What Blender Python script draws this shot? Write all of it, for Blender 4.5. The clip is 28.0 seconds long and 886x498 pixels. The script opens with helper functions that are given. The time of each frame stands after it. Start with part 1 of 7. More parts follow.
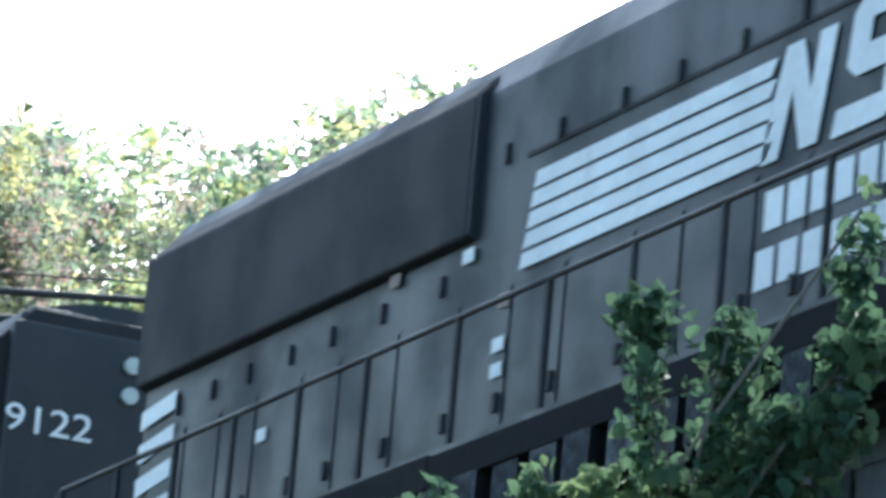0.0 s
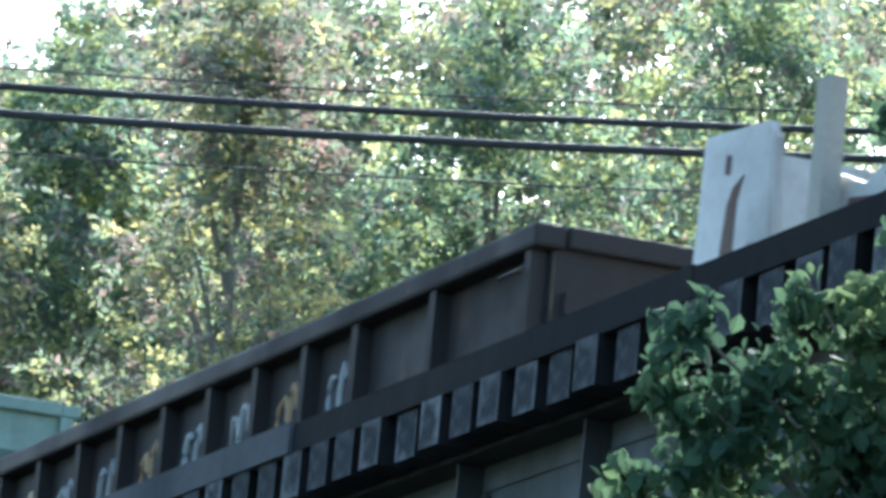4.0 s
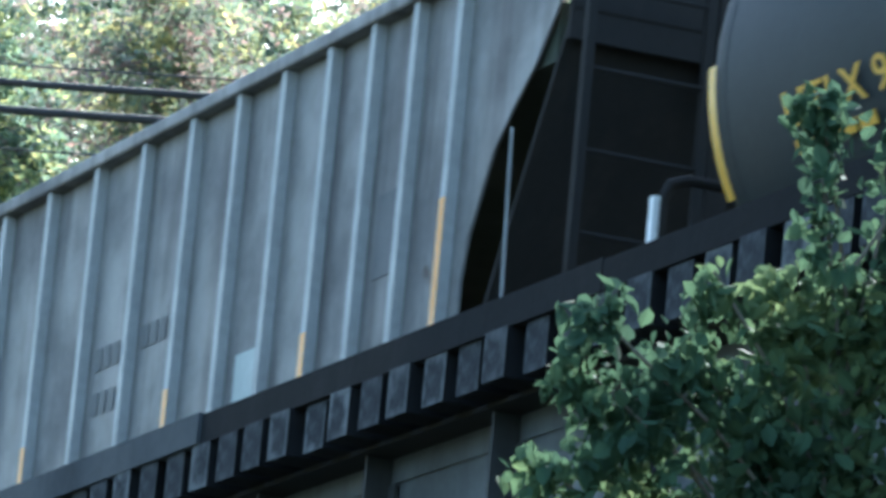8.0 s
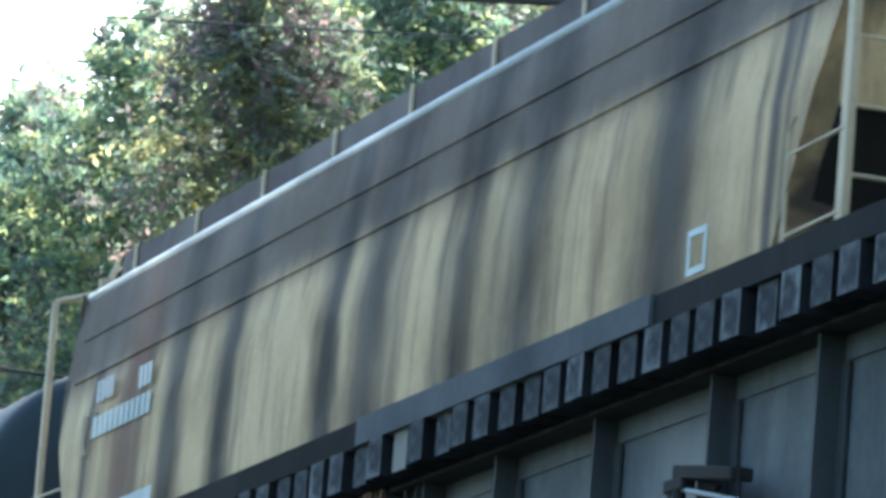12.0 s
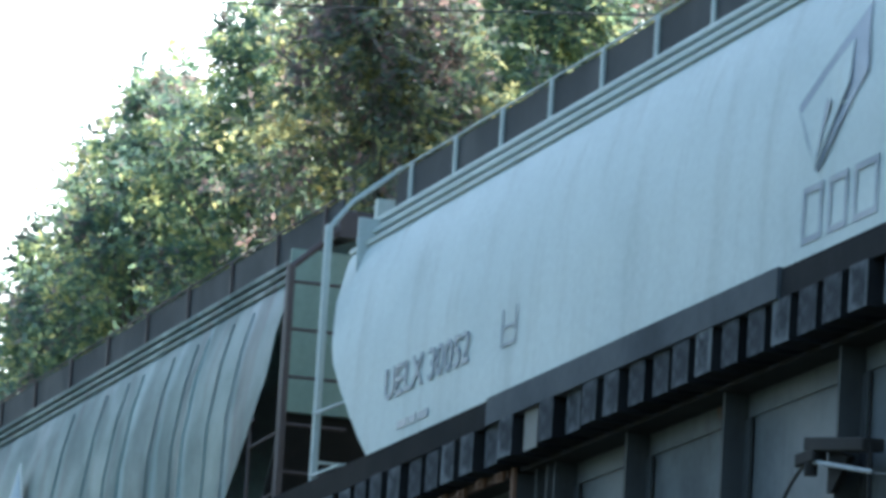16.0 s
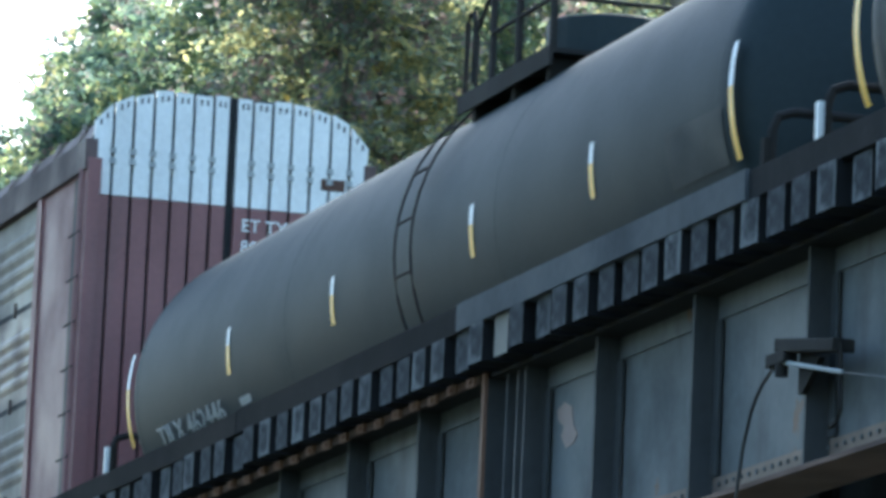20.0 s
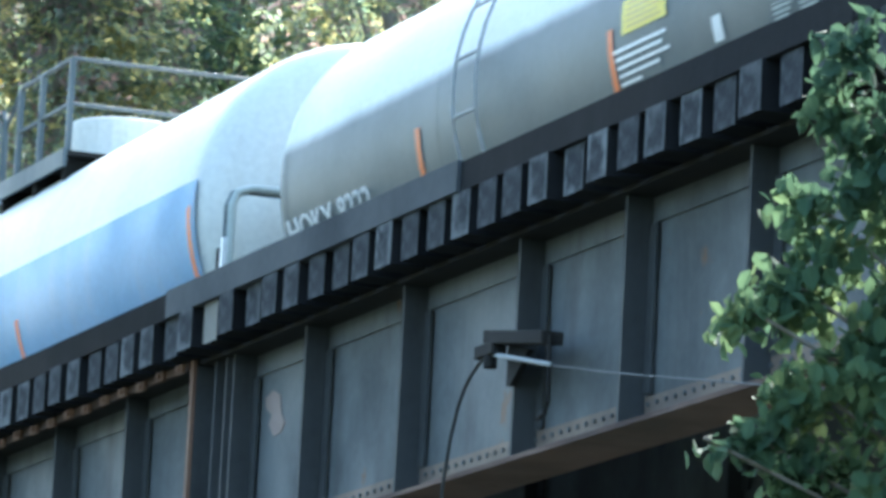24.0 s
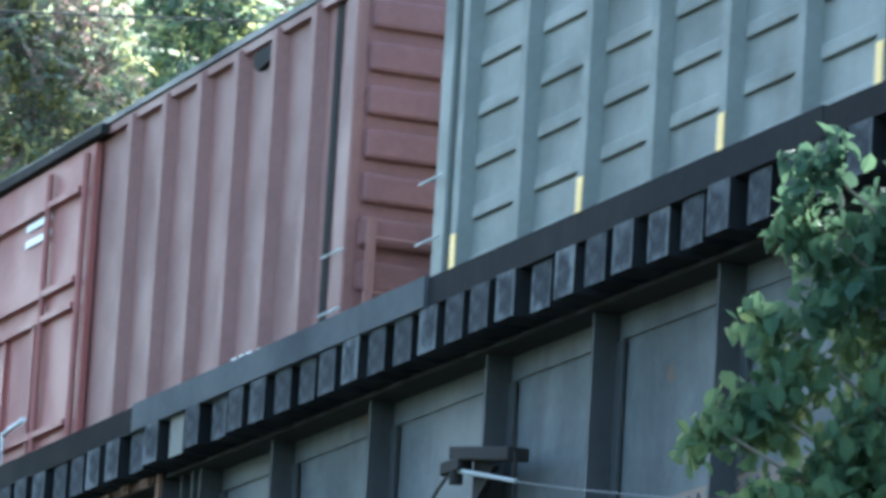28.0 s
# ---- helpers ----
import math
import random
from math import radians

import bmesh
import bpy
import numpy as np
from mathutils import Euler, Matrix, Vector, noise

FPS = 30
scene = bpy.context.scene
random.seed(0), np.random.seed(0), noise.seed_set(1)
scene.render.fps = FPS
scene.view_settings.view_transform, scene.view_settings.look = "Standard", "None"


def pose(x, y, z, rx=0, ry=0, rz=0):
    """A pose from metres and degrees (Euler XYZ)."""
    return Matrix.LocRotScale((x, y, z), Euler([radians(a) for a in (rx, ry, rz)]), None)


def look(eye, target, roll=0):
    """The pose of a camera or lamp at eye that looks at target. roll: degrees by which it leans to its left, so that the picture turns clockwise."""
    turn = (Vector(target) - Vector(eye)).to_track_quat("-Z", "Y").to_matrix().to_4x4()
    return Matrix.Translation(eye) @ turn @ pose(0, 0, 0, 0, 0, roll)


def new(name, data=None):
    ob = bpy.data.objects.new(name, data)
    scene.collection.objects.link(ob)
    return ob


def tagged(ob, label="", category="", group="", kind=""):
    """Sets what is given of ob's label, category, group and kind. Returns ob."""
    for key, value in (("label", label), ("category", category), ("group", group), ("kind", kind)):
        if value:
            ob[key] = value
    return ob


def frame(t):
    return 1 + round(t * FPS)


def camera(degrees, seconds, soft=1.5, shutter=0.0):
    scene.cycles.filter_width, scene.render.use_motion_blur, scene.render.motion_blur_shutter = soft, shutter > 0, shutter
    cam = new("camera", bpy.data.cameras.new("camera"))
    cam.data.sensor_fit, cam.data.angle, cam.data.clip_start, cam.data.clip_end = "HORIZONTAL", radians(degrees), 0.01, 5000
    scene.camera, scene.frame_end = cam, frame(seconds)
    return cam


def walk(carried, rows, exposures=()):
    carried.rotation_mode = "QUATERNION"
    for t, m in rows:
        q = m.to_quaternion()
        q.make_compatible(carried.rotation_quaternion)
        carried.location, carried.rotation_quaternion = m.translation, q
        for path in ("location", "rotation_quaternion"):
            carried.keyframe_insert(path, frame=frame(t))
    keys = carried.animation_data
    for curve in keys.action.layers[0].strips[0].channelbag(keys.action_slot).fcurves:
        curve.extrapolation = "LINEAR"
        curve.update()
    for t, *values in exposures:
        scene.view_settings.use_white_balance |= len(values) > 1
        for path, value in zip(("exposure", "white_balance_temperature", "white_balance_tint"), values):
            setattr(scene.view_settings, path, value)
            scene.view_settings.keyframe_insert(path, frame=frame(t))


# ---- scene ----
# The camera stands on the ground beside the bridge and is swung by hand: seconds, bearing, rise and roll in degrees.
EYE = (0.0, 0.0, 1.6)
AIM = [
    (0, 66.46, 14.48, 5.13), (0.5, 66.49, 14.07, 5.06), (1, 67.80, 13.22, 4.72), (1.5, 67.88, 12.99, 5.61), (2, 66.94, 13.12, 5.33),
    (2.5, 67.18, 12.70, 3.90), (3, 68.19, 13.25, 4.05), (3.5, 68.76, 12.88, 5.64), (4, 68.87, 12.46, 5.14), (4.5, 68.64, 12.89, 5.22),
    (6.5, 68.18, 12.71, 3.97), (7, 68.56, 12.64, 4.05), (7.5, 68.04, 12.46, 4.88), (8, 67.99, 12.46, 5.29), (8.5, 68.44, 12.05, 4.98),
    (9, 69.01, 11.84, 4.97), (9.5, 69.65, 12.11, 4.54), (10, 70.00, 11.90, 4.67), (10.5, 70.64, 11.79, 4.77), (11, 71.02, 11.77, 5.02),
    (11.5, 71.66, 11.31, 5.58), (12, 72.22, 10.97, 4.61), (12.5, 71.87, 11.34, 6.35), (13, 71.60, 11.65, 5.85), (13.5, 72.24, 11.38, 4.89),
    (15.5, 73.73, 10.58, 3.84), (16, 73.42, 10.69, 3.48), (16.5, 74.06, 10.00, 3.18), (17, 74.53, 9.72, 3.67), (17.5, 74.15, 9.70, 4.14),
    (18, 74.81, 9.86, 3.37), (18.5, 74.89, 9.91, 3.01), (19, 73.83, 10.30, 3.14), (19.5, 72.92, 10.20, 2.91), (20, 73.07, 9.82, 2.56),
    (20.5, 72.43, 9.99, 2.48), (21, 71.66, 9.68, 2.65), (21.5, 71.07, 9.58, 2.67), (22, 70.94, 9.37, 2.18), (22.5, 70.63, 9.56, 2.34),
    (24.5, 70.33, 10.01, 3.17), (25, 70.46, 10.64, 3.10), (25.5, 70.68, 11.22, 3.62), (26, 70.94, 11.44, 3.16), (26.5, 70.83, 11.51, 3.55),
    (27, 70.15, 11.65, 3.93), (27.5, 70.00, 11.21, 3.30), (28, 70.03, 10.96, 3.45)]


def aimed(bearing, rise, roll):
    a, e = radians(bearing), radians(rise)
    way = Vector((-math.sin(a) * math.cos(e), math.cos(a) * math.cos(e), math.sin(e)))
    return look(EYE, Vector(EYE) + way, roll)


cam = camera(8.39, 28.0, soft=3.7, shutter=0.12)
walk(cam, [(t, aimed(a, e, r)) for t, a, e, r in AIM], exposures=[(s, e, k, 1.5) for s, e, k in ((0.0, 1.57, 5520), (1.0, 1.52, 5420), (2.0, 1.97, 5620), (3.0, 1.87, 5520), (4.0, 1.67, 5370), (7.0, 1.72, 5420), (9.0, 1.92, 5320), (11.0, 1.97, 5420), (12.0, 1.92, 5420), (13.0, 1.72, 5570), (16.0, 1.52, 5520), (19.0, 1.52, 5520), (20.0, 1.74, 5520), (21.0, 1.82, 5320), (22.0, 2.22, 5170), (25.0, 2.32, 5770), (26.0, 2.42, 5520), (27.0, 2.57, 5520), (28.0, 2.5, 5500))])

# ---- light: low morning sun behind the train, clear sky ----
SUN_BEARING, SUN_RISE = 52.0, 34.0
world = bpy.data.worlds.new("sky")
scene.world = world
world.use_nodes = True
sky = world.node_tree.nodes.new("ShaderNodeTexSky")
sky.sky_type, sky.sun_disc = "NISHITA", False
sky.sun_elevation, sky.sun_rotation = radians(SUN_RISE), radians(-SUN_BEARING)
sky.air_density, sky.dust_density = 1.2, 3.0
back = world.node_tree.nodes["Background"]
back.inputs[1].default_value = 0.15
world.node_tree.links.new(sky.outputs[0], back.inputs[0])
lamp = bpy.data.lights.new("sun", "SUN")
lamp.energy, lamp.angle, lamp.color = 4.0, radians(0.5), (1.0, 0.93, 0.82)
sun = new("sun", lamp)
sun_a, sun_e = radians(SUN_BEARING), radians(SUN_RISE)
sun.matrix_world = look(Vector((-math.sin(sun_a) * math.cos(sun_e), math.cos(sun_a) * math.cos(sun_e), math.sin(sun_e))) * 200, (0, 0, 0))

# ---- plan ----
RAIL = 7.32          # top of rail
FAR_TRACK = 15.45    # the train's track
NEAR_TRACK = 11.6    # the empty track beside it
EDGE = 10.25         # outer ends of the deck timbers


# ---- materials ----
def nodes(name):
    m = bpy.data.materials.new(name)
    m.use_nodes = True
    nt = m.node_tree
    return m, nt, nt.nodes["Principled BSDF"]


def link(nt, a, b):
    nt.links.new(a, b)


def noise_node(nt, scale, detail=4, stretch=(1, 1, 1), kind="Object"):
    tc, mp, no = nt.nodes.new("ShaderNodeTexCoord"), nt.nodes.new("ShaderNodeMapping"), nt.nodes.new("ShaderNodeTexNoise")
    mp.inputs["Scale"].default_value = stretch
    no.inputs["Scale"].default_value, no.inputs["Detail"].default_value = scale, detail
    no.inputs["Roughness"].default_value = 0.62
    link(nt, tc.outputs[kind], mp.inputs[0]), link(nt, mp.outputs[0], no.inputs["Vector"])
    return no.outputs["Fac"]


def ramp(nt, fac, lo, hi):
    r = nt.nodes.new("ShaderNodeMapRange")
    r.inputs["From Min"].default_value, r.inputs["From Max"].default_value = lo, hi
    r.interpolation_type = "SMOOTHSTEP"
    link(nt, fac, r.inputs["Value"])
    return r.outputs[0]


def mixed(nt, fac, a, b):
    mx = nt.nodes.new("ShaderNodeMix")
    mx.data_type = "RGBA"
    if isinstance(fac, float):
        mx.inputs[0].default_value = fac
    else:
        link(nt, fac, mx.inputs[0])
    for sock, v in ((mx.inputs[6], a), (mx.inputs[7], b)):
        if isinstance(v, tuple):
            sock.default_value = (*v, 1)
        else:
            link(nt, v, sock)
    return mx.outputs[2]


def surface(name, base, dirt, rough=0.6, metal=0.0, patch=0.35, streak=0.3, rust=None, rust_at=0.66, bump=0.15, grain=18.0, vary=0.0, soot=None, soot_at=0.5, runs=(), spec=0.5, upper=None):
    """A worn surface: large patches of dirt, streaks that run down, fine grain, and spots of rust where given."""
    m, nt, bs = nodes(name)
    big = ramp(nt, noise_node(nt, 1.1, 6), 0.35, 0.75)
    run = ramp(nt, noise_node(nt, 3.0, 5, (1, 1, 0.12)), 0.48, 0.72)
    fine = noise_node(nt, grain, 6)
    a = nt.nodes.new("ShaderNodeMath"); a.operation = "MULTIPLY"; a.inputs[1].default_value = patch; link(nt, big, a.inputs[0])
    b = nt.nodes.new("ShaderNodeMath"); b.operation = "MULTIPLY"; b.inputs[1].default_value = streak; link(nt, run, b.inputs[0])
    col = mixed(nt, a.outputs[0], base, dirt)
    col = mixed(nt, b.outputs[0], col, dirt)
    if soot:
        wide = ramp(nt, noise_node(nt, 1.0, 5, (1.1, 0.3, 0.035)), soot_at, soot_at + 0.13)
        col = mixed(nt, wide, col, soot)
    if upper:
        tc, sp, wob = nt.nodes.new("ShaderNodeTexCoord"), nt.nodes.new("ShaderNodeSeparateXYZ"), nt.nodes.new("ShaderNodeMath")
        wob.operation, wob.inputs[1].default_value = "MULTIPLY_ADD", upper[4] if len(upper) > 4 else 0.5
        half = wob.inputs[1].default_value / 2
        link(nt, tc.outputs["Object"], sp.inputs[0]), link(nt, noise_node(nt, 0.8, 5, (1, 1, 0.2)), wob.inputs[0]), link(nt, sp.outputs[2], wob.inputs[2])
        cut = nt.nodes.new("ShaderNodeMath")
        cut.operation, cut.inputs[1].default_value = "MULTIPLY", upper[3]
        link(nt, ramp(nt, wob.outputs[0], upper[0] + half, upper[1] + half), cut.inputs[0])
        col = mixed(nt, cut.outputs[0], col, upper[2])
    for at, half, tone in runs:
        tc, sp = nt.nodes.new("ShaderNodeTexCoord"), nt.nodes.new("ShaderNodeSeparateXYZ")
        link(nt, tc.outputs["Object"], sp.inputs[0])
        o, ab, wob = nt.nodes.new("ShaderNodeMath"), nt.nodes.new("ShaderNodeMath"), nt.nodes.new("ShaderNodeMath")
        o.operation, ab.operation, wob.operation = "SUBTRACT", "ABSOLUTE", "MULTIPLY_ADD"
        o.inputs[1].default_value, wob.inputs[1].default_value = at, 0.9
        link(nt, sp.outputs[0], o.inputs[0]), link(nt, o.outputs[0], ab.inputs[0])
        link(nt, noise_node(nt, 2.2, 5, (1, 1, 0.25)), wob.inputs[0]), link(nt, ab.outputs[0], wob.inputs[2])
        band = nt.nodes.new("ShaderNodeMapRange")
        band.interpolation_type = "SMOOTHSTEP"
        band.inputs["From Min"].default_value, band.inputs["From Max"].default_value = 0.42, 0.45 + half
        band.inputs["To Min"].default_value, band.inputs["To Max"].default_value = 0.96, 0.0
        link(nt, wob.outputs[0], band.inputs["Value"])
        col = mixed(nt, band.outputs[0], col, tone)
    if rust:
        spot = ramp(nt, noise_node(nt, 2.3, 8), rust_at, rust_at + 0.06)
        col = mixed(nt, spot, col, rust)
    g = nt.nodes.new("ShaderNodeHueSaturation")
    mr = nt.nodes.new("ShaderNodeMapRange")
    mr.inputs["To Min"].default_value, mr.inputs["To Max"].default_value = 0.78, 1.18
    link(nt, fine, mr.inputs["Value"]), link(nt, mr.outputs[0], g.inputs["Value"]), link(nt, col, g.inputs["Color"])
    out = g.outputs[0]
    if vary:
        oi, h2, m2 = nt.nodes.new("ShaderNodeObjectInfo"), nt.nodes.new("ShaderNodeHueSaturation"), nt.nodes.new("ShaderNodeMapRange")
        m2.inputs["To Min"].default_value, m2.inputs["To Max"].default_value = 1 - vary, 1 + vary
        link(nt, oi.outputs["Random"], m2.inputs["Value"]), link(nt, m2.outputs[0], h2.inputs["Value"]), link(nt, out, h2.inputs["Color"])
        out = h2.outputs[0]
    link(nt, out, bs.inputs["Base Color"])
    bs.inputs["Metallic"].default_value, bs.inputs["Specular IOR Level"].default_value = metal, spec
    rr = nt.nodes.new("ShaderNodeMapRange")
    rr.inputs["To Min"].default_value, rr.inputs["To Max"].default_value = max(0.05, rough - 0.3 * patch), min(1, rough + 0.3 * patch)
    link(nt, big, rr.inputs["Value"]), link(nt, rr.outputs[0], bs.inputs["Roughness"])
    if bump:
        bp = nt.nodes.new("ShaderNodeBump")
        bp.inputs["Strength"].default_value, bp.inputs["Distance"].default_value = bump, 0.01
        link(nt, fine, bp.inputs["Height"]), link(nt, bp.outputs[0], bs.inputs["Normal"])
    return m


def leafy(name, cols, back_light=0.45, rough=0.6, through_leaf=2.7, sat=0.95, clumped=0.0):
    """Leaves: the colour changes from leaf to leaf, and light comes through."""
    m, nt, bs = nodes(name)
    geo, cr = nt.nodes.new("ShaderNodeNewGeometry"), nt.nodes.new("ShaderNodeValToRGB")
    while len(cr.color_ramp.elements) < len(cols):
        cr.color_ramp.elements.new(0.5)
    for i, c in enumerate(cols):
        cr.color_ramp.elements[i].position = i / (len(cols) - 1)
        cr.color_ramp.elements[i].color = (*c, 1)
    if clumped:
        patchy, mean = noise_node(nt, clumped, 4), nt.nodes.new("ShaderNodeMath")
        wide = ramp(nt, patchy, 0.36, 0.64)
        mean.operation, mean.inputs[1].default_value = "MULTIPLY_ADD", 0.6
        half = nt.nodes.new("ShaderNodeMath")
        half.operation, half.inputs[1].default_value = "MULTIPLY", 0.4
        link(nt, geo.outputs["Random Per Island"], half.inputs[0])
        link(nt, wide, mean.inputs[0]), link(nt, half.outputs[0], mean.inputs[2]), link(nt, mean.outputs[0], cr.inputs[0])
    else:
        link(nt, geo.outputs["Random Per Island"], cr.inputs[0])
    link(nt, cr.outputs[0], bs.inputs["Base Color"])
    bs.inputs["Roughness"].default_value, bs.inputs["Specular IOR Level"].default_value = rough, 0.12
    tr, hs, mx = nt.nodes.new("ShaderNodeBsdfTranslucent"), nt.nodes.new("ShaderNodeHueSaturation"), nt.nodes.new("ShaderNodeMixShader")
    hs.inputs["Value"].default_value, hs.inputs["Saturation"].default_value = through_leaf, sat
    link(nt, cr.outputs[0], hs.inputs["Color"]), link(nt, hs.outputs[0], tr.inputs[0])
    mx.inputs[0].default_value = back_light
    link(nt, bs.outputs[0], mx.inputs[1]), link(nt, tr.outputs[0], mx.inputs[2])
    link(nt, mx.outputs[0], nt.nodes["Material Output"].inputs[0])
    return m


BLACK = surface("black_paint", (0.021, 0.025, 0.028), (0.058, 0.062, 0.064), 0.55, patch=0.5, streak=0.35, spec=0.3)
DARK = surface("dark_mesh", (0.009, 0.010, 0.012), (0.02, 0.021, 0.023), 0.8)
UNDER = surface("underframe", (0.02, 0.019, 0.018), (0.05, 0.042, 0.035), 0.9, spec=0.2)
WHITE = surface("white_paint", (0.78, 0.79, 0.78), (0.5, 0.5, 0.48), 0.5, patch=0.3, streak=0.3)
ORANGE = surface("orange_paint", (0.75, 0.30, 0.03), (0.5, 0.22, 0.05), 0.5, patch=0.3)
YELLOW = surface("yellow_strip", (0.80, 0.45, 0.04), (0.6, 0.38, 0.08), 0.4, patch=0.2)
SIGN = surface("yellow_sign", (0.80, 0.62, 0.06), (0.62, 0.5, 0.12), 0.5, patch=0.2)
REDOX = surface("red_strip", (0.72, 0.16, 0.03), (0.6, 0.2, 0.05), 0.5, patch=0.2)
GREEN = surface("green_paint", (0.245, 0.325, 0.26), (0.15, 0.18, 0.15), 0.6, patch=0.45, streak=0.5, rust=(0.16, 0.09, 0.05), rust_at=0.69)
GREENB = surface("fresh_green", (0.16, 0.50, 0.27), (0.14, 0.36, 0.22), 0.55, patch=0.3)
GONB = surface("gondola_black", (0.022, 0.020, 0.020), (0.055, 0.045, 0.042), 0.75, patch=0.6, streak=0.4, rust=(0.06, 0.035, 0.028), rust_at=0.6, spec=0.25)
GREYH = surface("hopper_grey", (0.225, 0.215, 0.205), (0.095, 0.085, 0.078), 0.65, patch=0.6, streak=0.9, soot=(0.10, 0.09, 0.085), soot_at=0.52, rust=(0.09, 0.065, 0.05), rust_at=0.68)
RIBH = surface("hopper_rib_grey", (0.42, 0.425, 0.415), (0.22, 0.205, 0.19), 0.55, patch=0.5, streak=0.4)
TAN = surface("tan_paint", (0.55, 0.39, 0.205), (0.20, 0.135, 0.085), 0.65, patch=0.35, streak=0.8, soot=(0.085, 0.066, 0.054), soot_at=0.56, spec=0.06, upper=(3.35, 3.8, (0.10, 0.076, 0.06), 0.95), runs=((2.6, 1.0, (0.15, 0.08, 0.05)), (4.1, 0.75, (0.026, 0.02, 0.017)), (5.75, 0.7, (0.026, 0.021, 0.018)), (8.75, 0.6, (0.032, 0.026, 0.023)), (9.9, 1.0, (0.04, 0.03, 0.024)), (12.1, 0.9, (0.03, 0.024, 0.02)), (13.6, 1.1, (0.03, 0.025, 0.021)), (16.6, 1.3, (0.034, 0.028, 0.024))))
TANP = surface("tan_frame", (0.43, 0.28, 0.14), (0.27, 0.165, 0.085), 0.65, patch=0.5, streak=0.4, rust=(0.16, 0.07, 0.03), rust_at=0.68)
PALE = surface("pale_grey_paint", (0.46, 0.505, 0.475), (0.33, 0.345, 0.31), 0.55, patch=0.14, streak=0.45, spec=0.35)
DULLG = surface("dull_green_paint", (0.135, 0.185, 0.165), (0.10, 0.10, 0.088), 0.65, patch=0.5, streak=0.7, soot=(0.10, 0.105, 0.095), soot_at=0.55, spec=0.3, runs=((14.3, 0.25, (0.24, 0.31, 0.285)), (15.6, 0.2, (0.22, 0.29, 0.27)), (16.7, 0.12, (0.20, 0.26, 0.24)), (18.3, 0.25, (0.20, 0.235, 0.22))))
GREENE = surface("pale_green_paint", (0.22, 0.29, 0.235), (0.14, 0.17, 0.14), 0.6, patch=0.4)
PRINT = surface("sign_print", (0.62, 0.44, 0.06), (0.5, 0.36, 0.08), 0.5)
PATCHB = surface("sooty_black_patch", (0.034, 0.040, 0.041), (0.05, 0.05, 0.048), 0.7, patch=0.4, spec=0.2)
MAROON = surface("maroon_paint", (0.20, 0.082, 0.082), (0.14, 0.08, 0.075), 0.6, patch=0.5, streak=0.4)
GALV = surface("galvanised_sheet", (0.18, 0.17, 0.148), (0.12, 0.088, 0.076), 0.6, metal=0.1, patch=0.5, streak=0.5, vary=0.12)
TANKB = surface("tank_black", (0.023, 0.032, 0.035), (0.036, 0.046, 0.049), 0.6, patch=0.1, streak=0.08, spec=0.15)
TANKW = surface("tank_white", (0.66, 0.655, 0.61), (0.50, 0.47, 0.40), 0.45, patch=0.2, streak=0.25)
TANKC = surface("tank_cream", (0.62, 0.60, 0.50), (0.52, 0.47, 0.37), 0.45, patch=0.2, streak=0.2, runs=((6.0, 0.25, (0.40, 0.37, 0.32)), (6.75, 0.2, (0.45, 0.42, 0.36)), (7.6, 0.15, (0.48, 0.45, 0.4)), (9.9, 0.4, (0.58, 0.48, 0.38))))
TWOTONE = surface("tank_grey_and_white", (0.105, 0.128, 0.132), (0.08, 0.09, 0.095), 0.5, patch=0.2, streak=0.2, spec=0.3, upper=(2.76, 2.90, (0.66, 0.66, 0.62), 1.0, 0.08))
ENDG = surface("tank_end_shade_grey", (0.19, 0.215, 0.222), (0.14, 0.15, 0.152), 0.55, patch=0.3, streak=0.3)
TANKG = surface("tank_grey", (0.105, 0.128, 0.135), (0.08, 0.09, 0.095), 0.55, patch=0.3, streak=0.25, spec=0.3)
BLUE = surface("blue_paint", (0.10, 0.30, 0.52), (0.2, 0.3, 0.38), 0.5)
BOXR = surface("boxcar_red", (0.245, 0.105, 0.088), (0.175, 0.105, 0.09), 0.65, patch=0.5, streak=0.45)
DOORR = surface("boxcar_door_red", (0.31, 0.092, 0.08), (0.24, 0.105, 0.09), 0.6, patch=0.4, streak=0.4)
BOXG = surface("boxcar_grey_green", (0.155, 0.168, 0.15), (0.115, 0.118, 0.10), 0.65, patch=0.5, streak=0.6)
STEEL = surface("rail_steel", (0.20, 0.19, 0.18), (0.12, 0.08, 0.06), 0.35, metal=0.9)
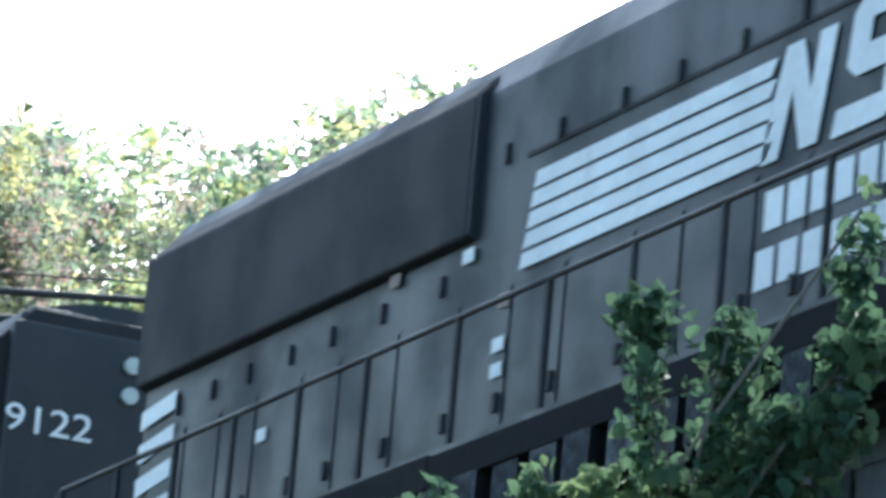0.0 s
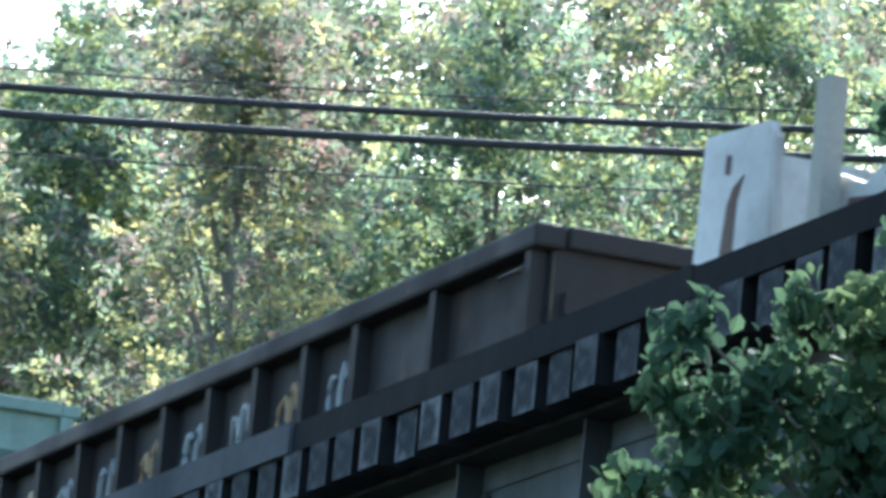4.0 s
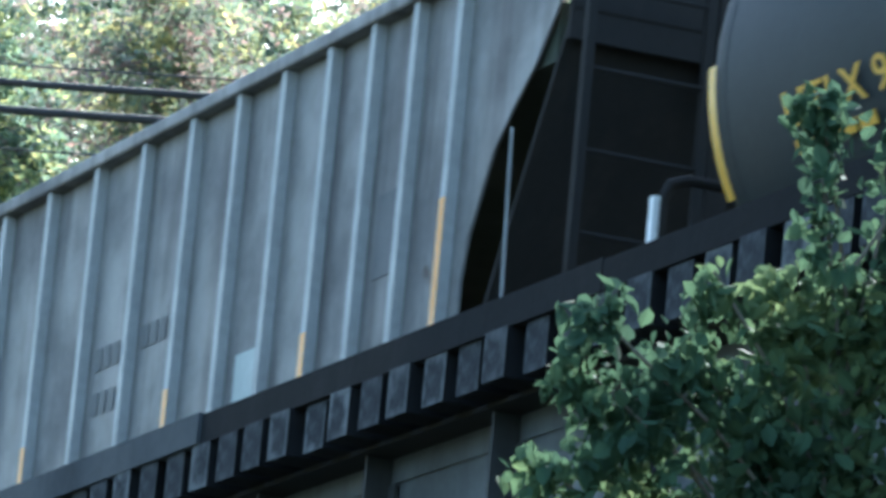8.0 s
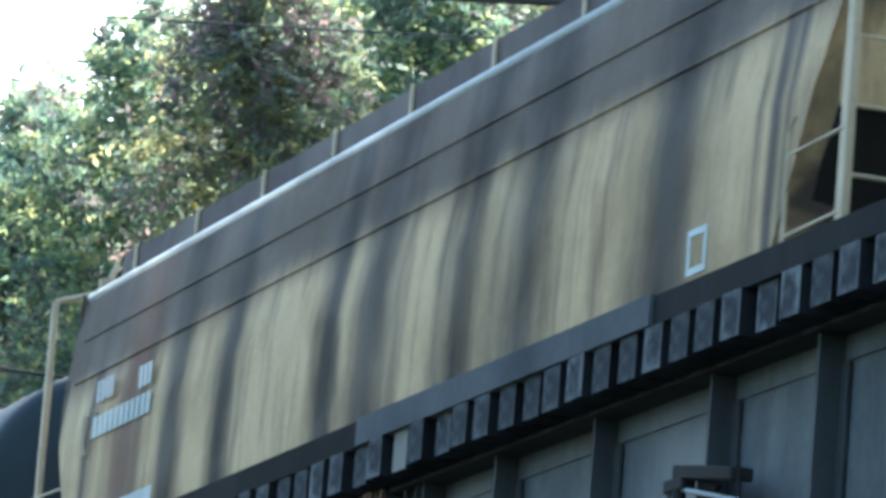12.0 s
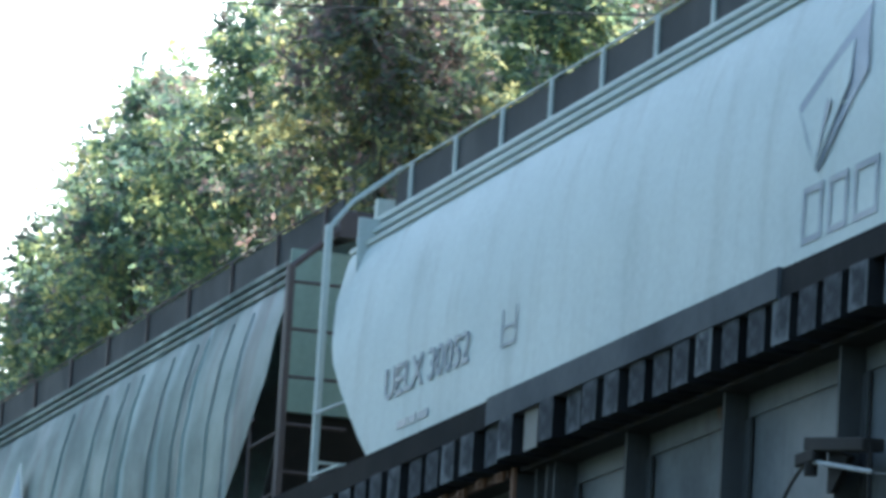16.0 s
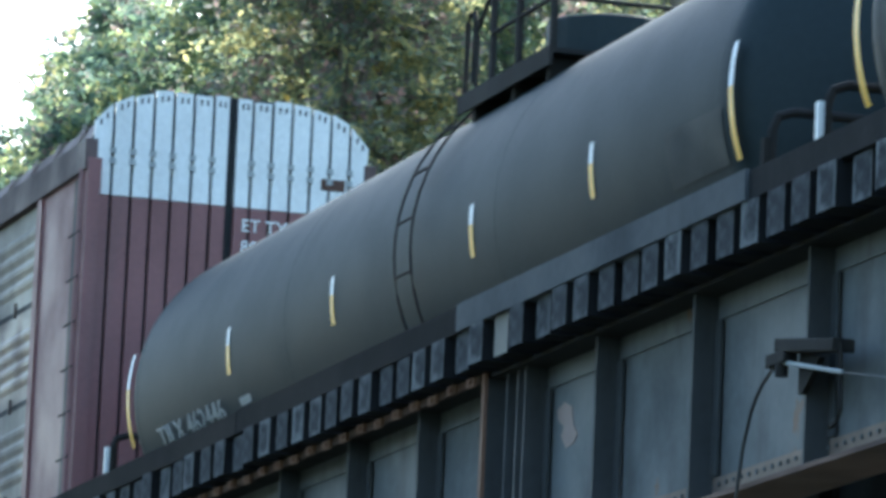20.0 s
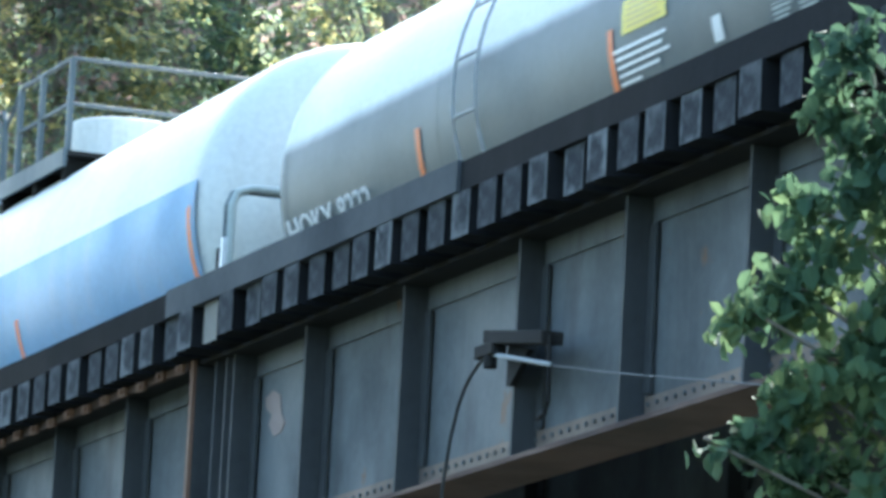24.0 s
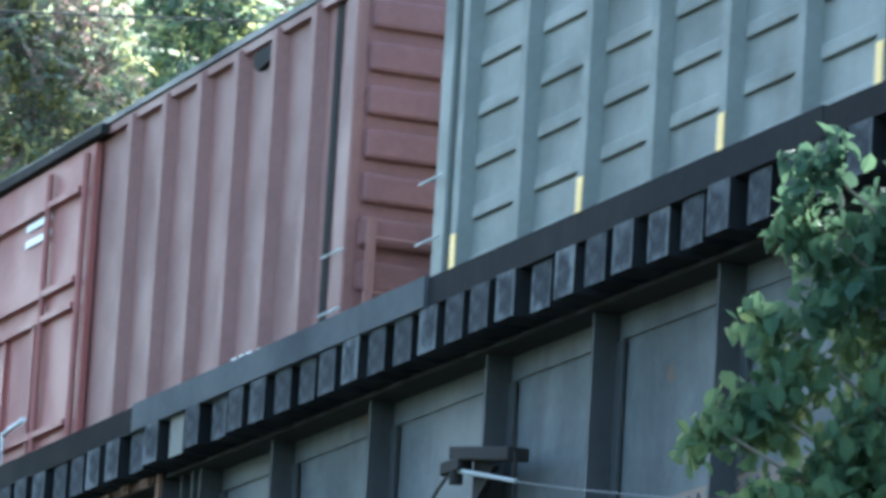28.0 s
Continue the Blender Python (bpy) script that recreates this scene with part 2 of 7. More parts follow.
def end_grain():
    """Sawn timber ends: dark creosoted middle, pale bleached rim, uneven from one timber to the next."""
    m, nt, bs = nodes("timber_end")
    tc, sp = nt.nodes.new("ShaderNodeTexCoord"), nt.nodes.new("ShaderNodeSeparateXYZ")
    link(nt, tc.outputs["Generated"], sp.inputs[0])

    def away(sock):
        a, d = nt.nodes.new("ShaderNodeMath"), nt.nodes.new("ShaderNodeMath")
        a.operation, d.operation = "SUBTRACT", "ABSOLUTE"
        a.inputs[1].default_value = 0.5
        link(nt, sock, a.inputs[0]), link(nt, a.outputs[0], d.inputs[0])
        return d.outputs[0]
    mx, ad = nt.nodes.new("ShaderNodeMath"), nt.nodes.new("ShaderNodeMath")
    mx.operation, ad.operation = "MAXIMUM", "MULTIPLY_ADD"
    link(nt, away(sp.outputs[0]), mx.inputs[0]), link(nt, away(sp.outputs[2]), mx.inputs[1])
    wear_no = noise_node(nt, 5.0, 6).node
    shift, tag = nt.nodes.new("ShaderNodeVectorMath"), nt.nodes.new("ShaderNodeObjectInfo")
    shift.operation = "MULTIPLY_ADD"
    shift.inputs[1].default_value = (37.0, 11.0, 23.0)
    link(nt, tag.outputs["Random"], shift.inputs[0]), link(nt, tc.outputs["Object"], shift.inputs[2]), link(nt, shift.outputs[0], wear_no.inputs["Vector"])
    wear = wear_no.outputs["Fac"]
    link(nt, wear, ad.inputs[0]), link(nt, mx.outputs[0], ad.inputs[2])
    ad.inputs[1].default_value = 1.5
    rim = ramp(nt, ad.outputs[0], 0.98, 1.32)
    oi, pick = nt.nodes.new("ShaderNodeObjectInfo"), nt.nodes.new("ShaderNodeMapRange")
    pick.inputs["From Min"].default_value = 0.45
    pick.inputs["To Min"].default_value, pick.inputs["To Max"].default_value = 0.06, 0.9
    link(nt, oi.outputs["Random"], pick.inputs["Value"])
    amount = nt.nodes.new("ShaderNodeMath"); amount.operation = "MULTIPLY"
    link(nt, rim, amount.inputs[0]), link(nt, pick.outputs[0], amount.inputs[1])
    core = mixed(nt, ramp(nt, noise_node(nt, 9.0, 5), 0.4, 0.7), (0.036, 0.038, 0.042), (0.09, 0.093, 0.097))
    link(nt, mixed(nt, amount.outputs[0], core, (0.20, 0.205, 0.205)), bs.inputs["Base Color"])
    bs.inputs["Roughness"].default_value, bs.inputs["Specular IOR Level"].default_value = 0.9, 0.1
    bp = nt.nodes.new("ShaderNodeBump")
    bp.inputs["Strength"].default_value, bp.inputs["Distance"].default_value = 0.5, 0.01
    link(nt, wear, bp.inputs["Height"]), link(nt, bp.outputs[0], bs.inputs["Normal"])
    return m


TIMBER = end_grain()
CURB = surface("curb_timber", (0.013, 0.013, 0.014), (0.03, 0.03, 0.031), 0.95, patch=0.6, bump=0.4, vary=0.45, spec=0.08)
NEWTIE = surface("pale_tie_end", (0.24, 0.22, 0.19), (0.13, 0.12, 0.11), 0.9, patch=0.5, spec=0.15)
SLAB = surface("pale_plank", (0.078, 0.084, 0.09), (0.045, 0.045, 0.047), 0.9, spec=0.2, patch=0.5)
OLDW = surface("old_white_paint", (0.52, 0.51, 0.47), (0.25, 0.22, 0.19), 0.6, patch=0.6, streak=0.8, rust=(0.17, 0.08, 0.05), rust_at=0.64)
GIRDER = surface("girder_steel", (0.125, 0.135, 0.137), (0.06, 0.06, 0.058), 0.75, patch=0.6, streak=0.6, rust=(0.16, 0.10, 0.065), rust_at=0.66, spec=0.3)
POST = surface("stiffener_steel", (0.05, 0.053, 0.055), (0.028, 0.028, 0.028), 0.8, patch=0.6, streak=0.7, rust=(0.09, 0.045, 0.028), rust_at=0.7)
RUST2 = surface("scaling_rust", (0.22, 0.12, 0.075), (0.12, 0.06, 0.04), 0.9, patch=0.6)
RUSTY = surface("rusty_steel", (0.10, 0.048, 0.03), (0.04, 0.034, 0.034), 0.85, patch=0.6)
STONE = surface("abutment_stone", (0.28, 0.26, 0.23), (0.15, 0.14, 0.13), 0.9, bump=0.5)
EARTH = surface("earth", (0.042, 0.05, 0.034), (0.03, 0.044, 0.026), 0.95, bump=0.6, grain=6)
CABLE = surface("cable_sheath", (0.02, 0.02, 0.022), (0.04, 0.04, 0.04), 0.6)
BARK = surface("bark", (0.19, 0.165, 0.13), (0.10, 0.085, 0.07), 0.95, bump=0.6)
FADED = surface("faded_stencil", (0.34, 0.36, 0.36), (0.18, 0.18, 0.18), 0.6)
WORN = surface("rust_stained_steel", (0.22, 0.155, 0.11), (0.10, 0.09, 0.085), 0.8, patch=0.6)
WOOD = surface("weathered_wood", (0.42, 0.38, 0.31), (0.25, 0.21, 0.17), 0.85, streak=0.5, grain=25)
LINING = surface("dark_lining_board", (0.035, 0.032, 0.032), (0.06, 0.05, 0.045), 0.9, vary=0.2, spec=0.2)
STAIN = surface("rusty_stain", (0.62, 0.48, 0.33), (0.58, 0.5, 0.4), 0.6, patch=0.5)
STACK = surface("stacked_boards", (0.13, 0.10, 0.085), (0.22, 0.17, 0.13), 0.9, vary=0.3)
PIPE = surface("pole_load", (0.16, 0.13, 0.11), (0.09, 0.075, 0.065), 0.85)
LEAF_NEAR = leafy("bush_leaves", [(0.047, 0.084, 0.055), (0.06, 0.108, 0.06), (0.086, 0.138, 0.066), (0.15, 0.195, 0.078)], 0.36, 0.7, 1.6, 0.9, clumped=1.4)
GHOSTB = surface("faded_brown_stencil", (0.075, 0.06, 0.048), (0.05, 0.048, 0.045), 0.7, patch=0.5)
WALKWAY = surface("walkway_grating", (0.05, 0.05, 0.05), (0.085, 0.08, 0.075), 0.85, patch=0.6, spec=0.2)
RUSTO = surface("faded_orange_stencil", (0.55, 0.25, 0.10), (0.4, 0.2, 0.1), 0.6)
GHOST = surface("ghost_paint", (0.36, 0.28, 0.17), (0.2, 0.15, 0.1), 0.6)
CREAM = surface("cream_board", (0.70, 0.66, 0.50), (0.5, 0.48, 0.4), 0.5, patch=0.2)
SCREEN_LEAF = leafy("added_tree_leaves", [(0.02, 0.04, 0.015), (0.04, 0.07, 0.02), (0.06, 0.09, 0.03)], 0.2)
LEAF_A = leafy("tree_leaves", [(0.135, 0.095, 0.084), (0.085, 0.082, 0.067), (0.052, 0.077, 0.062), (0.071, 0.105, 0.067), (0.114, 0.145, 0.069), (0.188, 0.192, 0.076), (0.268, 0.240, 0.089)], 0.6, through_leaf=3.1, sat=0.94, clumped=1.1)
LEAF_B = leafy("turning_leaves", [(0.178, 0.108, 0.090), (0.135, 0.093, 0.082), (0.080, 0.080, 0.067), (0.075, 0.102, 0.069), (0.135, 0.145, 0.071), (0.217, 0.192, 0.079), (0.286, 0.235, 0.086)], 0.6, through_leaf=3.1, sat=0.94, clumped=1.25)
GREEND = surface("dark_green_paint_and_shade", (0.085, 0.115, 0.10), (0.06, 0.07, 0.065), 0.7)
GRIME = surface("grimy_paint", (0.13, 0.13, 0.13), (0.07, 0.07, 0.07), 0.7)
PINKISH = surface("bare_primer", (0.30, 0.22, 0.19), (0.12, 0.10, 0.09), 0.8, patch=0.5)
GALVR = surface("rusting_sheet", (0.17, 0.145, 0.13), (0.135, 0.08, 0.066), 0.6, metal=0.1, patch=0.7, streak=0.6, vary=0.12)
# boxcar red again, darkened for the shade on the end wall
BOXE = surface("boxcar_red_end_shade", (0.21, 0.085, 0.078), (0.13, 0.07, 0.062), 0.7, patch=0.5)
SPRAY = surface("spray_paint", (0.52, 0.54, 0.50), (0.36, 0.40, 0.37), 0.7, patch=0.6, streak=0.5)
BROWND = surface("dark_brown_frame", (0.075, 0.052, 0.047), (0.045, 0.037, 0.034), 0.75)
AMBER = surface("amber_strip", (0.80, 0.34, 0.045), (0.6, 0.3, 0.08), 0.45, patch=0.3)
SHOULDER = surface("lit_roof_shoulder", (0.46, 0.45, 0.42), (0.3, 0.28, 0.25), 0.5, patch=0.4, streak=0.2)
TANF = surface("pale_tan_frame", (0.50, 0.39, 0.24), (0.3, 0.22, 0.14), 0.65, patch=0.5)
BLUEG = surface("emblem_blue_grey", (0.22, 0.32, 0.40), (0.2, 0.26, 0.3), 0.6)
ROOFB = surface("sooty_brown_roof", (0.105, 0.066, 0.062), (0.05, 0.042, 0.04), 0.75, patch=0.6)
mg, ng, bg = nodes("cab_glass")
bg.inputs["Base Color"].default_value, bg.inputs["Roughness"].default_value = (0.16, 0.2, 0.22, 1), 0.05
bg.inputs["Transmission Weight"].default_value = 0.6
GLASS = mg


# ---- mesh building ----
class Geo:
    def __init__(self):
        self.v, self.f = [], []

    def hexa(self, p):
        n = len(self.v)
        self.v += [tuple(q) for q in p]
        self.f += [tuple(n + i for i in q) for q in ((0, 3, 2, 1), (4, 5, 6, 7), (0, 1, 5, 4), (1, 2, 6, 5), (2, 3, 7, 6), (3, 0, 4, 7))]
        return self

    def box(self, x0, x1, y0, y1, z0, z1):
        return self.hexa([(x0, y0, z0), (x1, y0, z0), (x1, y1, z0), (x0, y1, z0), (x0, y0, z1), (x1, y0, z1), (x1, y1, z1), (x0, y1, z1)])

    def prism(self, outline, x0, x1, caps=True):
        """An outline of (y, z), anticlockwise seen from +x, drawn out along x."""
        n, k = len(self.v), len(outline)
        self.v += [(x0, y, z) for y, z in outline] + [(x1, y, z) for y, z in outline]
        self.f += [(n + i, n + (i + 1) % k, n + k + (i + 1) % k, n + k + i) for i in range(k)]
        if caps:
            self.f += [tuple(n + i for i in reversed(range(k))), tuple(n + k + i for i in range(k))]
        return self

    def plate(self, outline, y0, y1):
        """An outline of (x, z) drawn out along y."""
        n, k = len(self.v), len(outline)
        self.v += [(x, y0, z) for x, z in outline] + [(x, y1, z) for x, z in outline]
        self.f += [(n + i, n + (i + 1) % k, n + k + (i + 1) % k, n + k + i) for i in range(k)]
        self.f += [tuple(n + i for i in reversed(range(k))), tuple(n + k + i for i in range(k))]
        return self

    def rings(self, rings, closed=True):
        """Skin a row of rings with as many points each."""
        n, k = len(self.v), len(rings[0])
        for r in rings:
            self.v += [tuple(p) for p in r]
        for j in range(len(rings) - 1):
            for i in range(k if closed else k - 1):
                a, b = n + j * k + i, n + j * k + (i + 1) % k
                self.f.append((a, b, b + k, a + k))
        return self

    def tube(self, pts, r, n=8):
        pts = [Vector(p) for p in pts]
        rs = []
        for i, p in enumerate(pts):
            d = (pts[min(i + 1, len(pts) - 1)] - pts[max(i - 1, 0)]).normalized()
            u = d.orthogonal().normalized() if abs(d.z) > 0.99 else d.cross(Vector((0, 0, 1))).normalized()
            w = d.cross(u)
            rs.append([p + r * (math.cos(2 * math.pi * k / n) * u + math.sin(2 * math.pi * k / n) * w) for k in range(n)])
        base = len(self.v)
        self.rings(rs)
        self.f += [tuple(base + i for i in reversed(range(n))), tuple(base + (len(rs) - 1) * n + i for i in range(n))]
        return self

    def mesh(self, name, smooth=False):
        me = bpy.data.meshes.new(name)
        me.from_pydata(self.v, [], self.f)
        if smooth:
            me.polygons.foreach_set("use_smooth", [True] * len(me.polygons))
        me.update()
        return me


def part(name, g, material, parent=None, label="", bevel=0.0, smooth=False, at=None):
    me = g if isinstance(g, bpy.types.Mesh) else g.mesh(name, smooth)
    if not me.materials:
        me.materials.append(material)
    ob = new(name, me)
    ob.parent = parent
    if at is not None:
        ob.matrix_local = at
    if bevel:
        b = ob.modifiers.new("edge", "BEVEL")
        b.width, b.segments, b.limit_method = bevel, 2, "ANGLE"
    return tagged(ob, label)


def thing(name, label, category, group="", kind="", at=None):
    ob = new(name)
    if at is not None:
        ob.matrix_world = at
    return tagged(ob, label, category, group, kind)


def letters(text, size, material, parent, at, name="lettering", label="", wide=0.0):
    """Lettering in the built-in font; size is the height of a capital, wide the length of the line where given."""
    cu = bpy.data.curves.new("letters", "FONT")
    cu.body, cu.size, cu.extrude, cu.align_x, cu.resolution_u, cu.offset = text, 1.0, 0.006, "LEFT", 3, 0.003
    tmp = new("letters", cu)
    me = bpy.data.meshes.new_from_object(tmp.evaluated_get(bpy.context.evaluated_depsgraph_get()))
    bpy.data.objects.remove(tmp)
    bpy.data.curves.remove(cu)
    me.materials.clear()
    span = max(v.co.x for v in me.vertices)
    k = size / 0.69
    me.transform(Matrix.Diagonal((wide / span if wide else k, k, 0.7, 1)))
    words = text.count(" ")
    if not words:
        return part(name, me, material, parent, label, at=at)
    edges = sorted((min(me.vertices[q].co.x for q in f.vertices), max(me.vertices[q].co.x for q in f.vertices)) for f in me.polygons)
    gaps, reach = [], edges[0][1]
    for a, z in edges:
        if a > reach:
            gaps.append((a - reach, (a + reach) / 2))
        reach = max(reach, z)
    cuts = [-9.0] + sorted(q[1] for q in sorted(gaps)[-words:]) + [99.0]
    for a, z in zip(cuts, cuts[1:]):
        bm = bmesh.new()
        bm.from_mesh(me)
        bmesh.ops.delete(bm, geom=[v for v in bm.verts if not a < v.co.x < z], context="VERTS")
        piece = bpy.data.meshes.new("letters")
        bm.to_mesh(piece)
        bm.free()
        part(name, piece, material, parent, label, at=at)


def bars(widths, h, gap, material, parent, at, name="stencil"):
    """Unreadable writing: a row of plain bars."""
    x = 0.0
    for w in widths:
        part(name, Geo().box(x, x + w, 0, h, 0, 0.004), material, parent, at=at)
        x += w + gap


def side(x, y, z):
    return pose(x, y, z, 90, 0, 0)


def rear(x, y, z):
    return pose(x, y, z, 90, 0, 90)


# ---- ground, bridge ----
g = Geo()
g.box(-2500, 2500, -2500, 2500, -1.0, 0.0)
tagged(part("ground", g, EARTH), "dark bare earth and short grass under the bridge", "ground", kind="structure")

deck = thing("bridge_deck", "dark weathered timber deck of a railway bridge", "bridge deck", kind="structure")
for y in (NEAR_TRACK, FAR_TRACK):
    for s in (-0.75, 0.75):
        g = Geo()
        g.prism([(y + s - 0.07, RAIL - 0.18), (y + s + 0.07, RAIL - 0.18), (y + s + 0.07, RAIL - 0.165), (y + s + 0.012, RAIL - 0.14), (y + s + 0.012, RAIL - 0.05),
                 (y + s + 0.036, RAIL - 0.035), (y + s + 0.036, RAIL), (y + s - 0.036, RAIL), (y + s - 0.036, RAIL - 0.035), (y + s - 0.012, RAIL - 0.05),
                 (y + s - 0.012, RAIL - 0.14), (y + s - 0.07, RAIL - 0.165)], -500, 500)
        part("rail", g, STEEL, deck)
TIE_TOP, TIE_BOTTOM, PITCH = RAIL - 0.18, 6.905, 0.3777
x = -498.8
k = 0
while x < 500:
    g = Geo()
    x1 = min(x + 4.9, 500)
    dz = random.uniform(-0.008, 0.01)
    pale = abs(x + 33.3) < 2.5
    if pale:
        dz = 0.015
    g.box(x, x1 - 0.012, EDGE + 0.005 - (0.02 if pale else 0), EDGE + 0.2, TIE_TOP + 0.002, TIE_TOP + 0.15 + dz)
    part("guard_timber", g, SLAB if pale else CURB, deck, "paler replaced guard timber" if pale else "")
    x, k = x1, k + 1
g = Geo()
for y in [EDGE + 0.32 + 0.29 * i for i in range(3)]:
    g.box(-500, 500, y, y + 0.24, TIE_TOP + 0.004, TIE_TOP + 0.05)
part("walk_planks", g, CURB, deck)

WEB = 10.62          # web of the outer girders, close under the timber ends


def girder(x0, x1, y, near, posts, z0=5.75, z1=6.9, lip=0.19, name="bridge_girder"):
    gd = thing(name, "grey steel plate girder with upright stiffeners and rust along its flange", "girder", "girders of the bridge")
    part("web", Geo().box(x0, x1, y, y + 0.02, z0 + 0.02, z1 - 0.025), GIRDER, gd)
    # top flange takes a darker colour, for the shade under the deck
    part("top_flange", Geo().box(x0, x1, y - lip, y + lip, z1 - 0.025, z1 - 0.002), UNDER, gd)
    part("bottom_flange", Geo().box(x0, x1, y - lip, y + lip, z0 - 0.025, z0), RUSTY if near else UNDER, gd)
    part("lower_angle", Geo().box(x0, x1, y - 0.014, y - 0.001, z0 + 0.001, z0 + 0.15), WORN if near else GIRDER, gd, "rust-stained riveted angle" if near else "")
    part("upper_angle", Geo().box(x0, x1, y - 0.014, y - 0.001, z1 - 0.15, z1 - 0.026), GIRDER, gd)
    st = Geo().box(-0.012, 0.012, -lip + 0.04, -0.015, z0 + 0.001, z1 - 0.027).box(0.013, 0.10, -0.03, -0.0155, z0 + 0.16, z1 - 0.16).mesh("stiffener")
    # stiffeners coloured darker than the web, for the shade on their side faces
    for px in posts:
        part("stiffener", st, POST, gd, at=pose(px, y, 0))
    return gd


near_posts = [-33.0, -32.8, -32.66, -31.39, -29.79, -28.07, -26.63] + [-25.1 + 1.6 * i for i in range(24)]
gd = girder(-33.19, 14.0, WEB, True, near_posts)
rv = Geo()
for i in range(220):
    xx = -32.6 + 0.115 * i
    if xx < -8:
        for dx, zz in ((0.0, 5.80), (0.055, 5.86)):
            rv.tube([(xx + dx, WEB - 0.014, zz), (xx + dx, WEB - 0.026, zz)], 0.013, 6)
tagged(part("rivets", rv, GIRDER, gd), kind="stuff")
part("bearing_plate", Geo().box(-33.24, -33.2, WEB - 0.2, WEB + 0.02, 5.6, 6.87), POST, gd)
part("plate_edge", Geo().box(-33.25, -33.2, WEB - 0.225, WEB - 0.202, 5.6, 6.9), RUST2, gd, "rust-streaked edge of the end plate")
part("bare_patch", Geo().plate([(-32.49, 6.61), (-32.36, 6.64), (-32.23, 6.60), (-32.19, 6.49), (-32.11, 6.43), (-32.18, 6.38), (-32.31, 6.37), (-32.41, 6.45), (-32.36, 6.50), (-32.47, 6.55)][::-1], WEB - 0.005, WEB - 0.001), PINKISH, gd, "pinkish patch of peeled paint")
far = girder(-90.0, -33.3, WEB, False, [-34.74, -36.25, -37.83, -39.5] + [-41.1 - 1.6 * i for i in range(29)])
part("cover_strip", Geo().box(-90, -33.3, WEB - 0.225, WEB - 0.195, 6.855, 6.9), RUSTY, far, "rusty edge strip under the deck")
clip = Geo().box(-0.07, 0.07, -0.02, 0.0, -0.02, 0.035).box(-0.03, 0.03, -0.035, -0.02, -0.005, 0.02).mesh("tie_clip")
for i in range(34):
    part("tie_clip", clip, RUST2, far, at=pose(-33.42 - 0.377 * i, WEB - 0.226, 6.86 + 0.008 * math.sin(i * 2.3)))
for y in (12.9, 14.6, 16.4):
    girder(-90.0, 14.0, y, False, [-34 + 3.2 * i for i in range(-8, 12)], 5.95, lip=0.15)

# a bracket with wires on the girder
br = thing("cable_bracket", "dark iron bracket with a thin cable clamped to the girder", "bracket")
part("arm", Geo().hexa([(-28.25, 10.36, 6.35), (-27.41, 10.36, 6.24), (-27.41, 10.48, 6.24), (-28.25, 10.48, 6.35), (-28.25, 10.36, 6.42), (-27.41, 10.36, 6.31), (-27.41, 10.48, 6.31), (-28.25, 10.48, 6.42)]), UNDER, br, bevel=0.01)
part("gusset", Geo().plate([(-28.09, 6.12), (-28.03, 6.12), (-27.8, 6.27), (-28.09, 6.34)], 10.44, 10.47), UNDER, br)
part("hanger", Geo().tube([(-27.40, 10.40, 6.28), (-27.38, 10.40, 5.95), (-27.42, 10.40, 5.90), (-27.57, 10.42, 5.89)], 0.012), UNDER, br)
part("lug", Geo().box(-28.37, -28.10, 10.36, 10.44, 6.28, 6.35), UNDER, br, bevel=0.01)
part("insulator", Geo().tube([(-28.20, 10.39, 6.285), (-28.20, 10.39, 6.22)], 0.035, 10), UNDER, br)
part("cable", Geo().tube([(-28.22, 10.39, 6.29), (-28.35, 10.39, 6.27), (-28.47, 10.39, 6.22), (-28.56, 10.39, 6.16), (-28.63, 10.39, 6.09), (-28.73, 10.39, 5.93), (-28.80, 10.39, 5.72), (-28.85, 10.40, 5.5), (-28.88, 10.42, 5.2), (-28.86, 10.45, 4.6)], 0.010), CABLE, br)
part("wire_grip", Geo().tube([(-28.16, 10.39, 6.285), (-27.34, 10.39, 6.13)], 0.012), FADED, br)
part("thin_wire", Geo().tube([(-27.36, 10.39, 6.13), (-26.66, 10.38, 6.01), (-25.97, 10.37, 5.90), (-24.87, 10.36, 5.73), (-24.11, 10.35, 5.61), (-21.0, 10.3, 5.2), (-12.0, 10.25, 4.6)], 0.0045), GRIME, br)

for x in (-91.5, 16.0):
    tagged(part("abutment", Geo().box(x - 1.5, x + 1.5, 9.6, 18.0, 0, 6.88), STONE, bevel=0.05), "grey stone abutment under the bridge end", "abutment", kind="structure")
tagged(part("pier", Geo().box(-34.6, -32.0, 10.3, 17.2, 0, 5.6), STONE, bevel=0.05), "stone pier carrying two girder spans", "pier", kind="structure")
for x0, x1 in ((-500, -93.01), (17.51, 500)):
    e = Geo().prism([(2.0, 0.001), (25.0, 0.001), (18.2, 6.88), (9.4, 6.88)], x0, x1)
    tagged(part("embankment", e, EARTH), "grassy earth embankment carrying the tracks", "embankment", kind="structure")


# ---- the train ----
MOVING = []


def car(name, label, category, x0):
    ob = thing(name, label, category, "cars of the freight train", at=pose(x0, FAR_TRACK, RAIL))
    MOVING.append((ob, x0))
    return ob


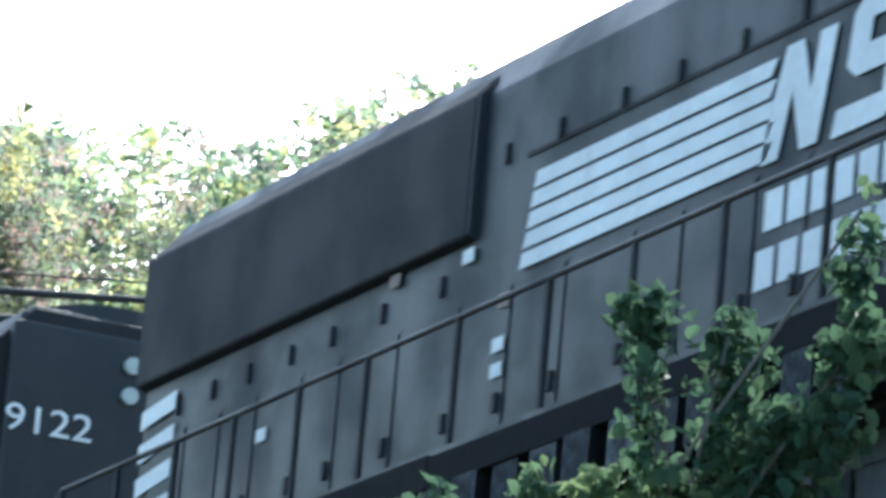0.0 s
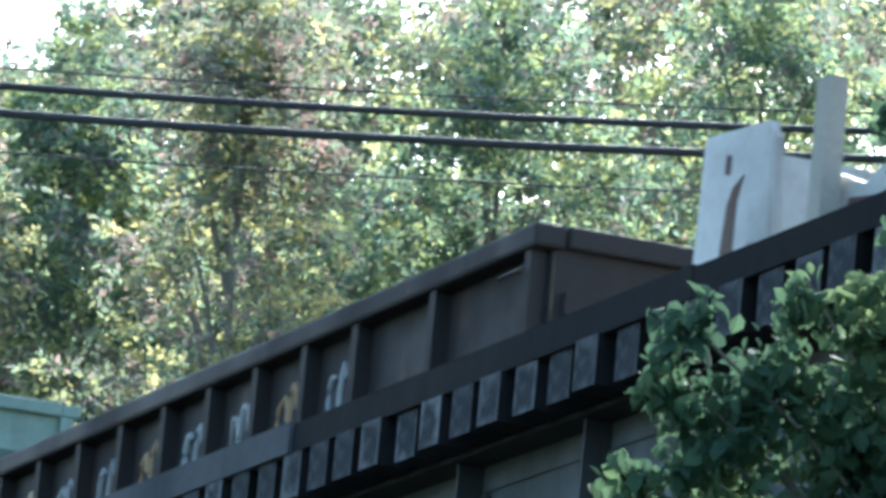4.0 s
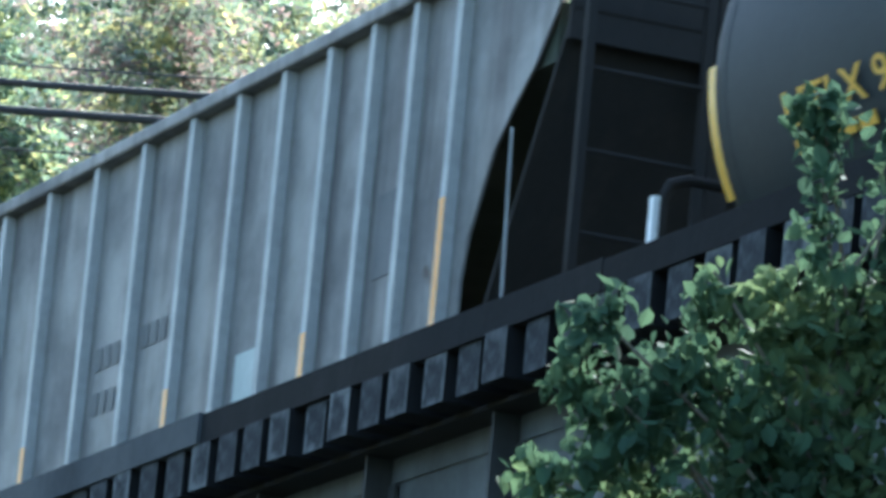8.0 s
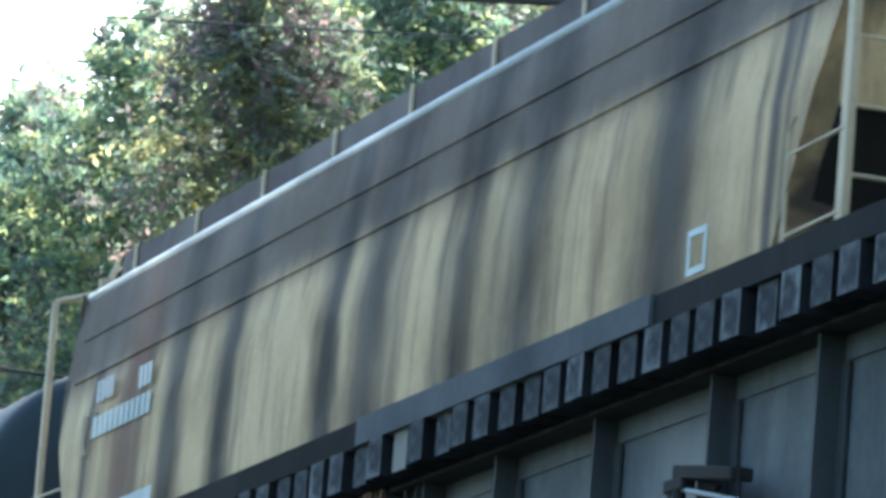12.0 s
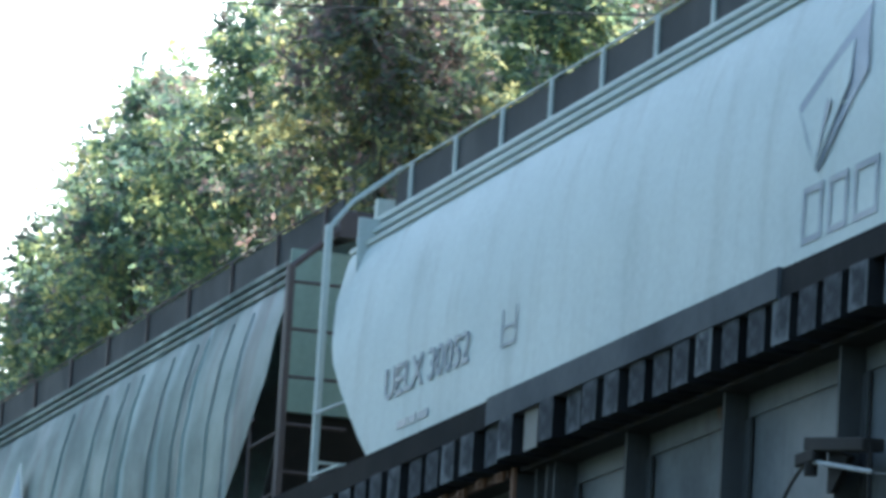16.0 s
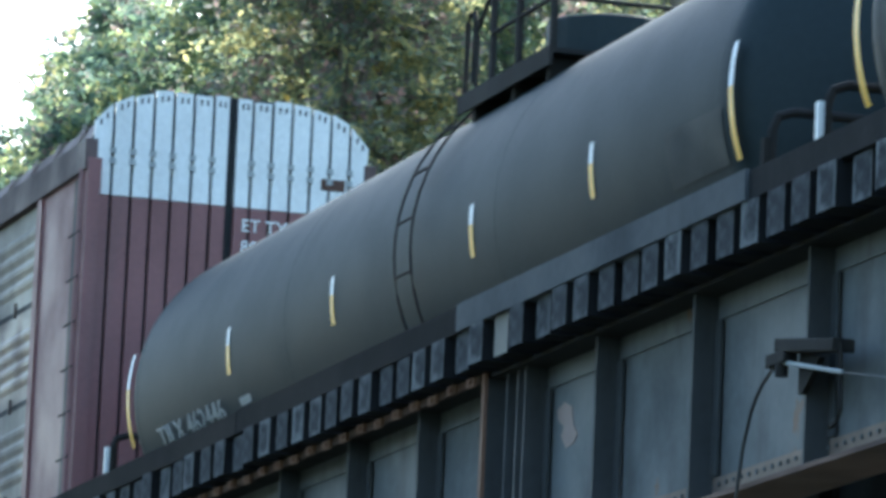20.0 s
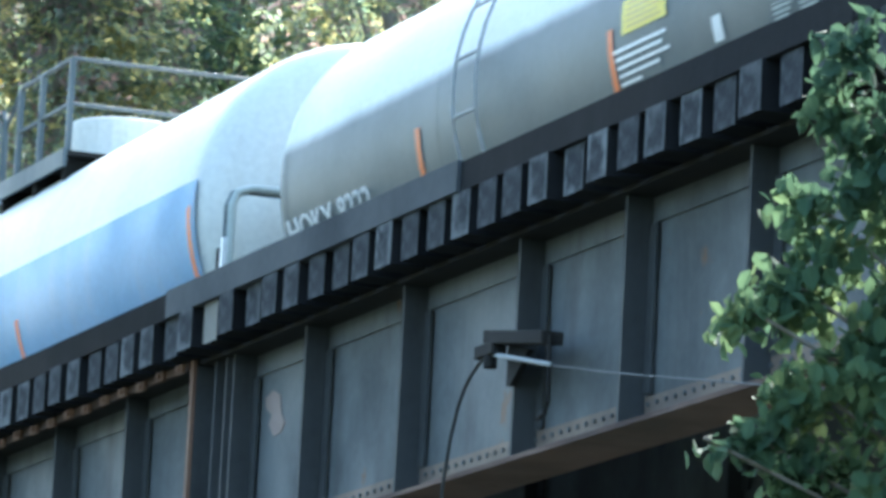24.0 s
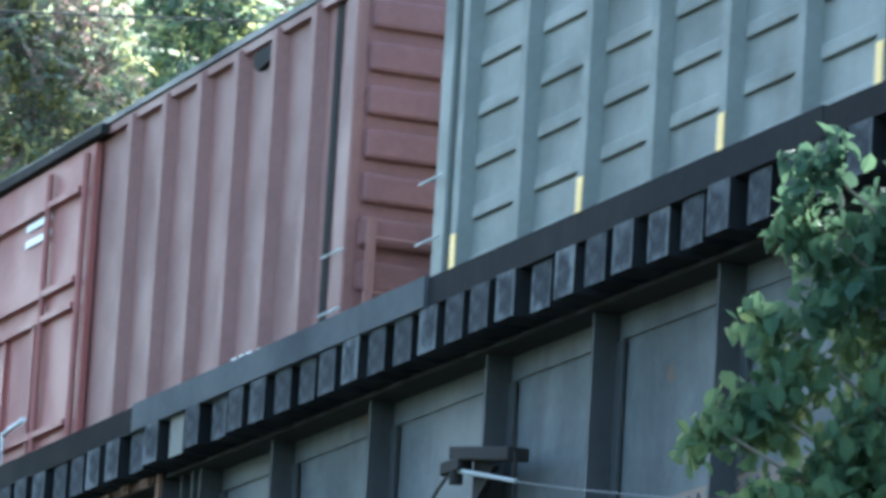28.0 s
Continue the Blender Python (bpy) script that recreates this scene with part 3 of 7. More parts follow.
def trucks(c, xs, wheelbase=1.78):
    wheel = None
    for x in xs:
        b = part("bogie", Geo().box(x - wheelbase / 2 - 0.25, x + wheelbase / 2 + 0.25, -1.1, -0.95, 0.35, 0.62).box(x - wheelbase / 2 - 0.25, x + wheelbase / 2 + 0.25, 0.95, 1.1, 0.35, 0.62)
                 .box(x - 0.2, x + 0.2, -1.0, 1.0, 0.4, 0.75), UNDER, c, bevel=0.03)
        for dx in (-wheelbase / 2, wheelbase / 2):
            g = Geo().tube([(x + dx, -0.68, 0.42), (x + dx, 0.68, 0.42)], 0.08, 10)
            for s in (-1, 1):
                g.tube([(x + dx, s * 0.69, 0.42), (x + dx, s * 0.82, 0.42)], 0.42, 20)
            part("wheel_set", g, STEEL, b)


def ladder(c, x, y, z0, z1, along="x", width=0.42, n=None, material=None, r=0.016, sides=True, name="ladder"):
    n = n or max(2, int((z1 - z0) / 0.42))
    d = (width, 0, 0) if along == "x" else (0, width, 0)
    own = c
    if sides:
        for k in (0, 1):
            g = Geo().box(x + d[0] * k - 0.03, x + d[0] * k + 0.03, y + d[1] * k - 0.03, y + d[1] * k + 0.03, z0 - 0.1, z1 + 0.15)
            own = part("ladder_stile", g, material or UNDER, c)
    for i in range(n):
        z = z0 + (z1 - z0) * i / (n - 1)
        part("rung", Geo().tube([(x, y, z), (x + d[0], y + d[1], z)], r, 6), material or UNDER, c)


def sills(c, L, material=UNDER, top=1.2):
    part("centre_sill", Geo().box(-0.6, L + 0.6, -0.3, 0.3, 0.72, 1.02), UNDER, c)
    for x in (-0.6, L + 0.6):
        part("coupler", Geo().box(x - 0.28, x + 0.28, -0.12, 0.12, 0.7, 0.98), UNDER, c, bevel=0.03)


HW = 1.51


def green_gondola():
    L, T, c = 19.25, 4.72, car("wood_chip_gondola", "tall green steel gondola with outside ribs, graffiti and rust", "freight car", -16.8)
    sills(c, L), trucks(c, (2.2, L - 2.2))
    part("floor", Geo().box(0, L, -HW + 0.15, HW - 0.15, 1.0, 1.1), UNDER, c)
    for s in (-1, 1):
        y = s * (HW - 0.11)
        part("side_sheet", Geo().box(0.05, L - 0.05, min(y, y + s * 0.012), max(y, y + s * 0.012), 0.95, T - 0.05), GREEN, c)
        part("top_chord", Geo().box(-0.03, L + 0.03, min(y - s * 0.06, y + s * 0.13), max(y - s * 0.06, y + s * 0.13), T - 0.12, T), GREEN, c, bevel=0.015)
        part("side_sill", Geo().box(0, L, min(y, y + s * 0.1), max(y, y + s * 0.1), 0.9, 1.08), GREEN, c)
        me = Geo().prism([(-0.10, 1.08), (0.0, 1.08), (0.0, T - 0.12), (-0.10, T - 0.12)], -0.04, 0.04).mesh("rib")
        for i in range(20):
            x = 0.08 + (L - 0.16) * i / 19
            part("rib", me, GREEN, c, at=pose(x, y, 0) if s < 0 else pose(x, y, 0, 0, 0, 180))
        g = Geo()
        g.tube([(0.1, y + s * 0.13, 3.78), (L - 0.1, y + s * 0.13, 3.78)], 0.02, 8)
        part("mid_rail", g, GREEN, c)
        st = Geo().box(-0.05, 0.06, -0.04, 0.045, -0.06, 0.05).mesh("rail_clip")
        for i in range(1, 19):
            part("rail_clip", st, GREEND, c, at=pose(0.08 + (L - 0.16) * i / 19, y + s * 0.09, 3.78))
    for e, x in ((-1, 0.0), (1, L)):
        end = part("end_sheet", Geo().box(min(x, x - e * 0.02), max(x, x - e * 0.02), -HW + 0.12, HW - 0.12, 0.95, T - 0.05), GREEN, c)
        part("end_chord", Geo().box(x - 0.07, x + 0.07, -HW + 0.18, HW - 0.18, T - 0.13, T - 0.002), GREEN, c, bevel=0.015)
        for z in (1.18, 1.49, 1.8, 2.12, 2.43, 2.74, 3.06, 3.36, 3.63):
            g = Geo().hexa([(x, -HW + 0.16, z), (x + e * 0.17, -HW + 0.16, z), (x + e * 0.17, HW - 0.16, z), (x, HW - 0.16, z),
                            (x, -HW + 0.16, z + 0.24), (x + e * 0.12, -HW + 0.16, z + 0.15), (x + e * 0.12, HW - 0.16, z + 0.15), (x, HW - 0.16, z + 0.24)][::1 if e > 0 else -1])
            part("end_rib", g, GREEN, end)
            # darker green strip put in for the shadow below each rib
            part("rib_under_shade", Geo().box(min(x + e * 0.002, x + e * 0.12), max(x + e * 0.002, x + e * 0.12), -HW + 0.17, HW - 0.17, z - 0.05, z - 0.002), GREEND, end)
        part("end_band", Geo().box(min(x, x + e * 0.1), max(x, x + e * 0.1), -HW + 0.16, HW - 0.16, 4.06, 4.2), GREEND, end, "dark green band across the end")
        for s in (-1, 1):
            part("corner_post", Geo().box(x - 0.06, x + 0.06, s * (HW - 0.12) - 0.06, s * (HW - 0.12) + 0.06, 0.9, T - 0.13), GREEN, c, bevel=0.012)
        ladder(c, x + e * 0.22, -HW + 0.15, 1.5, T - 0.2, "y", 0.49, 8, GREEN)
        ladder(c, x - e * 0.08 - (0.5 if e > 0 else 0), -HW - 0.05, 1.5, T - 0.3, "x", 0.5, 7, GREEN)
        ladder(c, x - e * 0.08 - (0.5 if e > 0 else 0), HW + 0.03, 1.5, T - 0.3, "x", 0.5, 7, GREEN, sides=False)
        part("bare_strip", Geo().box(min(x + e * 0.13, x + e * 0.178), max(x + e * 0.13, x + e * 0.178), -0.45, 0.4, 3.72, 3.82), TANP, end, "strip of bare rusty primer")
        part("bare_strip", Geo().box(min(x + e * 0.13, x + e * 0.178), max(x + e * 0.13, x + e * 0.178), -1.32, -0.95, 2.46, 2.57), TANP, end, "strip of bare rusty primer")
    letters("AEX", 0.12, WHITE, c, rear(L + 0.106, 0.51, 4.07), wide=0.22)
    yy = -HW - 0.006
    for x0, w in ((0.22, 0.72), (1.2, 0.8), (2.22, 0.75)):
        part("number_panel", Geo().box(x0, x0 + w, -HW + 0.088, -HW + 0.096, 2.75, 3.2), WHITE, c)
    letters("AE", 0.27, BLACK, c, side(0.33, -HW + 0.084, 2.85))
    letters("176", 0.27, BLACK, c, side(1.25, -HW + 0.084, 2.85))
    letters("9", 0.27, BLACK, c, side(2.45, -HW + 0.084, 2.85))
    for x0, w in ((1.15, 0.8), (2.2, 0.85)):
        part("repaint", Geo().box(x0, x0 + w, -HW + 0.089, -HW + 0.095, 1.1, 2.25), GREENB, c, "freshly painted bright green panel")
    # graffiti: two rows of rounded outlined shapes and thin tags along the lower side
    for i, (x0, z0, w, h, lean) in enumerate(((8.95, 1.6, 0.55, 0.78, 0.1), (9.6, 1.6, 0.5, 0.92, 0.25), (10.25, 1.6, 0.62, 0.95, 0.3), (11.05, 1.6, 0.7, 0.72, 0.1),
                                              (11.9, 1.6, 0.75, 1.0, 0.05), (12.75, 1.6, 0.42, 1.1, 0.0), (13.2, 1.6, 0.5, 0.98, 0.35), (13.85, 1.6, 0.62, 0.96, 0.2))):
        def at(u, v, w=w, h=h, lean=lean, x0=x0, z0=z0):
            return (x0 + w * 1.18 * u + lean * v * 0.5, z0 + h * v)
        rim = [at(0, 0), at(0.02, 0.6), at(0.1, 0.88), at(0.35, 1.0), at(0.68, 0.98), at(0.92, 0.84), at(1.0, 0.6), at(0.98, 0)]
        part("graffiti", Geo().plate(rim, -HW + 0.086 - 0.0006 * i, -HW + 0.095), SPRAY, c, "white spray-painted graffiti shape")
        part("graffiti_outline", Geo().tube([(px, -HW + 0.082 - 0.0006 * i, pz) for px, pz in rim], 0.02, 5), BLACK, c, "black spray-painted outline")
        part("graffiti_outline", Geo().tube([(px, -HW + 0.082 - 0.0006 * i, pz) for px, pz in (at(0.35, 0.2), at(0.38, 0.66), at(0.6, 0.74), at(0.68, 0.5), at(0.5, 0.42))], 0.018, 5), BLACK, c)
    for s in (-1, 1):
        part("graffiti_outline", Geo().tube([(13.5 + 0.45 * s, -HW + 0.074, 2.55), (13.5, -HW + 0.074, 2.25), (13.5 - 0.4 * s, -HW + 0.074, 1.95)], 0.035, 6), BLACK, c)
    for i, (x0, h) in enumerate(((3.65, 0.35), (4.3, 0.4), (5.55, 0.6), (6.6, 0.66), (6.85, 0.6), (7.55, 0.5), (8.4, 0.55))):
        g = Geo().tube([(x0 + dx, -HW + 0.085, 2.1 + h * v) for dx, v in ((0, 0), (0.03, 0.95), (0.22, 1.0), (0.3, 0.55), (0.24, 0.05), (0.4, 0.3))], 0.028, 5)
        part("graffiti_tag", g, FADED if i % 3 else WHITE, c, "thin pale spray-painted tag")
    part("graffiti_tag", Geo().tube([(5.75, -HW + 0.082, 2.4), (5.95, -HW + 0.082, 2.2), (5.8, -HW + 0.082, 2.02), (6.2, -HW + 0.082, 2.0)], 0.05, 6), BLACK, c)
    part("graffiti_tag", Geo().tube([(9.55, -HW + 0.082, 2.55), (9.6, -HW + 0.082, 2.35), (9.85, -HW + 0.082, 2.6), (9.8, -HW + 0.082, 2.42)], 0.05, 6), BLACK, c)
    for pts in (((17.85, 3.7), (17.95, 3.35), (18.1, 3.62), (18.2, 3.2), (17.9, 3.25)), ((18.3, 3.3), (18.35, 3.7), (18.5, 3.4), (18.62, 3.72), (18.6, 3.25)), ((18.9, 3.25), (19.0, 3.6), (19.12, 3.5), (19.0, 3.3))):
        part("graffiti_tag", Geo().tube([(px, -HW + 0.094, pz) for px, pz in pts], 0.014, 5), BLACK, c, "thin black spray-painted tag")
    return c


def black_gondola():
    L, T, c = 17.0, 2.72, car("gondola", "low black steel gondola with ribbed rusty sides and faded chalk marks", "freight car", 3.92)
    sills(c, L), trucks(c, (2.0, L - 2.0))
    part("floor", Geo().box(0, L, -HW + 0.12, HW - 0.12, 1.1, 1.2), UNDER, c)
    for s in (-1, 1):
        y = s * (HW - 0.13)
        part("side_sheet", Geo().box(0, L, min(y, y + s * 0.012), max(y, y + s * 0.012), 1.0, T - 0.08), GONB, c)
        part("top_chord", Geo().box(-0.05, L + 0.05, min(y - s * 0.06, y + s * 0.16), max(y - s * 0.06, y + s * 0.16), T - 0.16, T), GONB, c, bevel=0.03)
        part("side_sill", Geo().box(0, L, min(y, y + s * 0.12), max(y, y + s * 0.12), 0.95, 1.2), GONB, c)
        me = Geo().box(-0.05, 0.05, -0.13, 0, 1.2, T - 0.16).mesh("rib")
        for x in [0.25, 1.75] + [3.2 + 0.97 * i for i in range(12)] + [15.27, L - 0.12]:
            part("rib", me, GONB, c, at=pose(x, y, 0) if s < 0 else pose(x, y, 0, 0, 0, 180))
    for e, x in ((-1, 0.0), (1, L)):
        end = part("end_sheet", Geo().box(min(x, x - e * 0.02), max(x, x - e * 0.02), -HW + 0.14, HW - 0.14, 1.0, T - 0.1), GONB, c)
        part("end_chord", Geo().box(x - 0.09, x + 0.07, -HW + 0.2, HW - 0.2, T - 0.15, T - 0.004), GONB, c, bevel=0.02)
        for z in (1.3, 1.75, 2.15):
            part("end_rib", Geo().box(min(x, x + e * 0.07), max(x, x + e * 0.07), -HW + 0.2, HW - 0.2, z, z + 0.14), GONB, end)
        ladder(c, x - e * 0.05 - (0.4 if e > 0 else 0), -HW - 0.05, 1.4, T - 0.3, "x", 0.4, 3, GONB, sides=False)
    bars([0.13, 0.13], 0.32, 0.1, FADED, c, side(2.0, -HW + 0.11, 2.22))
    bars([0.12] * 5, 0.14, 0.07, FADED, c, side(2.0, -HW + 0.11, 1.95))
    rnd = random.Random(3)
    for i in range(11):
        x0 = 3.55 + 0.97 * i
        g = Geo()
        for k in range(2):
            w = rnd.uniform(0.08, 0.16)
            g.tube([(x0 + k * 0.22 + w * math.cos(a) * 0.7, -HW + 0.112, 2.1 + 0.22 * math.sin(a) + 0.05 * k) for a in [rnd.random() + q * 0.55 for q in range(rnd.randint(6, 10))]], rnd.uniform(0.018, 0.032), 5)
        part("chalk_mark", g, FADED if i % 3 else TANP, c, "faded pale painted letter shapes")
    return c


def stake_flat():
    L, c = 14.6, car("bulkhead_flat_car", "flat car with white bulkheads, wooden stakes and a pole load", "freight car", 23.0)
    sills(c, L), trucks(c, (2.0, L - 2.0))
    part("deck", Geo().box(0, L, -HW, HW, 1.05, 1.2), UNDER, c)
    for x0, k in ((0.35, 1), (L - 0.35, -1)):
        sheet = [(x0, 1.2), (x0 + k * 1.25, 1.2), (x0 + k * 1.1, 2.6), (x0 + k * 1.0, 2.72), (x0 + k * 0.1, 2.78)][::k]
        part("bulkhead", Geo().plate(sheet, HW - 0.05, HW), OLDW, c)
        b = part("bulkhead", Geo().plate(sheet, -HW, -HW + 0.05), OLDW, c, "dented white steel bulkhead with rust")
        part("bulkhead_face", Geo().box(min(x0, x0 + k * 0.06), max(x0, x0 + k * 0.06), -HW + 0.05, HW - 0.05, 1.2, 2.78), OLDW, c)
        if k > 0:
            part("rust_patch", Geo().plate([(x0 + 0.42, 2.0), (x0 + 0.6, 1.95), (x0 + 0.62, 2.3), (x0 + 0.7, 2.45), (x0 + 0.55, 2.4), (x0 + 0.48, 2.3)], -HW - 0.004, -HW), RUSTY, b)
            part("rust_patch", Geo().plate([(x0 + 0.42, 2.5), (x0 + 0.5, 2.48), (x0 + 0.5, 2.6), (x0 + 0.43, 2.62)], -HW - 0.004, -HW), RUSTY, b)
    for i in range(4):
        for s in (-1, 1):
            x = 2.15 + 2.99 * i + (0.1 if s > 0 else 0)
            part("stake", Geo().hexa([(x - 0.08, s * HW - 0.06, 1.1), (x + 0.08, s * HW - 0.06, 1.1), (x + 0.08, s * HW + 0.06, 1.1), (x - 0.08, s * HW + 0.06, 1.1),
                                      (x - 0.05, s * HW - 0.06, 2.8), (x + 0.11, s * HW - 0.06, 2.8), (x + 0.11, s * HW + 0.06, 2.8), (x - 0.05, s * HW + 0.06, 2.8)]), WOOD, c, "pale wooden stake")
    part("side_rust", Geo().plate([(1.7, 1.2), (3.4, 1.2), (3.3, 2.2), (2.9, 2.3), (2.5, 2.15), (1.9, 2.35)], -HW + 0.1, -HW + 0.14), OLDW, c, "low white bulkhead brace with rust")
    part("side_rust", Geo().plate([(2.2, 1.9), (3.3, 1.95), (3.2, 2.15), (2.7, 2.05), (2.3, 2.1)], -HW + 0.094, -HW + 0.099), RUSTY, c)
    rnd = random.Random(5)
    for row in range(5):
        for j in range(9):
            r = rnd.uniform(0.11, 0.15)
            y, z = -1.26 + 0.31 * j + (0.15 if row % 2 else 0), 1.37 + 0.25 * row
            if abs(y) < 1.32:
                part("pole", Geo().tube([(3.35 + rnd.uniform(-0.2, 0.2), y, z), (8, y, z + rnd.uniform(-.02, .02)), (12.9 + rnd.uniform(-0.3, 0.3), y, z)], r, 9), PIPE, c)
    for x in (4.1, 6.6, 9.7, 12.2):
        part("strap", Geo().tube([(x, -1.5, 1.2), (x + 0.02, -1.5, 2.3), (x + 0.04, -1.3, 2.56), (x, 0, 2.62), (x, 1.3, 2.56), (x, 1.5, 1.2)], 0.014, 5), FADED, c)
    return c


def loaded_flat():
    x0, L = 38.1, 22.15
    c = car("bulkhead_flat_car", "empty tan bulkhead flat car with tall framed ends", "freight car", x0)
    sills(c, L), trucks(c, (2.0, L - 2.0))
    part("deck", Geo().box(0, L, -HW, HW, 1.05, 1.2), UNDER, c)
    for k, xe in ((1, 0.0), (-1, L)):
        xi = xe + k * 1.22
        xe = xe + k * 0.42
        T = 4.82
        for s in (-1, 1):
            part("bulkhead_side", Geo().plate([(xe, 1.2), (xi, 1.2), (xi, T - 0.22), (xi - k * 0.2, T), (xe, T)][::k], s * HW - 0.03, s * HW + 0.03), TANP, c, "tan steel side plate of the bulkhead")
            part("edge_flange", Geo().box(min(xe, xe + k * 0.12), max(xe, xe + k * 0.10), s * HW - 0.05, s * HW + 0.05, 1.2, T + 0.02), TANP, c)
        part("top_plate", Geo().prism([(-HW, T - 0.1), (HW, T - 0.1), (HW - 0.42, T + 0.14), (-HW + 0.42, T + 0.14)], min(xi, xi - k * 0.06), max(xi, xi - k * 0.06)), TANP, c, "tan top plate of the bulkhead")
        for q in range(12):
            z = 1.2 + 0.3 * q
            part("lining_board", Geo().box(min(xi, xi - k * 0.05), max(xi, xi - k * 0.05), -HW + 0.03, HW - 0.03, z + 0.008, min(z + 0.292, T - 0.104)), STACK if k > 0 else LINING, c)
        for z in (1.35, 3.0, T - 0.22):
            part("cross_beam", Geo().box(min(xe + k * 0.04, xe + k * 0.22), max(xe + k * 0.04, xe + k * 0.22), -HW + 0.03, HW - 0.03, z, z + 0.2), TANP, c)
        for i in range(5):
            y = -HW + 0.5 + 0.5 * i
            part("upright", Geo().box(min(xe + k * 0.24, xe + k * 0.3), max(xe + k * 0.24, xe + k * 0.3), y - 0.045, y + 0.045, 1.2, T - 0.05), TANP, c)
            part("upright_flange", Geo().box(min(xe + k * 0.14, xe + k * 0.24), max(xe + k * 0.14, xe + k * 0.24), y - 0.045, y - 0.03, 1.2, T - 0.05), TANP, c)
        part("ladder_stile", Geo().box(xe + k * 0.03 - 0.025, xe + k * 0.03 + 0.025, -HW + 0.62, -HW + 0.66, 1.3, T - 0.1), TANP, c)
        for i in range(8):
            part("rung", Geo().tube([(xe + k * 0.01, -HW + 0.02, 1.42 + 0.4 * i), (xe + k * 0.01, -HW + 0.66, 1.42 + 0.4 * i)], 0.011, 6), TANP, c)
        part("end_handrail", Geo().tube([(xe - k * 0.05, -HW + 0.02, 3.06), (xe - k * 0.05, HW - 0.4, 3.0)], 0.012, 6), TANP, c)
        part("slot", Geo().box(xi - k * 0.27 - 0.02, xi - k * 0.27 + 0.02, -HW - 0.037, -HW - 0.031, 2.7, 2.85), UNDER, c)
        part("grab_iron", Geo().tube([(xi - k * 0.1, -HW - 0.02, 1.9), (xi - k * 0.1, -HW - 0.09, 1.95), (xi - k * 0.1, -HW - 0.09, 2.4), (xi - k * 0.62, -HW - 0.09, 2.45), (xi - k * 0.62, -HW - 0.02, 2.45)], 0.013, 6), TANP, c)
        part("gusset", Geo().plate([(xi - k * 0.3, 1.2), (xi - k * 0.56, 1.2), (xi - k * 0.56, 2.3), (xi - k * 0.44, 2.32)][::-k], -HW - 0.05, -HW - 0.032), TANP, c)
        g, dents = Geo(), random.Random(5)
        for i in range(18):
            z, hw = 1.5 + 0.165 * i + dents.uniform(-0.012, 0.012), dents.uniform(0.018, 0.03)
            g.box(xi - k * 0.14 - hw, xi - k * 0.14 + hw, -HW - 0.041, -HW - 0.033, z, z + dents.uniform(0.035, 0.065))
        part("bolt_holes", g, BROWND, c)
        part("brake_rod", Geo().tube([(xe + k * 0.3, -HW + 1.15, 1.3), (xe + k * 0.25, -HW + 1.3, 3.2), (xe + k * 0.2, -HW + 1.35, 4.2)], 0.03), UNDER, c)
    return c


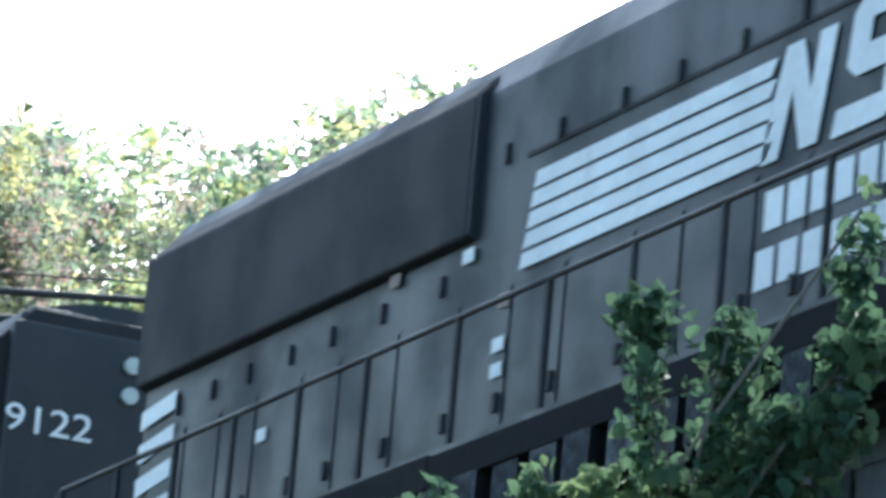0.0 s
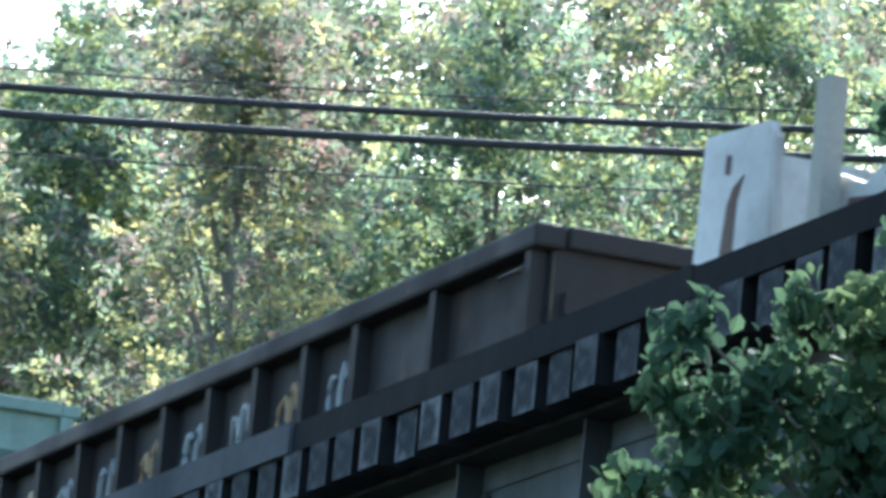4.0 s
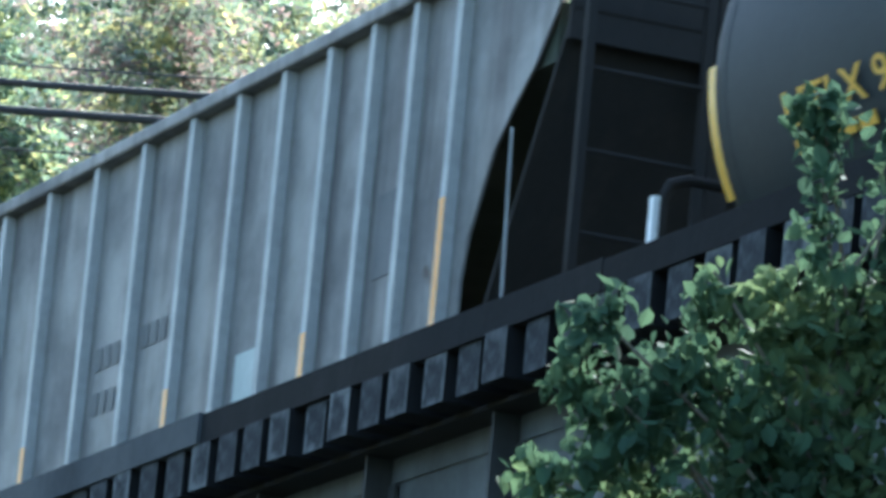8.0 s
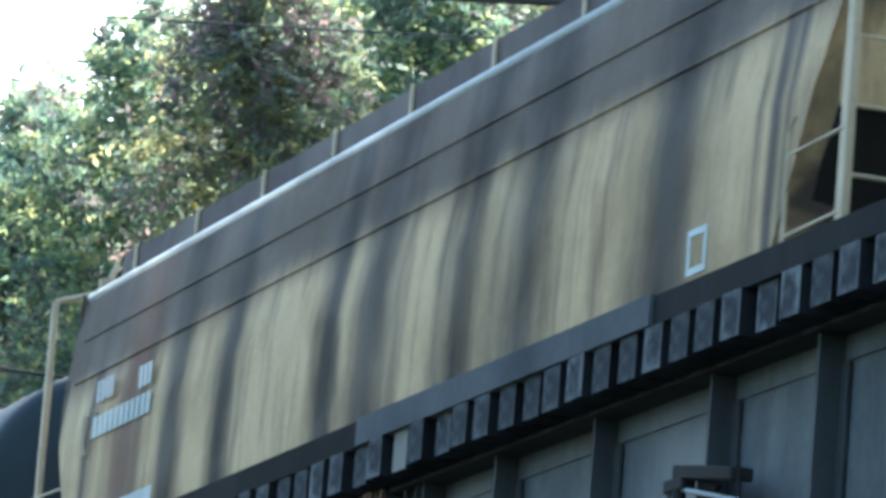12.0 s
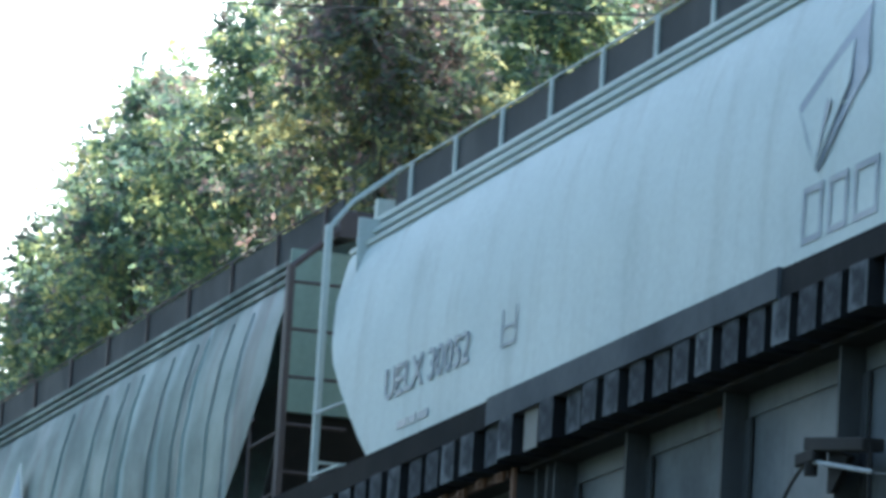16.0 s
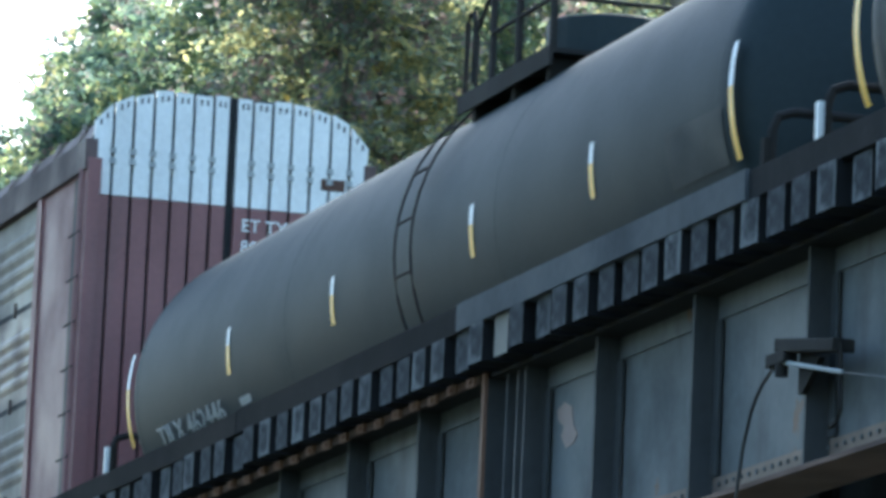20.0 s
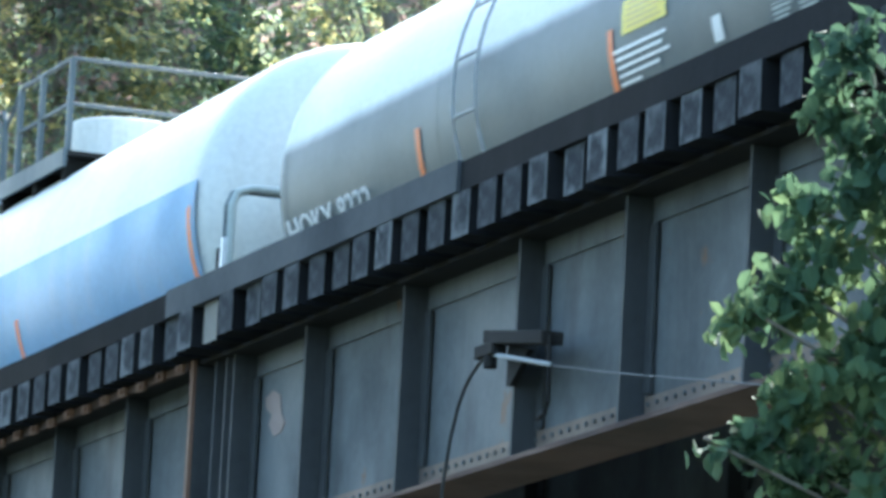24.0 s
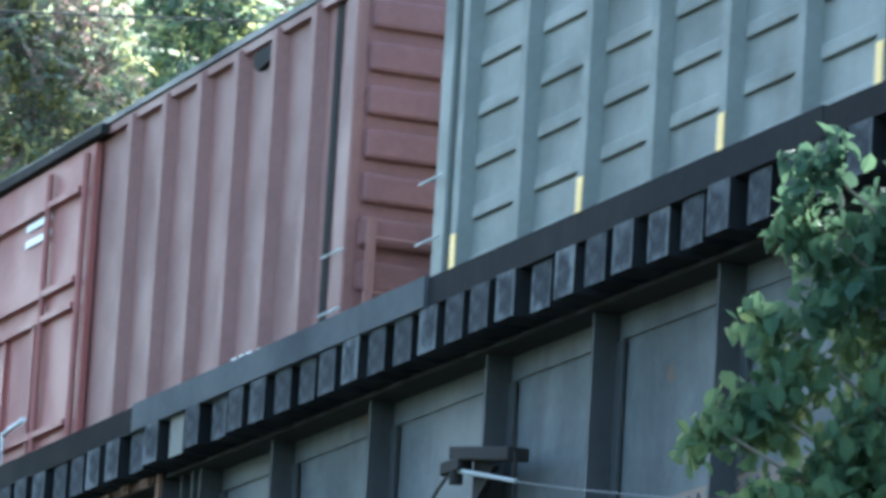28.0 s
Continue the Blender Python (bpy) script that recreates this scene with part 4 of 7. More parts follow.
def open_hopper():
    x0, L, T = 61.65, 17.45, 4.38
    c = car("open_hopper", "grey ribbed open hopper car with streaked dirt and orange marks", "freight car", x0)
    sills(c, L + 1.3), trucks(c, (1.8, L - 0.3))
    xs = [1.40, 2.17, 2.94, 3.74, 4.54, 5.35, 6.18, 6.95, 7.99, 9.04, 10.05, 11.05, 11.97, 12.82, 13.66, 14.43, 15.16, 15.91]
    for s in (-1, 1):
        y = s * (HW - 0.1)
        prof = [(1.30, 1.05), (16.12, 1.05), (16.12, 2.27), (16.19, 2.55), (16.32, 2.78), (16.48, 3.05), (16.74, 3.29), (17.04, 3.52), (17.35, 3.86), (17.45, T), (0.0, T), (-0.06, 4.15), (0.04, 3.85), (0.41, 3.47), (0.76, 3.14), (1.05, 2.82), (1.23, 2.46), (1.30, 2.11)]
        part("side_sheet", Geo().plate(prof, min(y, y + s * 0.02), max(y, y + s * 0.02)), GREYH, c)
        me = Geo().prism([(-0.1, 1.0), (0, 1.0), (0, T - 0.06), (-0.1, T - 0.06)], -0.045, 0.045).mesh("rib")
        for x in xs:
            part("rib", me, RIBH, c, at=pose(x, y, 0) if s < 0 else pose(x, y, 0, 0, 0, 180))
        part("top_chord", Geo().box(0, L, min(y - s * 0.05, y + s * 0.13), max(y - s * 0.05, y + s * 0.13), T - 0.09, T + 0.02), GREYH, c, bevel=0.02)
        for k in (0, 2, 5, 8, 11, 14, 17):
            x = xs[k]
            z1 = 2.85 if k in (0, 17) else 2.32
            part("reflector", Geo().box(x - 0.045, x + 0.045, min(y + s * 0.1, y + s * 0.104), max(y + s * 0.1, y + s * 0.104), 1.6, z1), AMBER, c, "orange-yellow reflective strip")
        part("patch_plate", Geo().box(14.62, 14.98, min(y + s * 0.02, y + s * 0.03), max(y + s * 0.02, y + s * 0.03), 2.53, 3.1), GRIME, c, "dark repaired patch")
        part("repaint_panel", Geo().box(12.2, 12.85, min(y + s * 0.02, y + s * 0.025), max(y + s * 0.02, y + s * 0.025), 2.05, 2.4), PALE, c)
        bars([0.13] * 4, 0.17, 0.05, GRIME, c, side(10.22, -HW + 0.075, 2.75))
        bars([0.13] * 4, 0.17, 0.05, GRIME, c, side(9.25, -HW + 0.075, 2.72))
        bars([0.13] * 4, 0.17, 0.05, GRIME, c, side(9.25, -HW + 0.075, 2.38))
    for e, x in ((-1, 0.0), (1, L)):
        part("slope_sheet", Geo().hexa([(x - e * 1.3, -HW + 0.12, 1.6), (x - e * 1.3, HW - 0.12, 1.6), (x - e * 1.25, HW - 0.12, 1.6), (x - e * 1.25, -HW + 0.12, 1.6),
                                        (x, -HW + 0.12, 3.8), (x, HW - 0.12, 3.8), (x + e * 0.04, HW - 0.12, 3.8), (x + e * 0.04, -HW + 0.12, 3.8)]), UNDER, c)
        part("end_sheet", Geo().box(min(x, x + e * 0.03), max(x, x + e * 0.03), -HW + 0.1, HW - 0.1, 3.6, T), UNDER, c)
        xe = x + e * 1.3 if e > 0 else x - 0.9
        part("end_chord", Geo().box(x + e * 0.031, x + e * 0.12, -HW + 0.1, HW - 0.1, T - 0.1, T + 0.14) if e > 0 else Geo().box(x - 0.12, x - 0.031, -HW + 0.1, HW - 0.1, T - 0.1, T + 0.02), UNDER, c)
        part("platform", Geo().box(min(x - e * 1.2, xe), max(x - e * 1.2, xe), -HW + 0.05, HW - 0.05, 1.0, 1.12), UNDER, c)
        for y in (-0.35, 0.35):
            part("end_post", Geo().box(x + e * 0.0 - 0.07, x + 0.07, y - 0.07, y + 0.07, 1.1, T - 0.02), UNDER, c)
        ladder(c, x + e * 0.3, -HW + 0.12, 1.3, T - 0.5, "y", 0.8, 6, UNDER)
        part("grab_post", Geo().box(xe - 0.05, xe + 0.05, -0.6, -0.5, 1.1, 4.0), UNDER, c)
        part("placard", Geo().box(xe - 0.03, xe + 0.06, -0.7, -0.6, 2.6, 3.0), PALE, c, "small white plate")
        part("grab_rail", Geo().tube([(x - e * 0.55, -HW + 0.06, 1.6), (x - e * 0.65, -HW + 0.06, 3.15)], 0.009), RIBH, c)
    part("load", Geo().box(0.2, L - 0.2, -HW + 0.13, HW - 0.13, 3.5, T - 0.5), EARTH, c)
    return c


def tank_car(x0, L, r, zc, shell, label, marks=(), mark_mat=None, lower=None, text=None, text_mat=None, text_x=1.3, text_z=-18, text_w=2.3, sign=None, chart=None, chart_mat=None, group_x=None, rail_mat=None, ends=None,
             placards=(), ladder_x=None, high=0.7, irons=False, strip=-2):
    """A tank car: shell with domed ends, ladder, top platform with rails, dome, reflective strips, stencils and end grabs."""
    c = car("tank_car", label, "tank car", x0 + 0.45)
    sills(c, L), trucks(c, (1.6, L - 1.6))
    rail_mat = rail_mat or UNDER
    n = 56

    def ring(x, rr):
        return [(x, rr * math.cos(2 * math.pi * k / n), zc + rr * math.sin(2 * math.pi * k / n)) for k in range(n)]
    dome = 0.62
    prof = [(0.30 * (q / 6) ** 2, r * max(0.03, 0.88 * q / 6)) for q in range(7)] + [(0.36, 0.93 * r), (0.42, 0.965 * r), (0.50, 0.988 * r), (0.56, 0.997 * r), (dome, r)]
    rr = [ring(x, q) for x, q in prof] + [ring(dome + (L - 2 * dome) * q / 6, r) for q in range(1, 6)] + [ring(L - x, q) for x, q in reversed(prof)]
    g = Geo().rings(rr)
    g.f += [tuple(reversed(range(n))), tuple((len(rr) - 1) * n + i for i in range(n))]
    sh = part("shell", g, shell, c, smooth=True)
    if lower is TANKG:
        for e in (0, 1):
            # grey cap over the pale end, standing in for the shade on it
            cap = [ring(x - 0.006 if not e else L - x + 0.006, q + 0.003) for x, q in prof[:9]]
            part("end_shade", Geo().rings(cap), ENDG, sh, "domed end coloured grey for its shade", smooth=True)
    elif lower:
        a0, a1 = radians(180 - 8), radians(360 + 8)
        rings = []
        for x in [dome * 0.75 + (L - 1.5 * dome) * q / 8 for q in range(9)]:
            rings.append([(x, (r + 0.006) * math.cos(a0 + (a1 - a0) * k / 30), zc + (r + 0.006) * math.sin(a0 + (a1 - a0) * k / 30)) for k in range(31)])
        part("lower_coat", Geo().rings(rings, False), lower, c, "darker grey lower half of the shell", smooth=True)
    for i, x in enumerate([dome + 0.05, L * 0.33, L * 0.67, L - dome - 0.05]):
        part("weld_seam", Geo().rings([ring(x - 0.02, r + 0.001), ring(x, r + 0.004), ring(x + 0.02, r + 0.001)]), shell, sh)

    def on(x, a, off=0.012):
        """A pose on the near flank, a degrees above the middle."""
        q = radians(a)
        return pose(x, -(r + off) * math.cos(q), zc + (r + off) * math.sin(q), 90 - a, 0, 0)

    def patch(xa, xb, a0, a1, material, name, owner=None, off=0.008, label=""):
        n2 = max(2, int(abs(a1 - a0) / 3) + 1)
        rs = [[(xx, -(r + off) * math.cos(radians(a)), zc + (r + off) * math.sin(radians(a))) for xx in (xa, xb)] for a in [a0 + (a1 - a0) * q / n2 for q in range(n2 + 1)]]
        return part(name, Geo().rings(rs, False), material, owner or c, label, smooth=True)
    for x, a0, a1, white in marks:
        mid = a0 + (a1 - a0) * 0.62 if white else a1
        patch(x - 0.045, x + 0.045, a0, mid, mark_mat or YELLOW, "reflector")
        if white:
            patch(x - 0.045, x + 0.045, mid, a1, WHITE, "reflector")
    if text:
        letters(text, 0.2, text_mat or YELLOW, c, on(text_x, text_z, 0.02), wide=text_w)
        bars([0.2, 0.12, 0.3, 0.2], 0.08, 0.05, text_mat or YELLOW, c, on(text_x + 0.05, text_z - 5.5, 0.015))
    if sign:
        xa, xb, a0, a1 = sign
        p = patch(xa, xb, a0, a1, SIGN, "warning_sign", label="yellow printed warning panel")
        for k in range(5):
            q = a0 + (a1 - a0) * (0.14 + 0.17 * k)
            patch(xa + 0.08, xb - 0.08 - 0.06 * (k % 2), q, q + (a1 - a0) * 0.07, PRINT, "print_line", p, 0.012)
    if chart:
        xa, xb, a0, a1 = chart
        for k in range(11):
            q = a0 + (a1 - a0) * k / 11
            w = (a1 - a0) / 11 * (0.55 if k % 4 else 0.22)
            for u in range(3 if k % 4 else 1):
                sp = (xb - xa) / (3 if k % 4 else 1)
                patch(xa + u * sp + 0.01, xa + (u + 1) * sp - (0.05 + 0.04 * ((k * 7 + u * 3) % 4) if k % 4 else 0), q, q + w, chart_mat or FADED, "stencil_line")
    for xa, xb, a0, a1, pm in placards:
        patch(xa, xb, a0, a1, pm, "placard")
    gx = group_x if group_x is not None else L * 0.5
    # ladder over the flank, platform, hand rails, dome
    lx = ladder_x if ladder_x is not None else gx - 1.6
    if irons:
        for a in (-22, -8, 6, 20):
            bow = [(xx, -(r + o) * math.cos(radians(a)), zc + (r + o) * math.sin(radians(a))) for xx, o in ((lx - 0.0, 0.0), (lx - 0.0, 0.07), (lx + 0.42, 0.07), (lx + 0.42, 0.0))]
            part("grab_iron", Geo().tube(bow, 0.009, 6), UNDER, c)
    else:
        for q in (0, 0.45):
            part("ladder_stile", Geo().tube([(lx + q, -(r + 0.1) * math.cos(radians(a)), zc + (r + 0.1) * math.sin(radians(a))) for a in range(-32, 51, 6)], 0.012, 6), FADED if lower else UNDER, c)
        for a in range(-24, 50, 16):
            part("rung", Geo().tube([(lx, -(r + 0.1) * math.cos(radians(a)), zc + (r + 0.1) * math.sin(radians(a))), (lx + 0.45, -(r + 0.1) * math.cos(radians(a)), zc + (r + 0.1) * math.sin(radians(a)))], 0.012, 6), FADED if lower else UNDER, c)
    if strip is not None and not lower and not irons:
        patch(lx - 0.03, lx + 0.40, -50, strip, DARK, "ladder_dark_strip", off=0.03, label="dark strip behind the ladder")
    top = zc + r
    wy, wz = 1.0, top - 0.14
    for s in (-1, 1):
        part("side_walk", Geo().box(lx - 0.2, gx + 2.0, min(s * 0.5, s * 1.03), max(s * 0.5, s * 1.03), wz - 0.04, wz), UNDER if lower or irons else rail_mat, c)
        part("walk_edge", Geo().box(lx - 0.2, gx + 2.0, min(s * 1.03, s * 1.06), max(s * 1.03, s * 1.06), wz - 0.14, wz + 0.02), rail_mat, c)
        for xx in (lx + 0.1, gx + 0.9, gx + 1.8):
            part("walk_bracket", Geo().box(xx - 0.04, xx + 0.04, min(s * 0.6, s * 1.0), max(s * 0.6, s * 1.0), wz - 0.3, wz - 0.041), UNDER, c)
    part("dome", Geo().tube([(gx + 0.3, 0, top - 0.1), (gx + 0.3, 0, top + 0.42), (gx + 0.3, 0, top + 0.46)], 0.52, 24), shell, c, smooth=False, bevel=0.03)
    part("valve", Geo().tube([(gx - 0.7, 0, top), (gx - 0.7, 0, top + 0.4)], 0.12, 10), rail_mat, c)
    for y in (-wy, wy):
        for x in (lx + 0.55, gx + 1.0, gx + 1.9):
            part("rail_post", Geo().box(x - 0.03, x + 0.03, y - 0.025, y + 0.025, wz, top + high), rail_mat, c)
        part("hand_rail", Geo().tube([(lx + 0.5, y, top + high * 0.42), (gx + 1.9, y, top + high * 0.42)], 0.02, 8), rail_mat, c)
        part("hand_rail", Geo().tube([(lx + 0.12, y, wz), (lx + 0.12, y, top + high * 0.5), (lx + 0.16, y, top + high * 0.62), (lx + 0.5, y, top + high - 0.03), (lx + 0.6, y, top + high), (gx + 1.9, y, top + high)], 0.022, 8), rail_mat, c)
        part("grab_loop", Geo().tube([(lx - 0.16, y, wz), (lx - 0.16, y, top + 0.5), (lx - 0.11, y, top + 0.57), (lx + 0.0, y, top + 0.57), (lx + 0.05, y, top + 0.5), (lx + 0.05, y, wz + 0.1)], 0.024, 8), ends or rail_mat, c)
    for z in (high * 0.42, high):
        part("hand_rail", Geo().tube([(gx + 1.9, -wy, top + z), (gx + 1.9, wy, top + z)], 0.02, 8), rail_mat, c)
    for e, x in ((-1, -0.35), (1, L + 0.35)):
        part("end_platform", Geo().box(x - 0.45, x + 0.45, -HW, HW, 1.0, 1.1), UNDER, c)
        tall = 2.68 if lower or irons else 2.4
        part("end_rail", Geo().tube([(x, -HW + 0.05, 1.05), (x, -HW + 0.05, tall - 0.14), (x, -HW + 0.09, tall - 0.04), (x, -HW + 0.2, tall), (x, HW - 0.2, tall), (x, HW - 0.09, tall - 0.04), (x, HW - 0.05, tall - 0.14), (x, HW - 0.05, 1.05)], 0.035, 8), ends or rail_mat, c)
        part("grab_post", Geo().box(x - 0.03, x + 0.03, -HW - 0.02, -HW + 0.02, 1.95, 2.27) if e < 0 else Geo().box(x - 0.03, x + 0.03, -HW - 0.02, -HW + 0.02, 1.3, 2.2), WHITE if e < 0 else UNDER, c, "")
        part("saddle", Geo().box(x - e * 1.3 - 0.5, x - e * 1.3 + 0.5, -1.0, 1.0, 0.9, zc - r * 0.55), UNDER, c)
    return c


def covered_hopper(x0, L, T, shell, frame_mat, label, rail_posts=14, catwalk=None, name="covered_hopper", ledges=True, end_mat=None, ends=(0.75, 0.75, 3.25, 0.98, 0.98)):
    """A covered hopper: bulging sides, ribbed roof edge, roof walk with rails, open ends with ladders and a sloping bay sheet."""
    c = car(name, label, "hopper car", x0)
    sills(c, L), trucks(c, (1.9, L - 1.9))
    b0, b1, brk = ends[0], L - ends[1], ends[2]
    prof = [(-HW + 0.06, 1.0), (-HW, 1.35), (-HW - 0.015, 2.2), (-HW + 0.005, 3.0), (-HW + 0.09, 3.6), (-HW + 0.22, T - 0.42)]
    if not ledges:
        prof[-1:] = [(-HW + 0.14, 4.05), (-HW + 0.20, T - 0.2), (-HW + 0.25, T - 0.1)]
    roof = [(-HW + 0.42, T - 0.06 if not ledges else T - 0.08), (-0.55, T + 0.12), (0.55, T + 0.12), (HW - 0.42, T - 0.08)]
    full = prof + roof + [(-y, z) for y, z in reversed(prof)]

    rings = []
    full = [full[0]] + [q for a, q2 in zip(full, full[1:]) for q in ([((a[0] * (1 - u) + q2[0] * u), (a[1] * (1 - u) + q2[1] * u)) for u in (0.33, 0.66, 1.0)] if abs(a[1] - q2[1]) > 0.3 and a[1] < 3.6 else [q2])]
    for f in (0, 0.01, 0.25, 0.5, 0.75, 0.99, 1):
        ring = []
        for y, z in full:
            zz = max(z, 1.0)
            lo = b0 + (max(0, brk - zz) ** 1.25) * ends[3] - (0.34 * max(0, zz - brk) if ledges else 0.0)
            hi = b1 - (max(0, brk - zz) ** 1.25) * ends[4]
            ring.append((lo + (hi - lo) * f, y, z))
        rings.append(ring)
    g = Geo().rings(rings)
    k = len(full)
    n0 = len(g.v)
    g.v += rings[0] + rings[-1]
    g.f += [tuple(n0 + i for i in reversed(range(k))), tuple(n0 + k + i for i in range(k))]
    part("body", g, shell, c, smooth=True)
    for i, (dy, z) in enumerate(((0.30, T - 0.34), (0.355, T - 0.22), (0.41, T - 0.10)) if ledges else ()):
        for s in (-1, 1):
            part("roof_ledge", Geo().box(b0 - 0.3, b1, min(s * (HW - dy), s * (HW - dy + 0.07)), max(s * (HW - dy), s * (HW - dy + 0.07)), z - 0.015, z + 0.035), shell, c, bevel=0.012)
    if not ledges:
        for s in (-1, 1):
            # paler than the body: its colour holds the light on the roof edge
            part("roof_shoulder", Geo().tube([(b0 + 0.05, s * (HW - 0.26), T - 0.13), (b1 - 0.05, s * (HW - 0.26), T - 0.13)], 0.06, 10), SHOULDER, c, "rounded roof shoulder, paled for the light it catches", smooth=True)
    cat = catwalk or WALKWAY
    for s in (-1, 1):
        part("roof_walk", Geo().box(b0 - 0.2, b1 + 0.2, s * 0.62 - 0.28, s * 0.62 + 0.28, T + 0.26, T + 0.30), cat, c)
        part("walk_skirt", Geo().box(b0 - 0.2, b1 + 0.2, s * 0.9 - 0.012, s * 0.9 + 0.012, T + 0.06, T + 0.40), cat, c)
        post = Geo().box(-0.025, 0.025, -0.012, 0.012, 0, 0.52).mesh("rail_post")
        for i in range(rail_posts):
            part("rail_post", post, frame_mat, c, at=pose(b0 + 0.3 + (b1 - b0 - 0.6) * i / (rail_posts - 1), s * 0.93, T - 0.1))
        if ledges:
            part("roof_rail", Geo().tube([(b0, s * 0.93, T + 0.42), (b1, s * 0.93, T + 0.42)], 0.011, 6), frame_mat, c)
        for i in range(20):
            xx = b0 + 0.3 + (b1 - b0 - 0.6) * i / 19
            part("walk_bracket", Geo().box(xx - 0.03, xx + 0.03, min(s * 0.34, s * 0.88), max(s * 0.34, s * 0.88), T + 0.2, T + 0.255), cat, c)
    for i in range(6):
        part("hatch", Geo().box(b0 + 1.2 + i * 2.7, b0 + 2.0 + i * 2.7, -0.32, 0.32, T + 0.12, T + 0.24), shell, c, bevel=0.03)
    for e, x in ((-1, 0.12 if ledges else b0 - 0.45), (1, L - 0.12)):
        for s in (-1, 1):
            part("corner_post", Geo().box(x - (0.06 if e > 0 else 0.035), x + (0.06 if e > 0 else 0.035), s * (HW - 0.03) - 0.03, s * (HW - 0.03) + 0.03, 1.0, T - 0.35 if ledges and e > 0 else T - 0.1), frame_mat, c, bevel=0.01)
            if ledges and e < 0:
                part("roof_brace", Geo().tube([(x, s * (HW - 0.04), T - 0.12), (x + 0.03, s * (HW - 0.22), T + 0.12), (x + 0.15, s * 0.95, T + 0.4), (b0, s * 0.93, T + 0.42)], 0.024, 6), frame_mat, c)
                continue
            part("roof_brace", Geo().tube([(x, s * (HW - 0.04), T - (0.36 if ledges else 0.1)), (x, s * (HW - 0.5), T + 0.05), (x, s * 0.9, T + (0.2 if ledges else 0.34))], 0.035, 6), frame_mat, c)
            part("end_post", Geo().box(x - 0.05, x + 0.05, s * 0.5 - 0.05, s * 0.5 + 0.05, 1.0, T), frame_mat, c)
        part("end_top", Geo().box(x - 0.05, x + 0.05, -HW + 0.45, HW - 0.45, T - 0.05, T + 0.18), frame_mat, c)
        part("end_sheet", Geo().box(x - e * 0.5 - 0.015, x - e * 0.5 + 0.015, -HW + 0.16, HW - 0.16, 2.9, T - 0.1), end_mat or shell, c)
        part("slope_sheet", Geo().hexa([(x - e * 1.9, -HW + 0.2, 1.1), (x - e * 1.9, HW - 0.2, 1.1), (x - e * 1.85, HW - 0.2, 1.1), (x - e * 1.85, -HW + 0.2, 1.1),
                                        (x - e * 0.62, -HW + 0.2, 2.9), (x - e * 0.62, HW - 0.2, 2.9), (x - e * 0.57, HW - 0.2, 2.9), (x - e * 0.57, -HW + 0.2, 2.9)]), UNDER, c)
        part("end_deck", Geo().box(min(x, x - e * 1.6), max(x, x - e * 1.6), -HW + 0.05, HW - 0.05, 1.0, 1.1), UNDER, c)
        ladder(c, x + e * 0.02, -HW + 0.03, 1.4, T - 0.5 if e > 0 else 2.2, "y", 0.6, 7 if e > 0 else 2, frame_mat, 0.016, sides=False)
        if e > 0:
            part("side_grab", Geo().tube([(x - e * 0.95, -HW, 1.2), (x - e * 0.95, -HW, 2.75), (x - e * 0.85, -HW, 2.85)], 0.02, 6), frame_mat, c)
        for z in (1.55, 2.05, 2.6):
            part("side_rung", Geo().tube([(x - e * 0.95, -HW, z), (x, -HW, z + 0.02)], 0.013, 6), frame_mat, c)
    return c


